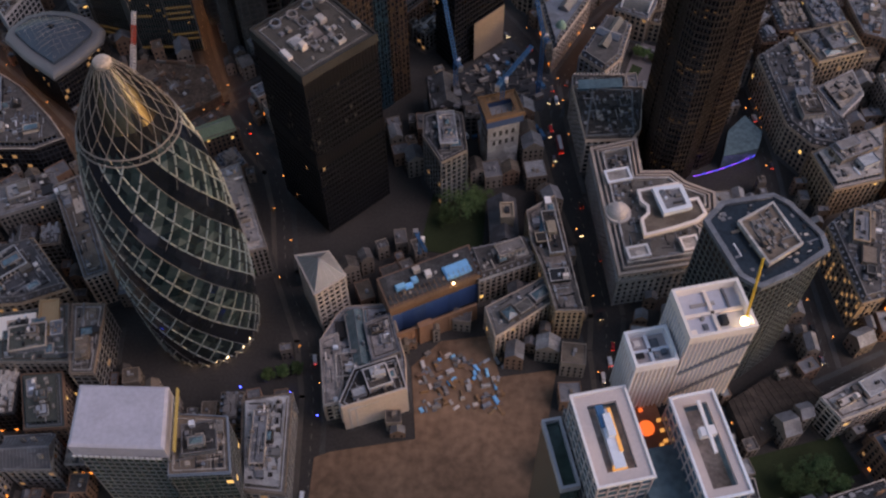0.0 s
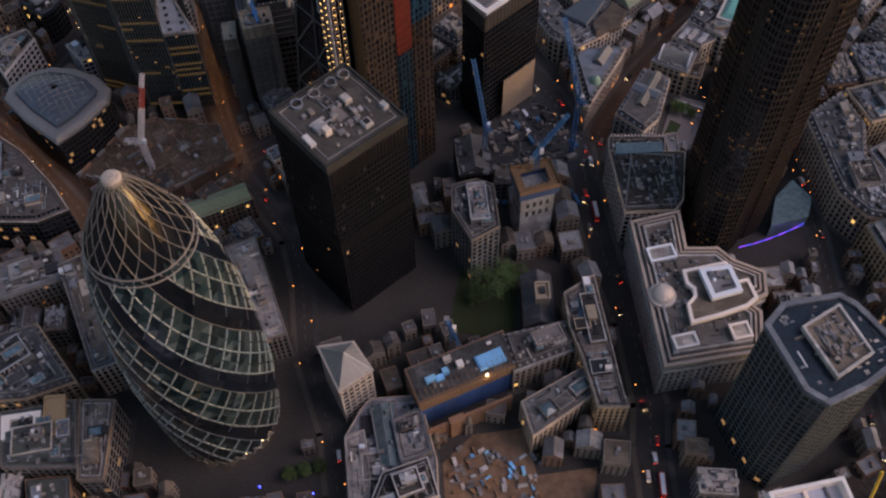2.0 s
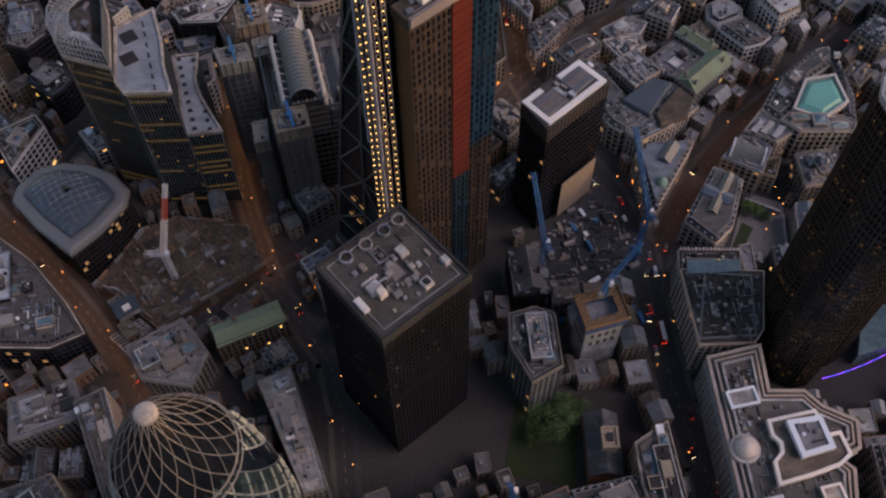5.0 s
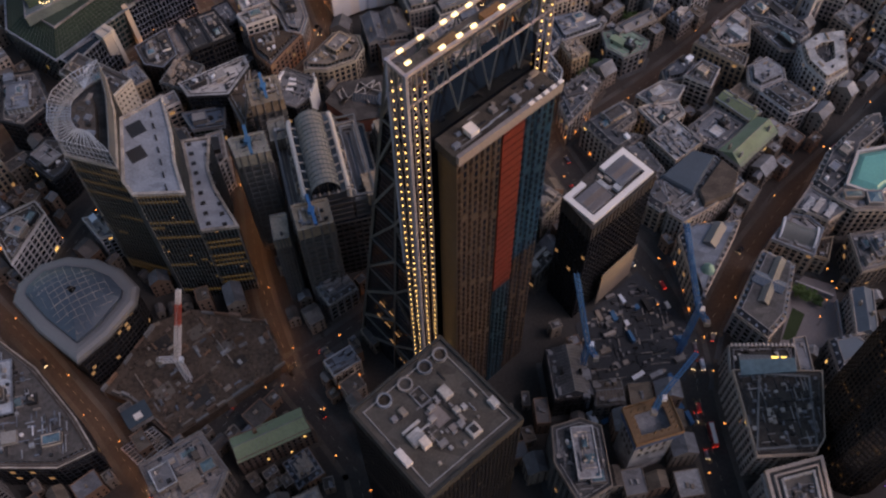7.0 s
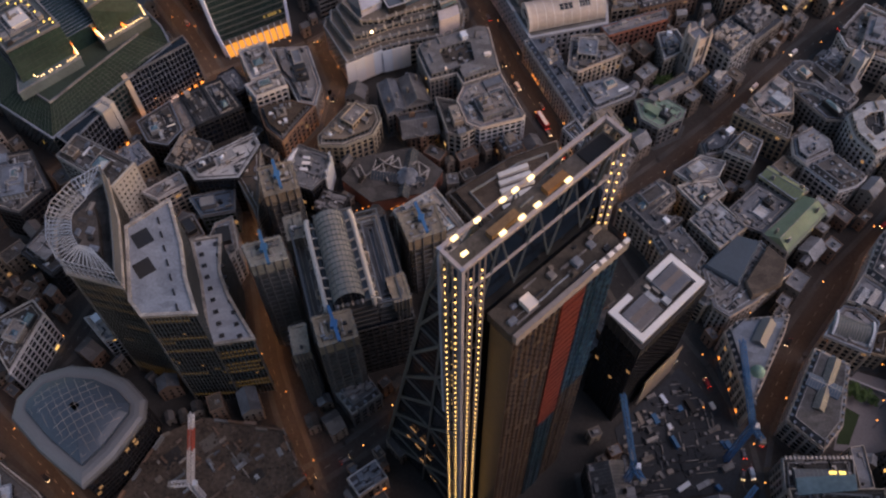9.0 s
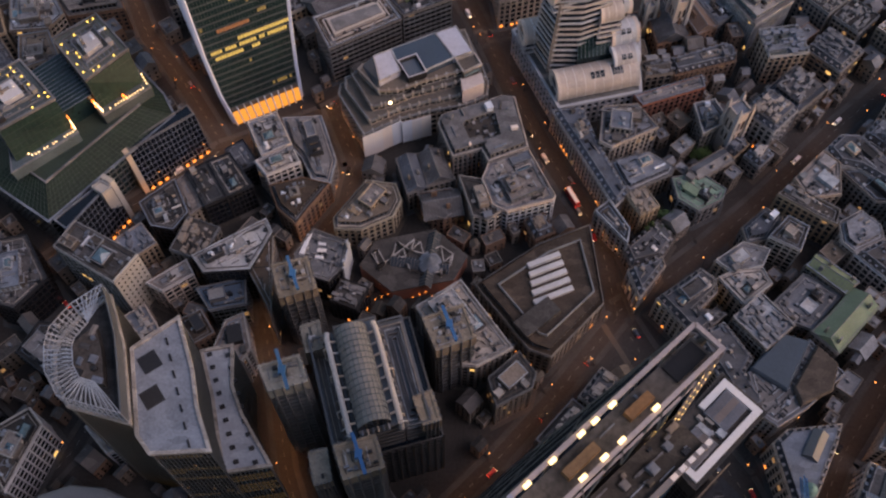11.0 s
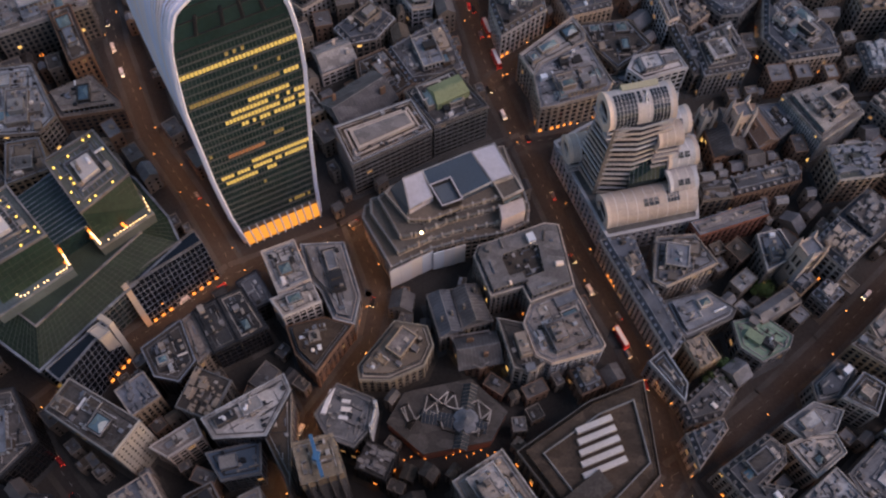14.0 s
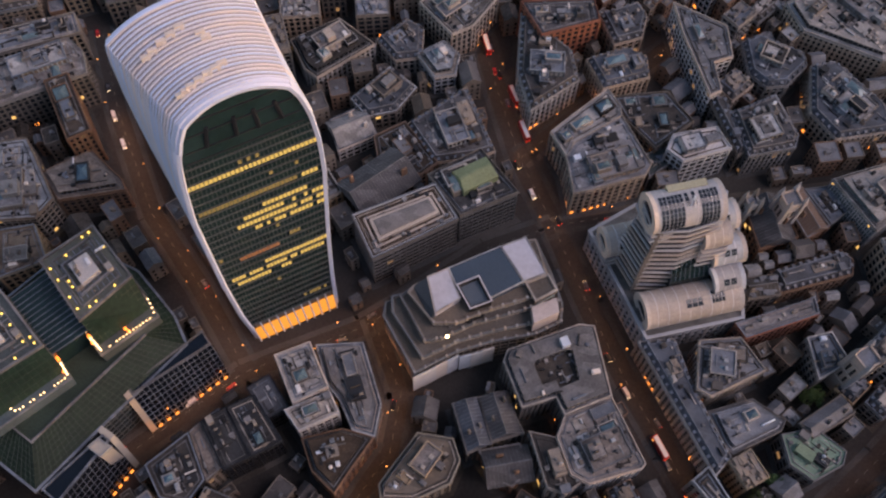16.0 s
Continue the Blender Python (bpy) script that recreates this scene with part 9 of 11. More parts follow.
_b.box(_a + _u2 * _len / 2 + _n2 * 0.4, _u2, _n2, _len + 0.6, 0.8, 0, 39)
for _i in range(6):
    for _j in range(9):
        _g.box(_a + _u2 * ((_i + 0.5) * _len / 6) + _n2 * 0.82, _u2, _n2, 0.8, 0.06, 4 + _j * 3.8, 5.2 + _j * 3.8)
part("end_wall", _b, CREAM, cream, "cream rendered end wall")
part("end_window", _g, GLASS, cream, kind="stuff")
block([(-208.8, 512.5), (-188.9, 514.4), (-181.2, 532.9), (-184.5, 539.1), (-214.5, 519.9)], 30, "dark", "flat", roof_mat=PALE_ROOF, plant=5)
block([(-179.4, 498.6), (-177.1, 491.0), (-181.4, 532.4), (-184.9, 540.0), (-189.4, 515.1)], 28, "concrete", "flat", plant=0)
block([(-65.3, 484.1), (-56.2, 480.8), (-32.4, 506.5), (-36.7, 545.7), (-59.2, 535.7), (-88.4, 514.1)], 22, "grey", "setback", shops=0.15, roof_mat=BROWN_ROOF, plant=0)
_q = offset([(-65.3, 484.1), (-56.2, 480.8), (-29.2, 508.2), (-36.7, 545.7), (-59.2, 535.7), (-88.4, 514.1)], 6.5)
_b = Buf()
_b.ring(_q, offset(_q, 0.5), 21.9, 23.6)
single("inner_parapet", _b, STONE_GREY, "grey inner parapet on a broad office roof", "parapet", "structure")
_b = Buf()
_b.prism(offset(rect(-62, 497, 20, 9, 40), 0), 21.9, 24.5)
single("roof_plant_room", _b, DARK_ROOF, "dark plant room on a broad office roof", "plant room", "structure")
block([(-97.6, 473.9), (-88.5, 473.0), (-73.7, 481.5), (-95.7, 512.3), (-114.3, 499.4)], 26, "stone", "flat", roof_mat=PALE_ROOF)
block([(-79.5, 456.4), (-65.3, 464.4), (-63.5, 470.8), (-70.2, 479.9), (-82.8, 468.0)], 24, "grey", "flat")
block([(56.8, 335.1), (80.4, 337.0), (85.0, 343.7), (88.5, 373.0), (51.2, 372.2)], 26, "stone", "flat", roof_mat=DARK_ROOF, plant=0, label="pale stone office building with a plain dark roof and roof light")
_b = Buf()
_q = [(56.1, 336.8), (81.9, 339.5), (83.1, 370.8), (61.2, 371.6)]
_b.ring(_q, offset(_q, 0.9), 25.9, 27.2)
single("dark_roof_kerb", _b, STONE_GREY, "grey kerb round a plain dark roof", "kerb", "structure")
_b = Buf()
_b.prism([(53.6, 369.7), (77.7, 372.3), (77.6, 378.8), (53.8, 376.8)], 25.9, 27.6)
single("roof_light", _b, GLASS_BLUE, "long blue glazed roof light on an office", "roof light", "structure")
block([(3.2, 249.9), (30.6, 262.2), (25.9, 275.1), (-2.5, 266.7)], 24, "stone", "mansard")
block([(28.1, 269.7), (33.9, 252.8), (39.2, 231.3), (51.3, 231.8), (49.4, 239.7), (39.4, 297.2), (26.0, 287.5)], 26, "warm", "flat", shops=0.1)
block([(11.5, 219.8), (40.4, 242.2), (34.6, 253.0), (6.7, 234.9)], 20, "stone", "flat")
block([(-230.7, 224.1), (-211.3, 226.2), (-191.6, 235.1), (-216.3, 262.5), (-239.6, 252.9)], 28, "warm", "mansard", lit=0.05)
block([(-184.2, 240.5), (-175.1, 245.0), (-203.1, 301.1), (-213.6, 294.4)], 26, "stone", "flat")
block([(-238.8, 277.1), (-210.0, 290.6), (-219.6, 306.4), (-244.4, 295.8)], 22, "grey", "flat")
block([(-110.6, 260.9), (-102.0, 264.0), (-124.2, 316.4), (-136.9, 309.4)], 22, "grey", "flat", roof_mat=PALE_ROOF)
block([(164.1, 352.2), (174.9, 338.9), (194.5, 335.0), (196.5, 353.3), (180.9, 375.1), (184.5, 396.4), (175.5, 418.4), (155.8, 402.0)], 26, "stone", "mansard", roof_mat=LEAD)
block([(181.2, 309.4), (207.6, 317.6), (215.2, 354.0), (173.9, 333.1)], 26, "warm", "setback")
block([(182.3, 243.0), (192.8, 246.5), (204.6, 303.1), (184.2, 295.3), (174.3, 286.3)], 26, "warm", "mansard", lit=0.3)
block([(162.3, 183.7), (191.7, 196.2), (198.0, 216.3), (155.5, 193.4)], 22, "white", "flat")
block([(188.6, 398.6), (215.3, 408.4), (210.1, 430.9), (179.6, 420.6)], 24, "warm", "flat")
block([(195.1, 362.9), (210.4, 379.9), (207.6, 396.9), (186.6, 383.3)], 22, "white", "setback")
block([(219.1, 424.1), (230.3, 420.0), (237.2, 453.1), (214.8, 452.3)], 22, "brick", "flat")
block([(-115.2, 134.4), (-92.3, 136.5), (-97.2, 158.9), (-120.2, 159.2)], 55, "glass", "flat")
block([(-94.4, 141.8), (-76.5, 140.6), (-79.2, 186.5), (-100.2, 182.2)], 24, "concrete", "setback")
block([(-178.3, 190.5), (-168.2, 190.9), (-171.5, 226.0), (-186.1, 225.5)], 26, "concrete", "flat")
block([(-211.7, 194.8), (-181.0, 196.1), (-188.7, 225.3), (-218.7, 218.1)], 26, "grey", "flat")
block([(-193.4, 165.0), (-176.5, 167.0), (-184.7, 192.7), (-202.1, 190.6)], 24, "brick", "setback")
block([(-196.1, 146.3), (-176.8, 147.1), (-180.9, 162.4), (-200.2, 160.3)], 22, "grey", "gable")
block([(-260.2, 319.9), (-232.6, 320.8), (-219.2, 328.6), (-230.6, 342.6), (-253.3, 364.6), (-276.4, 379.5)], 26, "dark", "setback", roof_mat=FELT)
block([(-275.8, 415.8), (-267.4, 442.5), (-273.6, 449.0), (-291.8, 436.2)], 26, "white", "flat")
block([(-239.8, 433.4), (-230.1, 438.2), (-240.1, 447.2), (-250.2, 443.9)], 20, "white", "flat")
block([(-159.1, 328.1), (-130.1, 343.4), (-135.5, 349.4), (-164.0, 337.5)], 18, "brick", "gable", roof_mat=GREEN_ROOF)
block([(-188.8, 308.8), (-166.7, 306.2), (-162.1, 322.2), (-176.3, 338.3), (-198.7, 323.3)], 22, "grey", "flat")
block([(-304.0, 499.1), (-291.7, 496.0), (-280.8, 510.3), (-294.9, 531.8), (-311.5, 527.7)], 24, "dark", "flat")
# the blocks between the main streets
block([(-65.3, 185.6), (-58.1, 185.4), (-28.9, 192.1), (-30.6, 209.4), (-39.7, 239.6), (-60.8, 237.1), (-64.6, 232.3), (-70.6, 218.6)], 12, "stone", "flat", roof_mat=LILAC_ROOF, plant=4)
block([(-102.1, 743.1), (-96.2, 723.7), (-74.4, 741.0), (-77.3, 757.1), (-91.2, 769.7), (-100.7, 778.4)], 22, "stone", "mansard", roof_mat=SLATE, shops=0.1)
block([(-80.8, 698.5), (-77.6, 705.5), (-55.4, 720.7), (-55.5, 725.4), (-60.9, 734.5), (-77.3, 719.6), (-87.1, 710.4)], 21, "stone", "flat", roof_mat=PALE_ROOF, shops=0.1)
block([(-77.4, 679.6), (-71.9, 680.8), (-46.0, 689.9), (-43.1, 695.8), (-54.9, 719.9), (-76.6, 704.9), (-80.5, 697.9)], 21, "stone", "flat", roof_mat=LILAC_ROOF, shops=0.5)
block([(-35.0, 702.4), (-28.3, 696.8), (-6.8, 704.6), (-12.1, 714.8), (-31.8, 710.0)], 23, "white", "flat", roof_mat=WHITE_STONE)
block([(-52.0, 721.3), (-39.1, 706.7), (-30.9, 713.7), (-21.2, 721.8), (-32.1, 737.0), (-57.6, 733.5)], 17, "grey", "flat", roof_mat=DARK_ROOF)
block([(-41.6, 694.0), (-32.1, 700.9), (-34.0, 708.7), (-42.3, 705.0)], 13, "grey", "flat", roof_mat=FELT_GREEN)
block([(-61.9, 738.3), (-40.3, 745.7), (-41.1, 757.0), (-50.3, 761.5), (-69.0, 754.1)], 20, "stone", "mansard", roof_mat=LEAD)
block([(-92.3, 776.3), (-65.2, 790.7), (-65.4, 805.6), (-96.4, 796.9)], 20, "red", "flat", roof_mat=LILAC_ROOF)
block([(-55.2, 765.5), (-42.1, 770.4), (-39.3, 783.2), (-43.1, 790.7), (-61.8, 782.8)], 18, "stone", "mansard")
block([(-12.6, 734.3), (-7.9, 737.0), (-10.1, 752.9), (-0.9, 756.6), (-2.1, 773.8), (-25.9, 786.3), (-22.9, 769.1)], 21, "white", "flat", roof_mat=LEAD)
block([(3.8, 704.5), (25.0, 710.0), (27.0, 716.1), (18.9, 737.4), (-1.9, 727.0)], 20, "grey", "mansard", roof_mat=LEAD)
block([(-0.6, 706.1), (2.7, 708.0), (-4.6, 737.6), (-11.2, 735.1)], 18, "grey", "mansard", roof_mat=LEAD)
block([(8.9, 751.1), (16.3, 744.0), (25.8, 745.4), (36.6, 757.3), (36.1, 763.9), (15.2, 773.6), (7.4, 769.2)], 18, "grey", "mansard", roof_mat=SLATE)
block([(31.0, 792.7), (37.7, 776.6), (73.8, 761.0), (95.7, 775.4), (62.4, 812.0)], 20, "stone", "setback", roof_mat=PALE_ROOF)
block([(36.0, 730.1), (46.1, 716.7), (73.1, 722.5), (70.8, 736.4), (50.5, 759.6), (39.3, 756.8)], 18, "stone", "mansard", shops=0.2)
block([(54.7, 667.1), (76.0, 683.0), (65.0, 700.7), (39.5, 691.3)], 24, "ribbed", "setback", roof_mat=PALE_ROOF, label="blue ribbed glass office building with a terraced roof")
block([(5.7, 660.1), (22.7, 666.4), (16.3, 687.1), (1.0, 681.9)], 12, "brick", "gable")
block([(26.5, 665.6), (36.5, 671.6), (26.8, 689.0), (17.2, 686.5)], 14, "brick", "gable", roof_mat=BRICK)
block([(38.0, 673.1), (46.5, 680.0), (39.8, 691.3), (28.8, 689.3)], 14, "grey", "flat", roof_mat=LEAD)
block([(12.2, 638.7), (44.0, 648.6), (44.9, 655.4), (40.0, 659.3), (9.0, 647.6)], 17, "brick", "mansard", roof_mat=SLATE)
block([(-6.8, 615.4), (24.6, 627.3), (23.8, 633.7), (-9.9, 620.8)], 19, "red", "flat", roof_mat=LILAC_ROOF)
block([(-26.0, 562.9), (-23.5, 558.1), (-17.4, 565.4), (-19.3, 569.2), (-29.6, 591.5), (-36.7, 613.5), (-50.8, 611.7)], 20, "stone", "mansard", roof_mat=LEAD, shops=0.3)
block([(-29.1, 591.7), (-24.1, 589.0), (-14.0, 594.2), (-1.4, 600.7), (-9.9, 613.8), (-26.5, 611.9)], 21, "stone", "flat", roof_mat=LEAD)
block([(-18.5, 569.9), (-15.9, 566.9), (4.3, 577.2), (6.3, 581.0), (-5.8, 589.2), (-24.0, 583.3)], 19, "grey", "setback", roof_mat=LEAD)
block([(17.9, 574.9), (35.5, 586.1), (31.3, 592.6), (13.6, 580.5)], 15, "grey", "gable", roof_mat=LEAD)
block([(7.5, 563.7), (15.8, 557.8), (27.9, 564.6), (29.8, 569.6), (18.4, 578.4), (5.4, 575.1)], 15, "grey", "flat", roof_mat=COPPER, label="green copper clad building with white plant on its roof")
block([(-100.2, 580.9), (-86.6, 585.7), (-83.3, 578.6), (-65.0, 587.0), (-71.0, 615.8), (-76.9, 616.3), (-106.1, 604.0), (-107.7, 599.5)], 22, "grey", "court", roof_mat=LEAD, shops=0.15)
block([(-86.0, 568.9), (-80.9, 554.9), (-74.4, 551.9), (-53.7, 558.6), (-52.5, 560.4), (-64.6, 586.2), (-82.8, 578.2)], 21, "white", "flat", roof_mat=LILAC_ROOF, shops=0.2)
block([(-90.1, 549.9), (-83.6, 548.0), (-76.9, 553.1), (-86.6, 568.9), (-96.7, 570.8)], 20, "stone", "flat", roof_mat=DARK_ROOF)
block([(-121.5, 563.3), (-112.6, 567.7), (-118.1, 585.2), (-127.7, 582.4)], 16, "grey", "gable")
block([(-111.7, 568.2), (-99.9, 572.1), (-107.8, 588.0), (-117.5, 585.4)], 16, "grey", "gable")
block([(-109.5, 553.0), (-103.9, 551.0), (-96.1, 558.0), (-101.1, 567.3), (-116.5, 563.9)], 14, "brick", "gable")
block([(-155.5, 549.0), (-154.5, 543.6), (-142.5, 543.7), (-128.5, 550.8), (-125.1, 559.7), (-128.0, 567.9), (-141.6, 569.7)], 19, "warm", "setback", roof_mat=GRAVEL)
block([(-191.5, 578.7), (-179.1, 585.7), (-187.9, 603.5), (-200.7, 597.6)], 23, "white", "flat", roof_mat=PALE_ROOF)
block([(-188.2, 567.9), (-173.9, 575.3), (-177.9, 582.8), (-194.1, 575.1)], 23, "white", "flat", roof_mat=PALE_ROOF)
block([(-179.2, 588.4), (-173.6, 582.2), (-167.5, 570.2), (-159.3, 568.3), (-157.6, 581.2), (-166.7, 606.6), (-185.1, 604.8)], 19, "grey", "setback", roof_mat=LEAD, shops=0.2)
block([(-182.2, 553.2), (-173.2, 545.2), (-168.1, 554.0), (-159.9, 567.0), (-172.1, 569.8), (-187.2, 565.3)], 20, "brick", "setback", roof_mat=BROWN_ROOF)
block([(-205.9, 557.6), (-195.7, 563.8), (-208.5, 581.2), (-218.1, 576.1)], 20, "dark", "flat", roof_mat=DARK_ROOF)
block([(-203.0, 573.0), (-194.9, 577.9), (-203.9, 591.1), (-211.3, 585.3)], 17, "dark", "flat", roof_mat=SLATE)
block([(-216.0, 551.9), (-207.0, 557.1), (-218.7, 575.7), (-227.4, 570.0)], 20, "dark", "flat", roof_mat=DARK_ROOF)
block([(-238.5, 539.7), (-228.5, 538.0), (-223.3, 546.8), (-231.9, 564.1), (-245.8, 551.3)], 22, "dark", "flat", roof_mat=DARK_ROOF)
block([(-222.9, 548.1), (-217.9, 553.1), (-228.2, 569.8), (-232.1, 565.5)], 18, "grey", "flat", roof_mat=LILAC_ROOF)
block([(-203.7, 744.8), (-197.9, 740.3), (-172.5, 760.5), (-190.0, 774.5), (-212.1, 760.9)], 17, "stone", "setback", roof_mat=DARK_ROOF, shops=0.2)
block([(-184.7, 703.2), (-169.6, 711.5), (-175.9, 726.9), (-190.0, 718.3)], 10, "white", "gable", roof_mat=PALE_ROOF)
block([(-172.6, 720.6), (-159.6, 724.4), (-150.9, 737.5), (-163.6, 748.2), (-180.6, 729.7)], 15, "grey", "mansard", roof_mat=SLATE)
block([(-161.2, 753.2), (-149.1, 755.5), (-149.0, 772.3), (-157.0, 777.0), (-170.7, 764.5)], 15, "stone", "mansard", roof_mat=SLATE)
block([(-141.8, 742.9), (-132.5, 745.0), (-130.9, 755.9), (-138.5, 763.5), (-150.4, 755.6)], 17, "white", "setback", roof_mat=PALE_ROOF)
block([(-165.0, 693.7), (-148.5, 687.1), (-139.3, 695.5), (-154.9, 715.9), (-168.0, 707.9)], 15, "brick", "flat", roof_mat=BROWN_ROOF)
block([(-140.4, 696.0), (-121.5, 699.9), (-113.0, 703.2), (-126.9, 737.2), (-132.1, 732.2), (-153.2, 715.6)], 17, "stone", "mansard")
block([(-134.5, 764.1), (-125.1, 769.1), (-113.1, 787.3), (-135.5, 793.2), (-150.3, 782.0)], 20, "stone", "flat")
block([(-303.5, 693.7), (-294.9, 698.8), (-310.8, 727.9), (-319.8, 723.4)], 26, "brick", "flat", roof_mat=BROWN_ROOF)
block([(-305.8, 668.3), (-278.1, 674.7), (-280.3, 679.3), (-296.1, 693.6), (-315.5, 681.6)], 19, "brick", "setback", roof_mat=LILAC_ROOF)
block([(-343.2, 709.2), (-303.1, 730.3), (-307.2, 742.0), (-315.2, 748.9), (-348.7, 732.8)], 24, "grey", "flat", roof_mat=LILAC_ROOF, shops=0.1)
block([(-351.0, 739.0), (-311.6, 754.6), (-316.4, 765.3), (-353.8, 751.2)], 22, "grey", "flat", roof_mat=LEAD)
block([(-332.2, 654.9), (-312.5, 657.2), (-307.1, 666.6), (-325.1, 696.1), (-341.0, 693.0)], 20, "concrete", "flat", roof_mat=PALE_ROOF)
block([(5.9, 493.3), (9.3, 492.2), (20.9, 502.2), (9.4, 504.4), (18.7, 513.4), (18.9, 519.2), (12.7, 524.1), (-7.3, 509.3)], 22, "stone", "mansard", shops=0.3)
block([(22.2, 462.4), (27.9, 458.1), (33.8, 460.5), (26.3, 475.0), (30.6, 481.4), (20.4, 497.8), (7.3, 490.9)], 22, "stone", "mansard", roof_mat=SLATE_PALE, shops=0.1)
block([(31.6, 455.6), (37.4, 451.6), (51.1, 460.3), (68.3, 475.1), (56.1, 489.6), (41.1, 483.3), (28.4, 474.2)], 20, "stone", "flat", roof_mat=LEAD, plant=0)
for _q, _m, _t in (([(47.9, 459.6), (62.4, 466.8), (66.4, 479.0), (58.8, 487.5), (45.8, 467.9)], BROWN_ROOF, "brown flat roof deck over a banking hall"), ([(42.9, 466.1), (56.1, 489.2), (45.0, 492.4), (28.3, 475.9)], SLATE_BLUE, "blue grey glazed roof over a banking hall")):
    _b = Buf()
    _b.stack([(_q, 19.5), (_q, 22.0), (offset(_q, 0.8), 23.0)])
    single("hall_roof", _b, _m, _t, "roof", "structure")
block([(68.1, 485.3), (89.9, 508.2), (81.1, 514.9), (58.9, 494.8)], 19, "grey", "gable", roof_mat=GREEN_ROOF, label="grey building with a long pale green barrel roof")
block([(75.7, 514.2), (82.6, 519.5), (67.4, 532.2), (61.3, 527.5)], 19, "grey", "gable", roof_mat=GREEN_ROOF, label="grey building with a pale green copper roof")
block([(50.0, 501.7), (59.6, 497.5), (75.2, 514.1), (60.3, 524.2), (45.1, 509.7)], 16, "grey", "flat", roof_mat=LEAD)
block([(58.4, 534.6), (63.8, 546.1), (55.8, 551.4), (46.3, 541.1)], 21, "white", "flat", roof_mat=DARK_ROOF)
block([(36.8, 540.3), (46.1, 542.5), (54.5, 554.2), (47.3, 558.7), (35.6, 548.1)], 19, "grey", "setback", roof_mat=SLATE)
block([(27.7, 524.2), (41.2, 527.7), (45.3, 535.7), (34.1, 538.9), (21.1, 529.6)], 18, "stone", "flat")
block([(31.0, 508.2), (44.0, 518.7), (41.0, 525.8), (28.5, 524.2), (21.4, 520.8)], 18, "stone", "flat")
block([(69.2, 553.8), (77.4, 549.1), (80.1, 556.1), (60.0, 569.7), (53.6, 564.4)], 20, "warm", "flat", roof_mat=BROWN_ROOF)
block([(67.0, 562.8), (82.0, 565.2), (84.5, 582.4), (78.2, 588.9), (62.5, 573.2)], 20, "stone", "flat")
block([(85.2, 583.1), (94.8, 580.7), (109.9, 569.2), (116.7, 575.7), (97.7, 599.3), (89.0, 599.6), (80.7, 591.4)], 21, "stone", "mansard")
block([(99.6, 563.5), (114.4, 562.8), (110.1, 570.8), (96.2, 581.4), (86.3, 580.5)], 17, "grey", "flat", roof_mat=DARK_ROOF)
block([(109.5, 549.7), (117.7, 537.7), (130.1, 545.7), (132.6, 572.4), (118.0, 569.6), (108.2, 561.7)], 22, "stone", "court")
block([(80.7, 541.1), (85.4, 536.2), (99.2, 543.5), (99.1, 549.9), (91.5, 557.7), (80.8, 551.3)], 20, "stone", "setback", roof_mat=LILAC_ROOF)
block([(99.1, 521.7), (108.3, 525.1), (113.2, 529.8), (100.0, 542.8), (86.1, 535.2)], 19, "white", "mansard", roof_mat=LEAD)
block([(117.9, 609.8), (139.5, 599.9), (150.9, 627.9), (132.3, 639.4), (115.2, 619.4)], 18, "white", "flat", roof_mat=LILAC_ROOF)
vault_office = block([(79.0, 443.5), (89.5, 457.5), (98.0, 456.0), (103.3, 450.0), (96.8, 435.5)], 19, "stone", "flat", roof_mat=LILAC_ROOF, plant=0, label="pale stone building with a long glazed barrel roof")
_a, _c = Vector((84.5, 449.4)), Vector((98.8, 444.2))
_u = (_c - _a).normalized()
_v = Vector((-_u.y, _u.x))
_b, _k = Buf(), Buf()
_arc = [(_i / 10 * 2 - 1) for _i in range(11)]
_len = (_c - _a).length
for _j in range(13):
    _o = _a + _u * (_len * _j / 12)
    for _s, _t in zip(_arc[:-1], _arc[1:]):
        _p, _q = (*(_o + _v * (5.2 * _s)), 19.1 + 3.4 * (1 - _s * _s)), (*(_o + _v * (5.2 * _t)), 19.1 + 3.4 * (1 - _t * _t))
        _k.bar(_p, _q, 0.09)
        if _j < 12:
            _w = _u * (_len / 12)
            _b.quad(_p, _q, (_q[0] + _w.x, _q[1] + _w.y, _q[2]), (_p[0] + _w.x, _p[1] + _w.y, _p[2]))
_glass = part("barrel_roof_glass", _b, GLASS_VAULT, vault_office, "grey glazed barrel roof")
part("glazing_bar", _k, PALE_ROOF, _glass)
_b = Buf()
for _o in (_a - _u * 0.4, _c + _u * 0.4):
    for _s, _t in zip(_arc[:-1], _arc[1:]):
        _p, _q = _o + _v * (6.2 * _s), _o + _v * (6.2 * _t)
        _b.box((_p + _q) / 2, _v, _u, (_q - _p).length, 0.9, 18.5, 20.2 + 3.2 * (1 - ((_s + _t) / 2) ** 2))
part("gable_wall", _b, WHITE_STONE, vault_office, "pale curved gable walls")
ribbed_office = block([(91.5, 460.0), (100.5, 472.5), (108.2, 465.8), (114.5, 459.5), (106.0, 453.5), (99.0, 457.5)], 21, "stone", "flat", roof_mat=LEAD, plant=0, label="pale stone building with rows of pale roof lights")
_u = Vector((0.60, 0.80))
_v = Vector((-_u.y, _u.x))
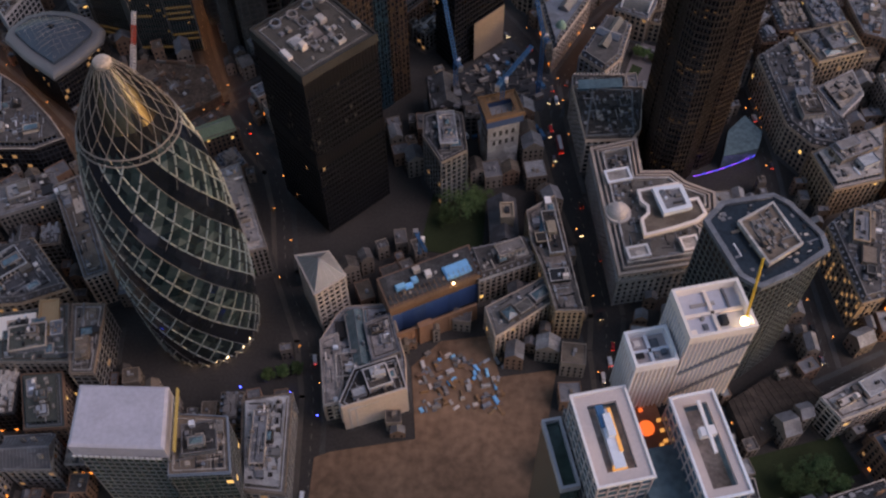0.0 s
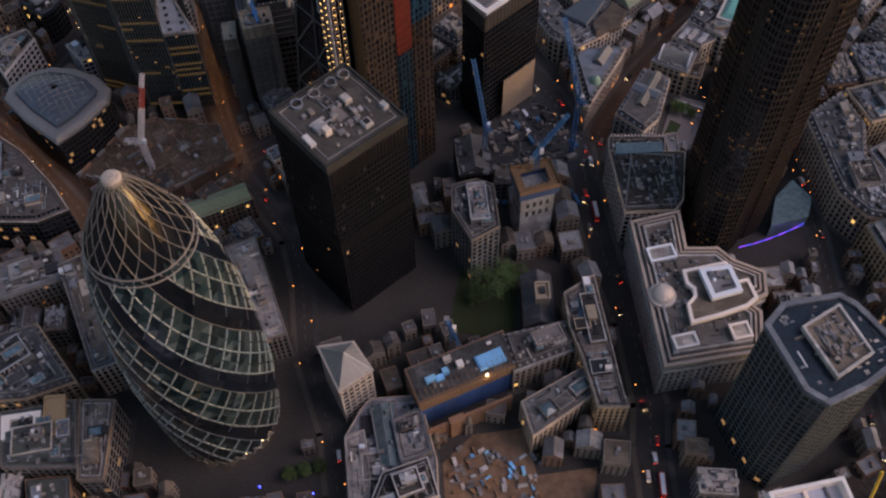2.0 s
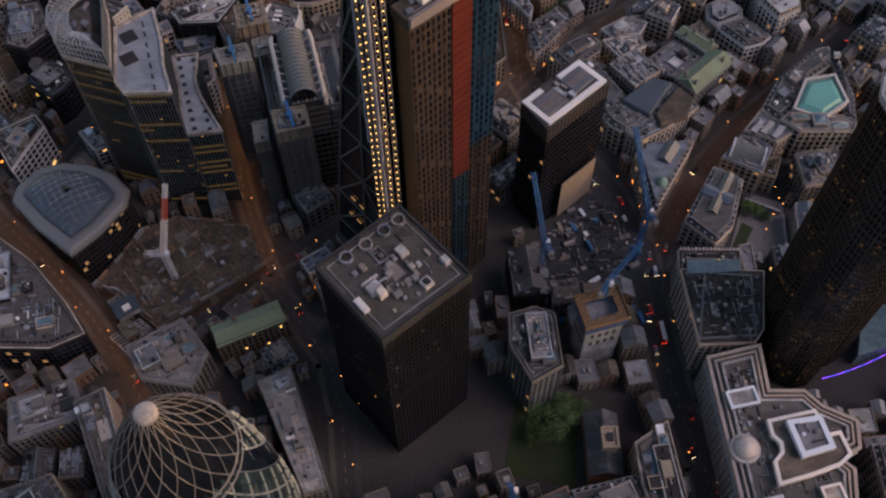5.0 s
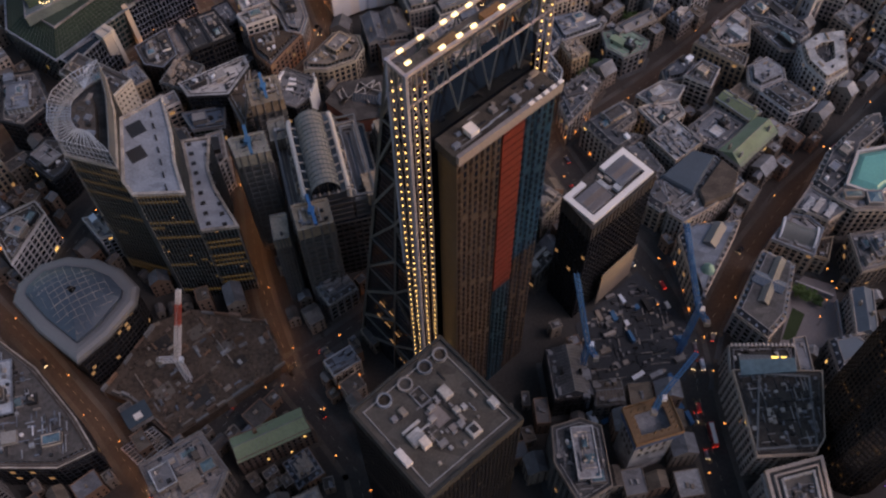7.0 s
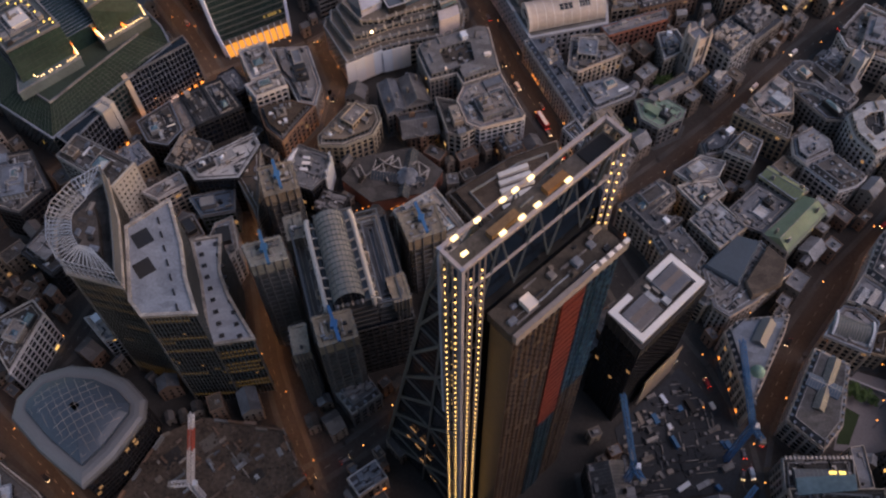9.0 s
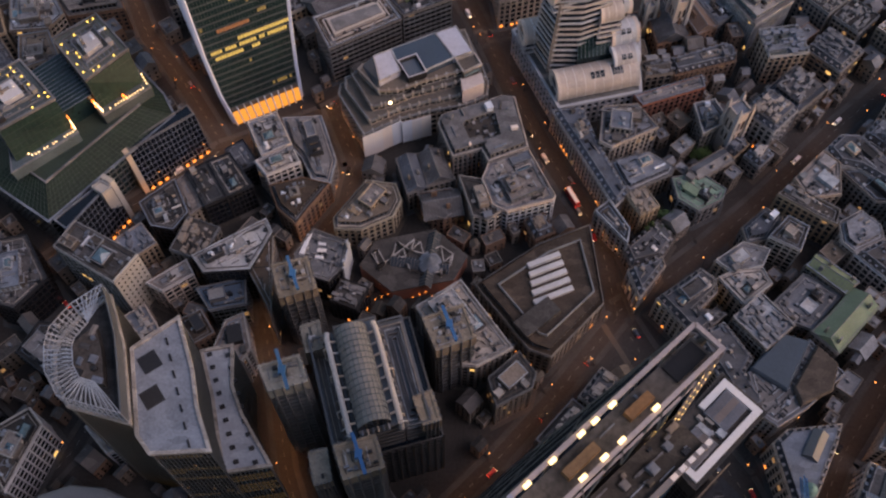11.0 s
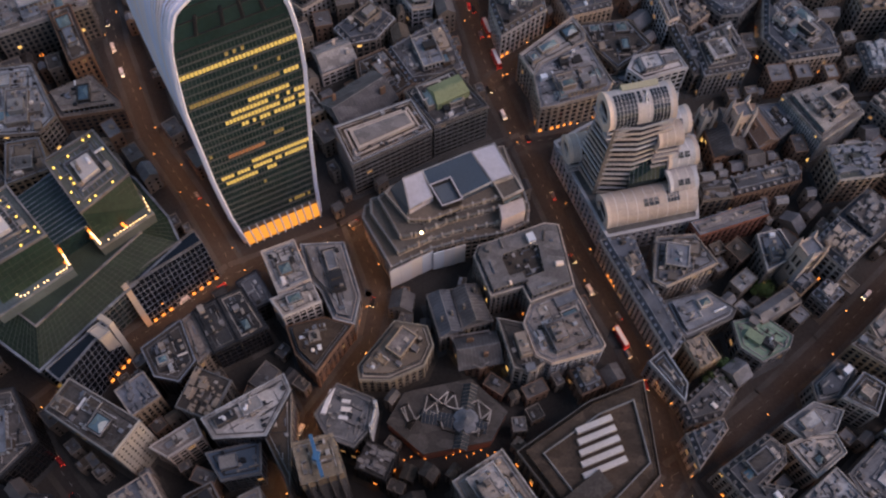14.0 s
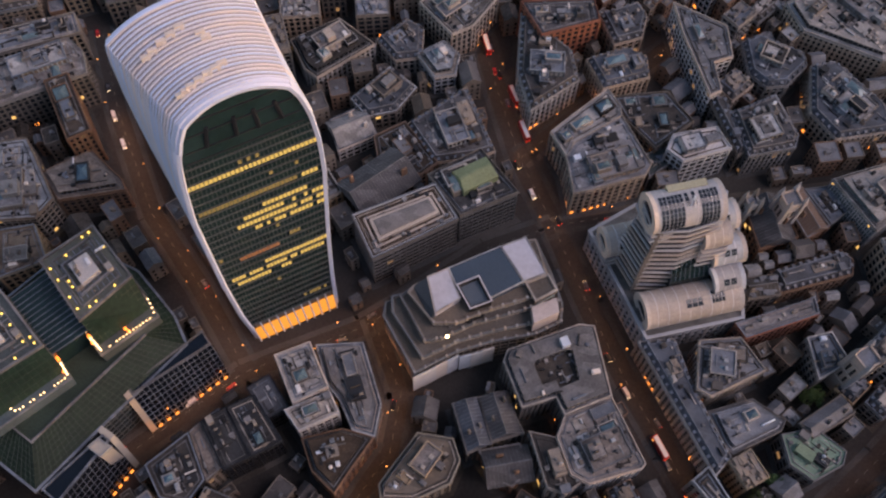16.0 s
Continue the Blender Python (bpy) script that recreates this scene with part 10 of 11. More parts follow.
for _o in (Vector((97.6, 461.6)), Vector((102.4, 461.2)), Vector((107.6, 458.6))):
    _b, _k = Buf(), Buf()
    _b.box(_o, _u, _v, 9.0, 2.6, 20.9, 22.4)
    for _i in range(9):
        _k.box(_o + _u * (-4.2 + 1.05 * _i), _u, _v, 0.55, 2.9, 22.4, 22.75)
    _row = part("roof_light_row", _b, LEAD, ribbed_office)
    part("roof_light_bar", _k, WHITE_STONE, _row, "pale roof light bars")
lattice_office = block([(57.0, 404.0), (73.8, 436.5), (86.8, 429.5), (79.0, 402.0), (70.0, 392.0)], 22, "stone", "mansard", roof_mat=FELT, plant=0, shops=0.1, label="pale stone building with a cross-shaped glazed roof")
_ends = ((Vector((69.0, 407.5)), Vector((80.2, 430.8)), 2.5), (Vector((66.8, 421.6)), Vector((79.6, 415.0)), 3.2))
for _a, _c, _w in _ends:
    _u = (_c - _a).normalized()
    _v = Vector((-_u.y, _u.x))
    _b, _k = Buf(), Buf()
    _b.box((_a + _c) / 2, _u, _v, (_c - _a).length, 2 * _w, 22.0, 22.9)
    _b.quad((*(_a - _v * _w), 22.9), (*(_c - _v * _w), 22.9), (*_c, 24.6), (*_a, 24.6))
    _b.quad((*(_c + _v * _w), 22.9), (*(_a + _v * _w), 22.9), (*_a, 24.6), (*_c, 24.6))
    for _e in (_a, _c):
        _b.quad((*(_e - _v * _w), 22.9), (*(_e + _v * _w), 22.9), (*_e, 24.6))
    _m = int((_c - _a).length / 1.2)
    for _i in range(_m + 1):
        _o = _a.lerp(_c, _i / _m)
        for _s in (-1, 1):
            _k.bar((*(_o + _v * (_w * _s)), 22.95), (*_o, 24.65), 0.10)
    _k.bar((*_a, 24.65), (*_c, 24.65), 0.16)
    _glass = part("pitched_glass", _b, SLATE_PALE if _w > 3 else GLASS_VAULT, lattice_office, "blue-grey pitched roof glass")
    part("glazing_bar", _k, PALE_ROOF, _glass)
block([(99.8, 438.0), (102.8, 446.5), (109.0, 448.0), (105.3, 436.5)], 14, "warm", "flat", roof_mat=BROWN_ROOF, plant=1)
block([(113.6, 419.7), (123.0, 420.0), (121.6, 399.7), (112.5, 398.0)], 14, "stone", "gable", roof_mat=SLATE_PALE)
block([(99.0, 393.2), (109.9, 396.3), (118.9, 389.6), (101.0, 379.0)], 18, "grey", "mansard", roof_mat=SLATE_PALE, plant=0)
block([(83.0, 393.5), (87.9, 394.5), (89.1, 377.4), (84.1, 376.2)], 15, "stone", "flat", roof_mat=LEAD, plant=2)
# the roof light court behind a dentil cornice
light_court = block([(52.4, 386.5), (80.5, 387.4), (79.6, 374.4), (51.6, 374.0)], 20, "stone", "flat", roof_mat=DARK_ROOF, plant=0, label="pale stone range with a long rounded roof light")
_b = Buf()
for _i in range(16):
    _b.box(Vector((53.0 + 1.78 * _i, 386.75 + 0.056 * _i)), Vector((1, 0.032)), Vector((-0.032, 1)), 0.9, 1.5, 20.9, 21.9)
part("dentil", _b, STONE_LIGHT, light_court, "row of pale stone dentils", kind="stuff")
_b, _k = Buf(), Buf()
_arc = [math.pi * _i / 8 for _i in range(9)]
for _s, _t in zip(_arc[:-1], _arc[1:]):
    _p, _q = (379.3 + 3.6 * math.cos(_s), 20.0 + 2.2 * math.sin(_s)), (379.3 + 3.6 * math.cos(_t), 20.0 + 2.2 * math.sin(_t))
    _b.quad((55.4, *_p), (76.8, *_p), (76.8, *_q), (55.4, *_q))
    for _x in range(12):
        _k.bar((55.5 + 1.93 * _x, _p[0], _p[1] + 0.05), (55.5 + 1.93 * _x, _q[0], _q[1] + 0.05), 0.07)
for _x in (55.4, 76.8):
    _b.quad(*[(_x, 379.3 + 3.6 * math.cos(_s), 20.0 + 2.2 * math.sin(_s)) for _s in _arc])
_glass = part("roof_light_glass", _b, LEAD_PALE, light_court, "pale rounded roof light")
part("glazing_bar", _k, PALE_ROOF, _glass)
_b = Buf()
for _x, _w in ((69.5, 3.0), (73.6, 2.6)):
    _b.quad((_x, 380.2, 22.22), (_x + _w, 380.2, 22.22), (_x + _w, 381.6, 21.95), (_x, 381.6, 21.95))
part("lit_pane", _b, LAMP_GOLD, _glass, "warm lit roof panes")
# the courtyard garden
GARDEN = [(81.4, 397.5), (91.5, 428.5), (98.0, 434.5), (112.0, 430.0), (111.5, 400.0), (97.3, 396.0)]
_b = Buf()
_b.prism(GARDEN, -0.2, 0.20)
single("garden_paving", _b, LEAD_MAUVE, "grey paved courtyard garden beside a lawn", "paving", "structure")
_b = Buf()
for _p, _q in (((92.5, 430.0), (109.5, 422.6)), ((110.6, 420.5), (110.2, 402.0))):
    _u = (Vector(_q) - Vector(_p))
    _len = _u.length
    _u.normalize()
    _b.box((Vector(_p) + Vector(_q)) / 2, _u, Vector((-_u.y, _u.x)), _len, 0.5, 0, 3.2)
    _b.box((Vector(_p) + Vector(_q)) / 2, _u, Vector((-_u.y, _u.x)), _len, 0.8, 3.2, 3.45)
single("garden_wall", _b, STONE_LIGHT, "pale stone garden wall with a coping", "wall", "structure")
block([(-19.3, 539.0), (-17.9, 545.8), (-26.3, 560.2), (-32.4, 555.0)], 17, "stone", "flat", roof_mat=DARK_ROOF, shops=0.2)
block([(-16.1, 530.4), (-2.6, 534.8), (4.7, 545.9), (-2.1, 554.8), (-19.3, 538.9)], 12, "grey", "mansard", roof_mat=FELT_GREEN)
block([(-15.0, 511.3), (-2.9, 527.1), (-4.0, 530.7), (-19.1, 524.0)], 20, "stone", "mansard", roof_mat=LEAD, shops=0.3)
block([(-206.1, 498.8), (-191.5, 502.1), (-193.0, 514.3), (-213.2, 508.6)], 20, "glass", "flat", roof_mat=SLATE_PALE)
block([(-210.6, 480.1), (-202.4, 485.6), (-209.1, 495.8), (-218.4, 490.4)], 25, "brick", "flat", roof_mat=BROWN_ROOF)
block([(-196.9, 472.8), (-188.3, 473.1), (-185.7, 478.6), (-190.4, 494.2), (-196.9, 490.7), (-200.3, 478.3)], 26, "stone", "flat", roof_mat=LILAC_ROOF)
grey_office = block([(-165.3, 516.4), (-154.9, 513.1), (-149.8, 519.4), (-148.4, 533.0), (-163.3, 538.7), (-171.2, 525.8)], 22, "dark", "flat", roof_mat=LEAD, plant=0, label="dark grey office building with white roof lights")
_b = Buf()
_p0, _p1 = Vector((-147.8, 532.5)), Vector((-149.6, 518.9))
_u = (_p1 - _p0).normalized()
_v = Vector((-_u.y, _u.x))
_b.box((_p0 + _p1) / 2 + _v * 1.0, _u, _v, (_p1 - _p0).length, 0.7, 4, 23.5)
_b.box(_p1.lerp(_p0, 0.15) + _v * 1.0, _u, _v, 1.6, 0.72, 23.5, 27.5)
_b.box(_p0.lerp(_p1, 0.2) + _v * 1.0, _u, _v, 1.8, 0.72, 23.5, 29.5)
part("end_wall", _b, WHITE_STONE, grey_office, "white end wall with a jagged top")
for _q in [[(-169.3, 526.3), (-167.0, 525.8), (-164.1, 537.0), (-166.2, 536.4)], [(-161.1, 531.0), (-157.7, 530.5), (-157.3, 532.1), (-160.8, 532.6)], [(-161.3, 527.3), (-156.9, 526.9), (-156.6, 529.0), (-161.0, 529.4)], [(-162.0, 524.1), (-158.1, 523.7), (-157.8, 525.3), (-161.7, 525.7)]]:
    _b = Buf()
    _b.stack([(_q, 21.8), (_q, 22.7), (offset(_q, 0.2), 22.9)])
    part("roof_light", _b, WHITE, grey_office, "white roof light")
block([(-228.3, 506.9), (-216.4, 515.4), (-220.2, 521.5), (-235.3, 510.2)], 22, "white", "flat", roof_mat=LILAC_ROOF)
block([(-269.9, 464.9), (-265.3, 470.1), (-262.8, 478.0), (-271.7, 489.6), (-280.0, 489.8), (-286.2, 476.0)], 22, "dark", "flat", roof_mat=DARK_ROOF)
corner_house = block([(41.9, 408.9), (41.6, 407.7), (47.6, 419.8), (60.9, 444.8), (64.1, 452.7), (42.0, 449.8), (35.3, 443.8)], 22, "stone", "mansard", roof_mat=LEAD, plant=0, shops=0.3, label="pale stone corner building with dormers and a small green dome")
_u = Vector((0.49, 0.87))
_v = Vector((-_u.y, _u.x))
_o = Vector((50.8, 442.6))
_b = Buf()
_b.box(_o, _u, _v, 13.0, 6.4, 22.0, 23.4)
_b.quad((*(_o - _u * 6.5 - _v * 3.2), 23.4), (*(_o + _u * 6.5 - _v * 3.2), 23.4), (*(_o + _u * 6.5), 26.0), (*(_o - _u * 6.5), 26.0))
_b.quad((*(_o + _u * 6.5 + _v * 3.2), 23.4), (*(_o - _u * 6.5 + _v * 3.2), 23.4), (*(_o - _u * 6.5), 26.0), (*(_o + _u * 6.5), 26.0))
for _s in (-1, 1):
    _b.quad((*(_o + _u * (6.5 * _s) - _v * 3.2), 23.4), (*(_o + _u * (6.5 * _s) + _v * 3.2), 23.4), (*(_o + _u * (6.5 * _s)), 26.0))
part("pitched_top", _b, LEAD_PALE, corner_house, "grey sheeted pitched top storey")
_b = Buf()
_b.lathe((46.1, 424.4), [(3.1, 21.5), (3.1, 22.4), (2.9, 22.6), (2.6, 23.8), (1.9, 24.9), (1.0, 25.6), (0.25, 25.9), (0.2, 27.0), (0.02, 27.4)], 16)
part("dome", _b, COPPER, corner_house, "weathered green copper dome")
block([(117.7, 426.8), (138.7, 433.7), (135.2, 450.8), (115.5, 446.2)], 20, "grey", "flat", roof_mat=LEAD)
block([(-53.1, 180.8), (-28.5, 191.1), (-34.2, 207.4), (-52.2, 200.0), (-57.2, 183.3)], 20, "white", "flat", roof_mat=DARK_ROOF)
block([(-64.5, 184.3), (-58.3, 185.7), (-58.3, 200.4), (-63.0, 220.2), (-70.0, 216.9)], 16, "stone", "flat", roof_mat=LILAC_ROOF)
block([(-52.8, 202.9), (-46.1, 206.7), (-52.6, 234.5), (-59.7, 230.1)], 16, "glass", "gable", roof_mat=GLASS_BLUE)
block([(-44.6, 206.2), (-33.1, 211.4), (-38.7, 230.7), (-49.9, 224.8)], 18, "grey", "flat", roof_mat=LILAC_ROOF)
block([(-27.3, 325.7), (-17.8, 309.3), (-5.5, 317.4), (-8.8, 341.6), (-17.0, 344.4), (-28.1, 340.4)], 36, "grey", "flat", roof_mat=FELT, plant=2, label="tall brown stone office building with a dark flat roof")
block([(109.0, 467.2), (117.9, 475.4), (129.1, 496.8), (142.8, 508.2), (141.8, 518.4), (135.4, 516.4), (112.0, 493.2), (101.7, 473.9)], 24, "stone", "mansard", roof_mat=LEAD)
block([(144.6, 487.7), (143.0, 469.5), (147.9, 467.0), (149.6, 485.6), (142.7, 515.9), (143.2, 506.6)], 24, "stone", "mansard", roof_mat=LEAD)
block([(118.1, 458.3), (144.4, 459.5), (146.4, 465.0), (142.2, 467.9), (117.6, 473.0), (109.3, 464.9)], 24, "stone", "flat", roof_mat=LILAC_ROOF)


# ---- streets: lamps, traffic, and the small buildings that fill the blocks ----
STREETS = [
    ("bishopsgate", 8.5, [(76, 100), (70, 160), (65, 225), (66.6, 244.4), (60.1, 288), (50.7, 317), (44, 352), (38.4, 399), (24, 432), (-2, 470), (-22.5, 508)]),
    ("gracechurch", 6.8, [(-22.5, 508), (-29, 552), (-38.3, 570), (-53.5, 599), (-69.6, 634.6), (-84.2, 673), (-99.9, 708), (-111, 746), (-120, 780), (-128, 830)]),
    ("cornhill", 6.4, [(-22.5, 511), (-6.7, 522), (20.9, 544.6), (50, 571), (94.6, 615.5), (150, 665)]),
    ("leadenhall", 5.4, [(-22.5, 508), (-38.6, 487.6), (-53.9, 467.8), (-80, 438), (-110.4, 407.7), (-129.4, 391.7), (-148, 378.7), (-172, 350)]),
    ("threadneedle", 7.2, [(41, 376), (49.5, 406), (69.9, 444.5), (96.4, 480), (125.4, 508.8), (165, 550)]),
    ("axe", 6.0, [(-147.8, 374), (-130.6, 355), (-110.6, 330.5), (-102, 304), (-94.8, 262.8), (-79.2, 226), (-72.9, 196), (-69.9, 149.7), (-68, 100)]),
    ("lime", 5.0, [(-142.5, 371.5), (-160, 410), (-169, 433.4), (-177, 470), (-186, 500), (-176, 530), (-163.7, 549)]),
    ("bury", 5.0, [(-330, 440), (-288, 402), (-261, 380), (-228.3, 348.9), (-205, 322), (-190, 300), (-186, 270)]),
    ("fenchurch", 5.8, [(-84.2, 673), (-115, 660), (-154.6, 629.6), (-168.8, 619.7), (-218, 597), (-254, 566.3), (-282, 541.6), (-323, 500), (-350, 470)]),
    ("philpot", 5.5, [(-164.3, 625), (-150, 590), (-153.2, 565.7), (-163.7, 549)]),
    ("rood", 6.0, [(-218, 600), (-243.2, 637.9), (-268.6, 670.6), (-293.8, 724.6), (-311, 774)]),
    ("billiter", 5.0, [(-286.7, 513.4), (-264.8, 491), (-250, 470), (-262, 440), (-272, 425)]),
    ("king", 6.0, [(-99.9, 708), (-60, 745), (-10, 790)]),
    ("lombard", 4.0, [(-84.2, 673), (-40, 683), (5, 690), (60, 700)]),
    ("broad", 5.5, [(152, 385), (158, 350), (160, 310), (165, 270), (170, 220)]),
    ("wormwood", 6.0, [(70, 190), (110, 188), (160, 205), (200, 225)]),
]


class Taken:
    """A one-metre plan of what is built on."""

    def __init__(self):
        self.x0, self.y0 = -390, 90
        self.m = np.zeros((760, 680), bool)
        yy, xx = np.mgrid[0:760, 0:680]
        self.xx, self.yy = xx + self.x0 + 0.5, yy + self.y0 + 0.5

    def poly(self, poly):
        hit = np.zeros(self.m.shape, bool)
        for k in range(len(poly)):
            (x0, y0), (x1, y1) = poly[k - 1], poly[k]
            if y0 != y1:
                hit ^= ((y0 > self.yy) != (y1 > self.yy)) & (self.xx < (x1 - x0) * (self.yy - y0) / (y1 - y0) + x0)
        return hit

    def line(self, pts, r):
        for (x0, y0), (x1, y1) in zip(pts[:-1], pts[1:]):
            dx, dy = x1 - x0, y1 - y0
            t = np.clip(((self.xx - x0) * dx + (self.yy - y0) * dy) / (dx * dx + dy * dy), 0, 1)
            self.m |= np.hypot(self.xx - x0 - t * dx, self.yy - y0 - t * dy) < r

    def free(self, poly):
        xs, ys = [p[0] for p in poly], [p[1] for p in poly]
        a, b = int(min(xs) - self.x0), int(max(xs) - self.x0) + 2
        c, d = int(min(ys) - self.y0), int(max(ys) - self.y0) + 2
        if a < 0 or c < 0 or b > 680 or d > 760:
            return False
        xx, yy = self.xx[c:d, a:b], self.yy[c:d, a:b]
        hit = np.zeros(xx.shape, bool)
        for k in range(len(poly)):
            (x0, y0), (x1, y1) = poly[k - 1], poly[k]
            if y0 != y1:
                hit ^= ((y0 > yy) != (y1 > yy)) & (xx < (x1 - x0) * (yy - y0) / (y1 - y0) + x0)
        if (self.m[c:d, a:b] & hit).any():
            return False
        self.m[c:d, a:b] |= hit
        return True


taken = Taken()
for _q in FOOT:
    taken.m |= taken.poly(offset(_q, -0.3))
for _n, _w, _pts in STREETS:
    taken.line(_pts, _w + 0.8)
for _q in ([(-166.0, 235.3), (-140.8, 236.3), (-95.3, 213.0), (-77.6, 201.8), (-76.9, 196.0), (-131.5, 188.0), (-137.9, 193.5)], [(-118.2, 318.2), (-81.3, 279.1), (-63.8, 279.7), (-35.8, 321.4), (-24.2, 333.5), (-16.6, 303.2), (-62.8, 269.3), (-85.9, 268.4), (-105.7, 285.2)], _site, _hill, _pit, [(-28, 280), (28, 276), (28, 318), (-22, 322)], [(128, 150), (175, 168), (168, 186), (122, 172)], GARDEN):
    taken.m |= taken.poly(_q)
for _x, _y, _r in ((-128, 233, 40), (-38, 645, 29), (-73, 313, 34), (-203, 640, 27), (107, 350, 27), (128, 344, 26), (50, 108, 33), (118, 230, 26), (-84, 380, 20), (-62, 395, 34), (-134, 151, 26)):
    taken.m |= np.hypot(taken.xx - _x, taken.yy - _y) < _r


def street_turn(x, y):
    best = min(((math.hypot((a[0] + b[0]) / 2 - x, (a[1] + b[1]) / 2 - y), a, b) for _, _, pts in STREETS for a, b in zip(pts[:-1], pts[1:])), key=lambda q: q[0])
    return math.degrees(math.atan2(best[2][1] - best[1][1], best[2][0] - best[1][0]))


SEEN = [(-225, 130), (190, 140), (258, 478), (215, 565), (165, 668), (100, 825), (-380, 815), (-330, 540), (-320, 459)]
_rng = random.Random(404)
for _size, _tries in (((17, 26), 1500), ((11, 17), 1300)):
    for _ in range(_tries):
        _x, _y = _rng.uniform(-372, 245), _rng.uniform(120, 825)
        if taken.m[int(_y - 90), int(_x + 390)] or not inside((_x, _y), SEEN):
            continue
        _q = rect(_x, _y, _rng.uniform(*_size), _rng.uniform(*_size) * 0.85, street_turn(_x, _y) + _rng.uniform(-3, 3))
        if taken.free(_q):
            _big = _size[0] > 15
            block(offset(_q, 0.15), _rng.uniform(17, 24) if _big else _rng.uniform(11, 20) if _size[0] > 8 else _rng.uniform(6, 14), _rng.choice(("stone", "white", "stone", "grey", "concrete", "warm") if _x > -20 and _y > 560 else ("stone", "grey", "stone", "brick", "grey", "dark", "concrete", "warm")),
                  _rng.choice(("flat", "flat", "setback", "mansard", "gable") if _big else ("flat", "flat", "gable", "mansard")), lit=_rng.choice((0, 0.01, 0.04)), roof_mat=_rng.choice((None, None, LEAD, SLATE, DARK_ROOF, FELT)), shops=_rng.choice((0, 0, 0.1, 0.25)), lesser=True)


# the smallest houses and back additions in the yards, too many to tell apart
_houses = thing("back_buildings", (0, 400, 0), "crowded small back buildings, sheds and extensions between blocks", "buildings", kind="stuff")
_kinds = {m.name: (Buf(), m) for m in (STONE_GREY, BRICK, CONCRETE, LEAD, SLATE, FELT, PALE_ROOF, GLASS, GRAVEL)}
for _size, _tries in (((6, 12), 7000), ((3.5, 7), 9000)):
    for _ in range(_tries):
        _x, _y = _rng.uniform(-372, 245), _rng.uniform(120, 825)
        if taken.m[int(_y - 90), int(_x + 390)] or not inside((_x, _y), SEEN):
            continue
        _a, _d, _t = _rng.uniform(*_size), _rng.uniform(*_size), street_turn(_x, _y) + _rng.uniform(-1, 1)
        _q = rect(_x, _y, _a, _d, _t)
        if not taken.free(_q):
            continue
        _h = _rng.uniform(8, 16) if _size[0] > 5 else _rng.uniform(5, 12)
        _wall = _kinds[_rng.choice(("grey_stone", "concrete", "concrete", "brown_brick", "grey_stone") if _x > 0 else ("grey_stone", "brown_brick", "concrete", "brown_brick", "grey_stone"))][0]
        _roof = _kinds[_rng.choice(("lead_sheet", "slate", "lead_sheet", "pale_roof", "roof_gravel", "pale_roof", "lead_sheet") if _x > 0 else ("lead_sheet", "slate", "roofing_felt", "slate", "roof_gravel", "roofing_felt", "slate"))][0]
        _wall.prism(offset(_q, 0.1), 0, _h, top=False)
        for _ed, _u, _n, _len in edges(offset(_q, 0.1)):
            for _j in range(int(_h / 3.4)):
                for _i in range(int(_len / 2.6)):
                    _kinds["window_glass"][0].box(_ed + _u * ((_i + 0.5) * _len / max(1, int(_len / 2.6))) + _n * 0.02, _u, _n, 1.1, 0.12, _j * 3.4 + 1.0, _j * 3.4 + 2.6)
        if _rng.random() < 0.45:
            _w = Vector((math.cos(radians(_t)), math.sin(radians(_t))))
            _c = Vector((_x, _y))
            _e0, _e1 = tuple(_c - _w * _a * 0.5), tuple(_c + _w * _a * 0.5)
            _r = _h + _d * 0.38
            _roof.quad((*_q[0], _h), (*_q[1], _h), (*_e1, _r), (*_e0, _r))
            _roof.quad((*_q[2], _h), (*_q[3], _h), (*_e0, _r), (*_e1, _r))
            _wall.quad((*_q[1], _h), (*_q[2], _h), (*_e1, _r))
            _wall.quad((*_q[3], _h), (*_q[0], _h), (*_e0, _r))
        else:
            _roof.prism(offset(_q, 0.3), _h - 0.4, _h - 0.1)
            _wall.ring(_q, offset(_q, 0.3), _h - 0.4, _h + 0.5)
            for _ in range(2):
                _kinds[_rng.choice(("lead_sheet", "concrete", "pale_roof"))][0].prism(rect(_x + _rng.uniform(-1.5, 1.5), _y + _rng.uniform(-1.5, 1.5), _rng.uniform(0.8, 2.4), _rng.uniform(0.8, 1.6), _t), _h - 0.1, _h + _rng.uniform(0.5, 1.6))
for _b, _m in _kinds.values():
    part("back_building_fabric", _b, _m, _houses, kind="stuff")


# ---- road markings, lamps and traffic ----
def along(pts, step, start=0.0):
    left = start
    for a, b in zip(pts[:-1], pts[1:]):
        a, b = Vector(a), Vector(b)
        length = (b - a).length
        u = (b - a) / length
        while left < length:
            yield a + u * left, u
            left += step
        left -= length


for _n, _w, _pts in STREETS:
    _b = Buf()
    for _p, _u in along(_pts, 6.0, 2.0):
        _b.box(_p, _u, Vector((-_u.y, _u.x)), 2.4, 0.16, 0.0, 0.008)
    single("road_marking", _b, CONCRETE, "worn white dashed centre line on asphalt", "road marking", "structure")
    for _s in (-1, 1):
        _b = Buf()
        for _a, _c in zip(_pts[:-1], _pts[1:]):
            _a, _c = Vector(_a), Vector(_c)
            _u = (_c - _a).normalized()
            _v = Vector((-_u.y, _u.x))
            _b.box((_a + _c) / 2 + _v * (_s * (_w - 0.6)), _u, _v, (_c - _a).length + 0.5, 2.6, -0.1, 0.10 + 0.0008 * len(_n) + 0.0006 * _s)
        single("pavement", _b, PAVING, "paved footway with a raised kerb along a street", "pavement", "structure")

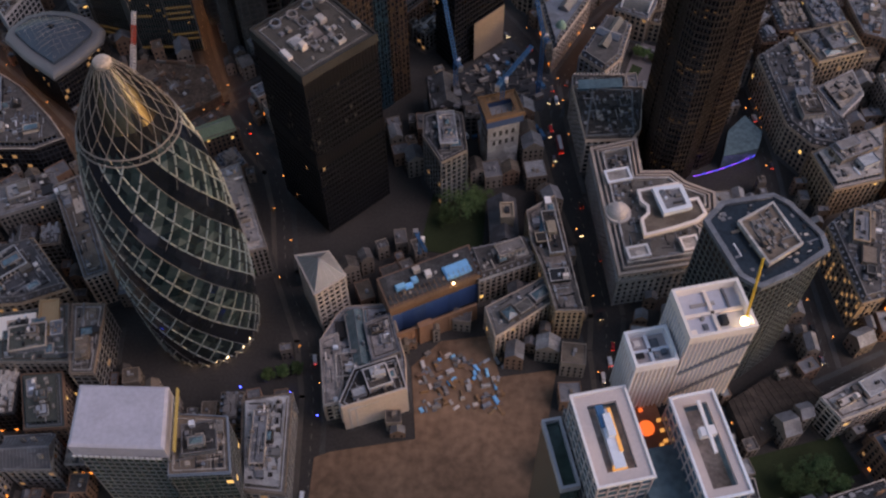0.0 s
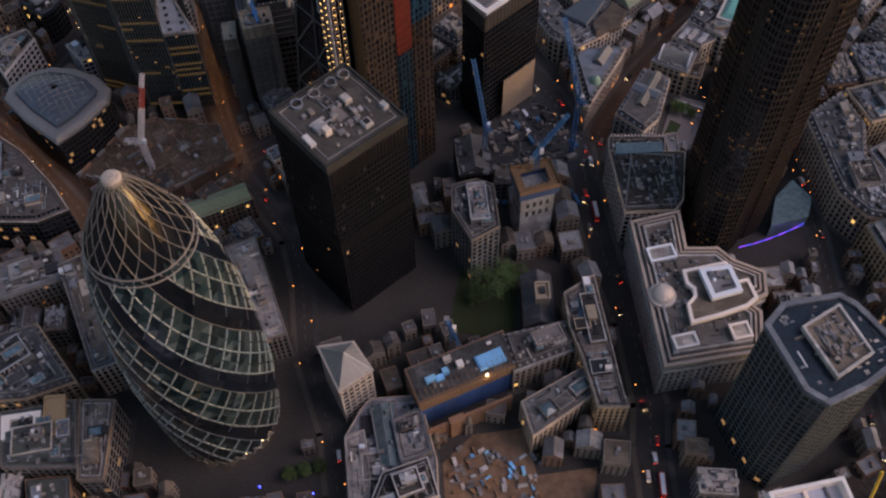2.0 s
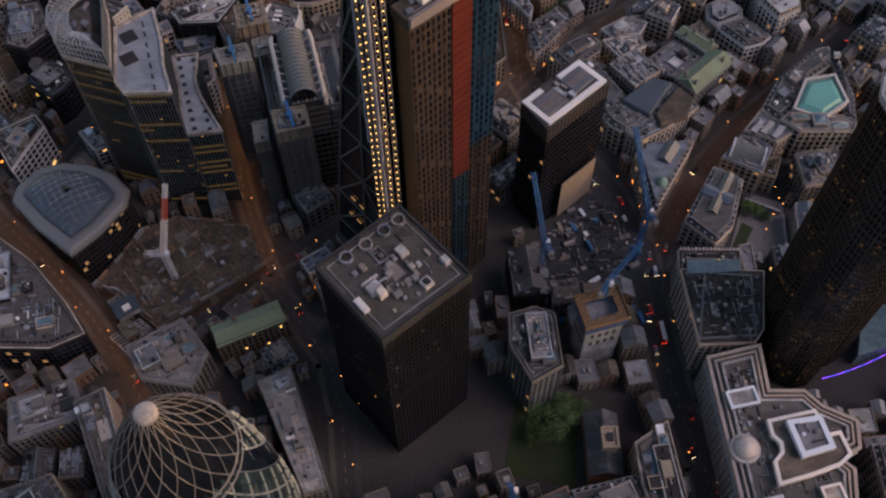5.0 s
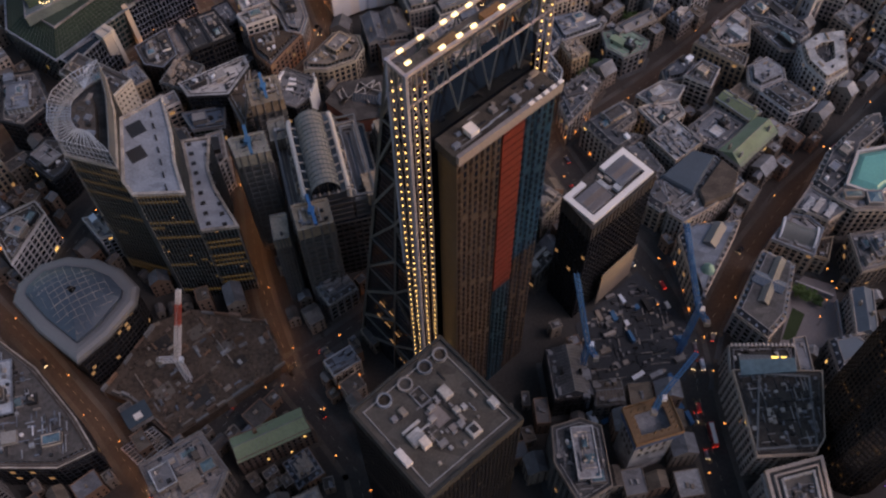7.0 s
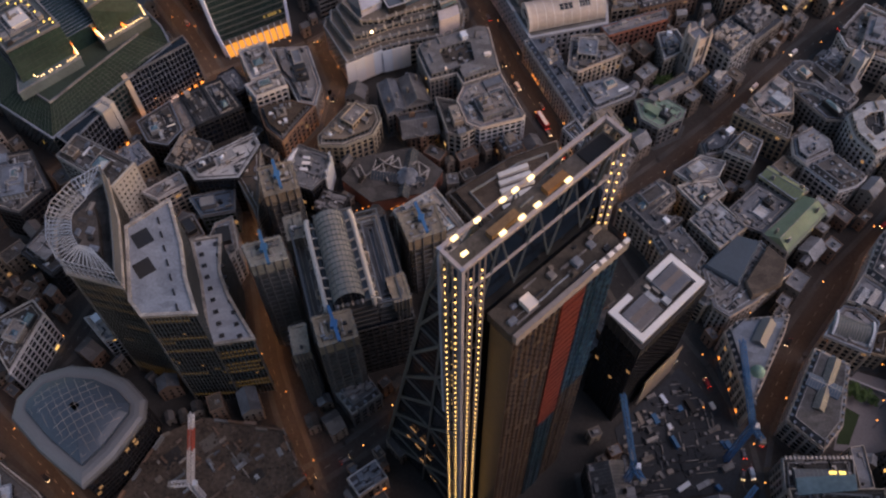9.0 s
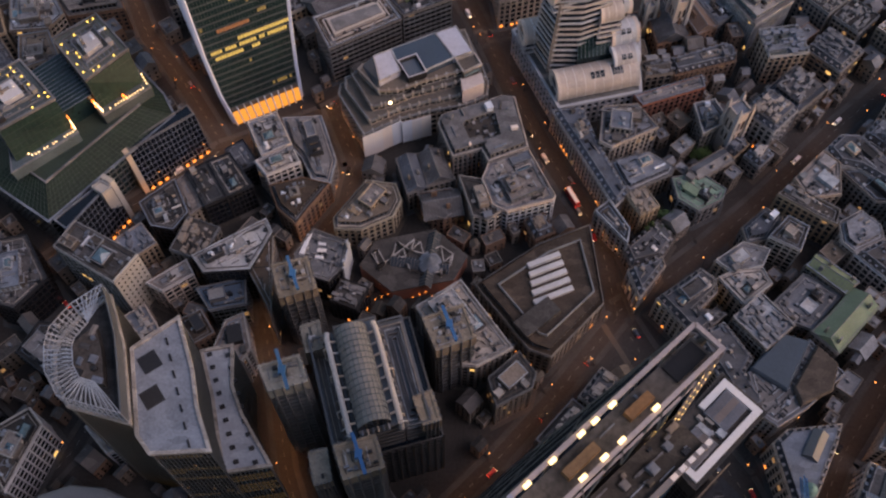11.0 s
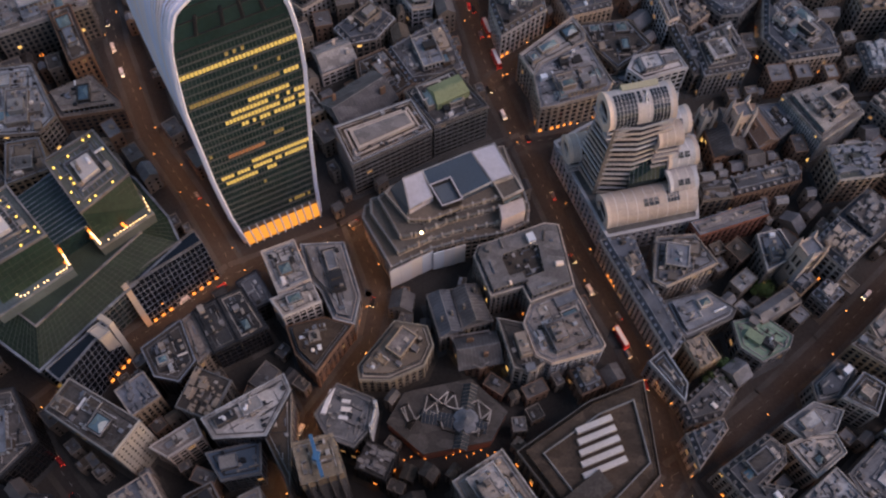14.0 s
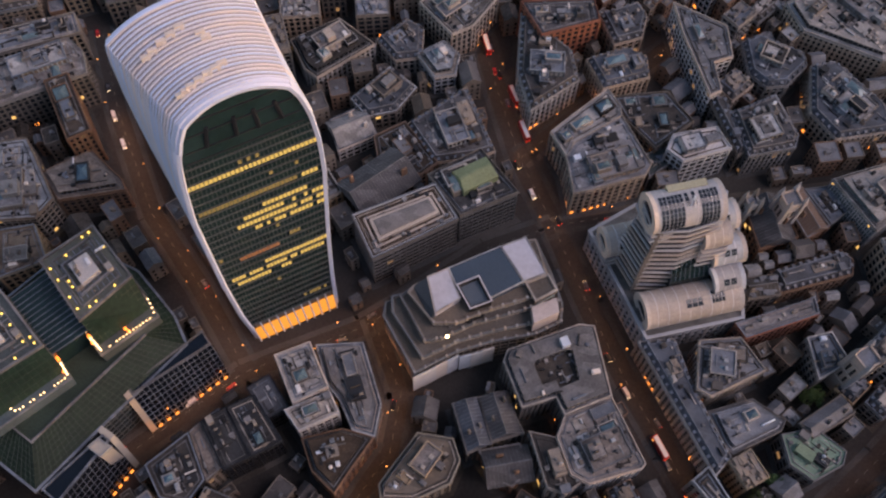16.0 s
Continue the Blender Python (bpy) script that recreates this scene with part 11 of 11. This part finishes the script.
lamp = thing("street_lamp", (0, 0, 0), "street lamp with a glowing orange head", "street lamp", "street lamps")
_b = Buf()
_b.lathe((0, 0), [(0.16, 0), (0.12, 1), (0.07, 6.6)], 6)
_b.bar((0, 0, 6.6), (1.2, 0, 6.9), 0.06)
part("post", _b, DARK, lamp)
_b = Buf()
_b.lathe((1.3, 0), [(0.14, 6.62), (0.3, 6.75), (0.3, 6.9), (0.14, 7.0)], 8)
part("lamp_head", _b, LAMP, lamp)
_first = True
for _n, _w, _pts in STREETS:
    for _i, (_p, _u) in enumerate(along(_pts, 21.0 if _n not in ("fenchurch", "rood", "gracechurch") else 13.0, 6.0)):
        if _rng.random() < 0.25:
            continue
        _s = 1 if _i % 2 else -1
        _v = Vector((-_u.y, _u.x)) * _s
        _m = pose(_p.x + _v.x * (_w - 0.8), _p.y + _v.y * (_w - 0.8), 0.1, 0, 0, math.degrees(math.atan2(-_v.y, -_v.x)))
        if _first:
            lamp.matrix_basis, _first = _m, False
        else:
            copy_thing(lamp, _m)
for _x, _y in ((100.4, 408.1), (105.0, 417.2), (110.4, 423.6), (109.0, 427.2), (107.8, 434.2), (63.6, 473.6), (56.1, 463.5), (52.0, 458.6)):
    copy_thing(lamp, pose(_x, _y, 0.2, 0, 0, 120))


def bus():
    ob = thing("bus", (0, 0, 0), "red double-decker bus with a pale roof", "bus", "buses in the street")
    x, y = (1, 0), (0, 1)
    b = Buf()
    b.box((0, 0), x, y, 10.6, 2.5, 0.35, 3.9)
    b.frustum([(-5.3, -1.25), (5.3, -1.25), (5.3, 1.25), (-5.3, 1.25)], [(-5.1, -1.0), (5.1, -1.0), (5.1, 1.0), (-5.1, 1.0)], 3.9, 4.2)
    part("body", b, BUS_RED, ob)
    b = Buf()
    b.box((0, 0), x, y, 9.6, 1.9, 4.2, 4.34)
    part("roof", b, WHITE, ob)
    for z in (1.3, 3.0):
        b = Buf()
        b.box((0, 0), x, y, 10.66, 2.56, z, z + 0.8)
        part("window_band", b, GLASS, ob)
    for e in (-3.4, 3.0):
        for s in (-1, 1):
            b = Buf()
            b.bar((e, s * 1.05, 0.48), (e, s * 1.27, 0.48), 0.48, 12)
            part("wheel", b, BLACK, ob)
    for s in (-1, 1):
        b = Buf()
        b.box((-5.34, s * 0.9), x, y, 0.08, 0.35, 0.8, 1.1)
        part("tail_light", b, RED_LIGHT, ob)
        b = Buf()
        b.box((5.34, s * 0.9), x, y, 0.08, 0.4, 0.7, 1.0)
        part("headlight", b, LAMP_WHITE, ob)
    return ob


def car(mat, label, van=False):
    ob = thing("van" if van else "car", (0, 0, 0), label, "van" if van else "car", "traffic")
    x, y = (1, 0), (0, 1)
    b = Buf()
    h = 1.0 if van else 0.85
    b.box((0, 0), x, y, 5.2 if van else 4.3, 1.85, 0.3, h)
    top = [(-2.5, -0.85), (1.4, -0.85), (1.4, 0.85), (-2.5, 0.85)] if van else [(-1.9, -0.85), (1.1, -0.85), (1.1, 0.85), (-1.9, 0.85)]
    b.frustum(top, shrunk(top, 0.94 if van else 0.74), h, 2.2 if van else 1.45)
    part("body", b, mat, ob)
    b = Buf()
    q = shrunk(top, 0.96)
    b.ring(offset(shrunk(top, 1.0), -0.01), offset(shrunk(top, 0.9), 0.1), h + 0.15, h + 0.5)
    part("window_band", b, GLASS, ob)
    for e in (-1.4, 1.35):
        for s in (-1, 1):
            b = Buf()
            b.bar((e, s * 0.75, 0.33), (e, s * 0.95, 0.33), 0.33, 10)
            part("wheel", b, BLACK, ob)
    for s in (-1, 1):
        b = Buf()
        b.box((-2.62 if van else -2.17, s * 0.65), x, y, 0.08, 0.4, 0.6, 0.85)
        part("tail_light", b, RED_LIGHT, ob)
        b = Buf()
        b.box((2.62 if van else 2.17, s * 0.65), x, y, 0.08, 0.4, 0.55, 0.8)
        part("headlight", b, LAMP_WHITE, ob)
    return ob


FLEET = [bus(), car(CAR_PAINT, "dark saloon car with lights on"), car(BLACK, "black taxi cab with lights on"), car(WHITE, "white delivery van with lights on", True), car(BUS_RED, "red car with lights on"), car(LEAD, "silver grey car with lights on")]
_used = set()


def drive(k, m):
    if k in _used:
        copy_thing(FLEET[k], m)
    else:
        FLEET[k].matrix_basis = m
        _used.add(k)


# queue of buses, then the moving traffic
for _x, _y, _t, _k in ((68.5, 206, 92, 0), (69.0, 194, 92, 0), (66.5, 219, 95, 3), (45.5, 352, 99, 0), (41.0, 365, 99, 4), (44.5, 386, 280, 3), (-41.5, 571.5, 117, 0), (-98.0, 722, 110, 0), (-103, 742, 112, 0), (-117, 772, 105, 0), (-112.5, 757, 285, 4)):
    drive(_k, pose(_x, _y, 0, 0, 0, _t))
for _n, _w, _pts in STREETS:
    for _i, (_p, _u) in enumerate(along(_pts, 17.0, 9.0)):
        if _rng.random() < (0.75 if _n in ("gracechurch", "bishopsgate", "fenchurch") else 0.35):
            _s = _rng.choice((-1, 1))
            _v = Vector((-_u.y, _u.x))
            _q = _p + _v * (_s * min(3.2, _w * 0.4))
            drive(_rng.choice((1, 1, 2, 2, 3, 4, 5)), pose(_q.x, _q.y, 0, 0, 0, math.degrees(math.atan2(_u.y, _u.x)) + (0 if _s < 0 else 180)))
for _k in range(len(FLEET)):
    if _k not in _used:
        drive(_k, pose(-300 + 4 * _k, 120, 0))


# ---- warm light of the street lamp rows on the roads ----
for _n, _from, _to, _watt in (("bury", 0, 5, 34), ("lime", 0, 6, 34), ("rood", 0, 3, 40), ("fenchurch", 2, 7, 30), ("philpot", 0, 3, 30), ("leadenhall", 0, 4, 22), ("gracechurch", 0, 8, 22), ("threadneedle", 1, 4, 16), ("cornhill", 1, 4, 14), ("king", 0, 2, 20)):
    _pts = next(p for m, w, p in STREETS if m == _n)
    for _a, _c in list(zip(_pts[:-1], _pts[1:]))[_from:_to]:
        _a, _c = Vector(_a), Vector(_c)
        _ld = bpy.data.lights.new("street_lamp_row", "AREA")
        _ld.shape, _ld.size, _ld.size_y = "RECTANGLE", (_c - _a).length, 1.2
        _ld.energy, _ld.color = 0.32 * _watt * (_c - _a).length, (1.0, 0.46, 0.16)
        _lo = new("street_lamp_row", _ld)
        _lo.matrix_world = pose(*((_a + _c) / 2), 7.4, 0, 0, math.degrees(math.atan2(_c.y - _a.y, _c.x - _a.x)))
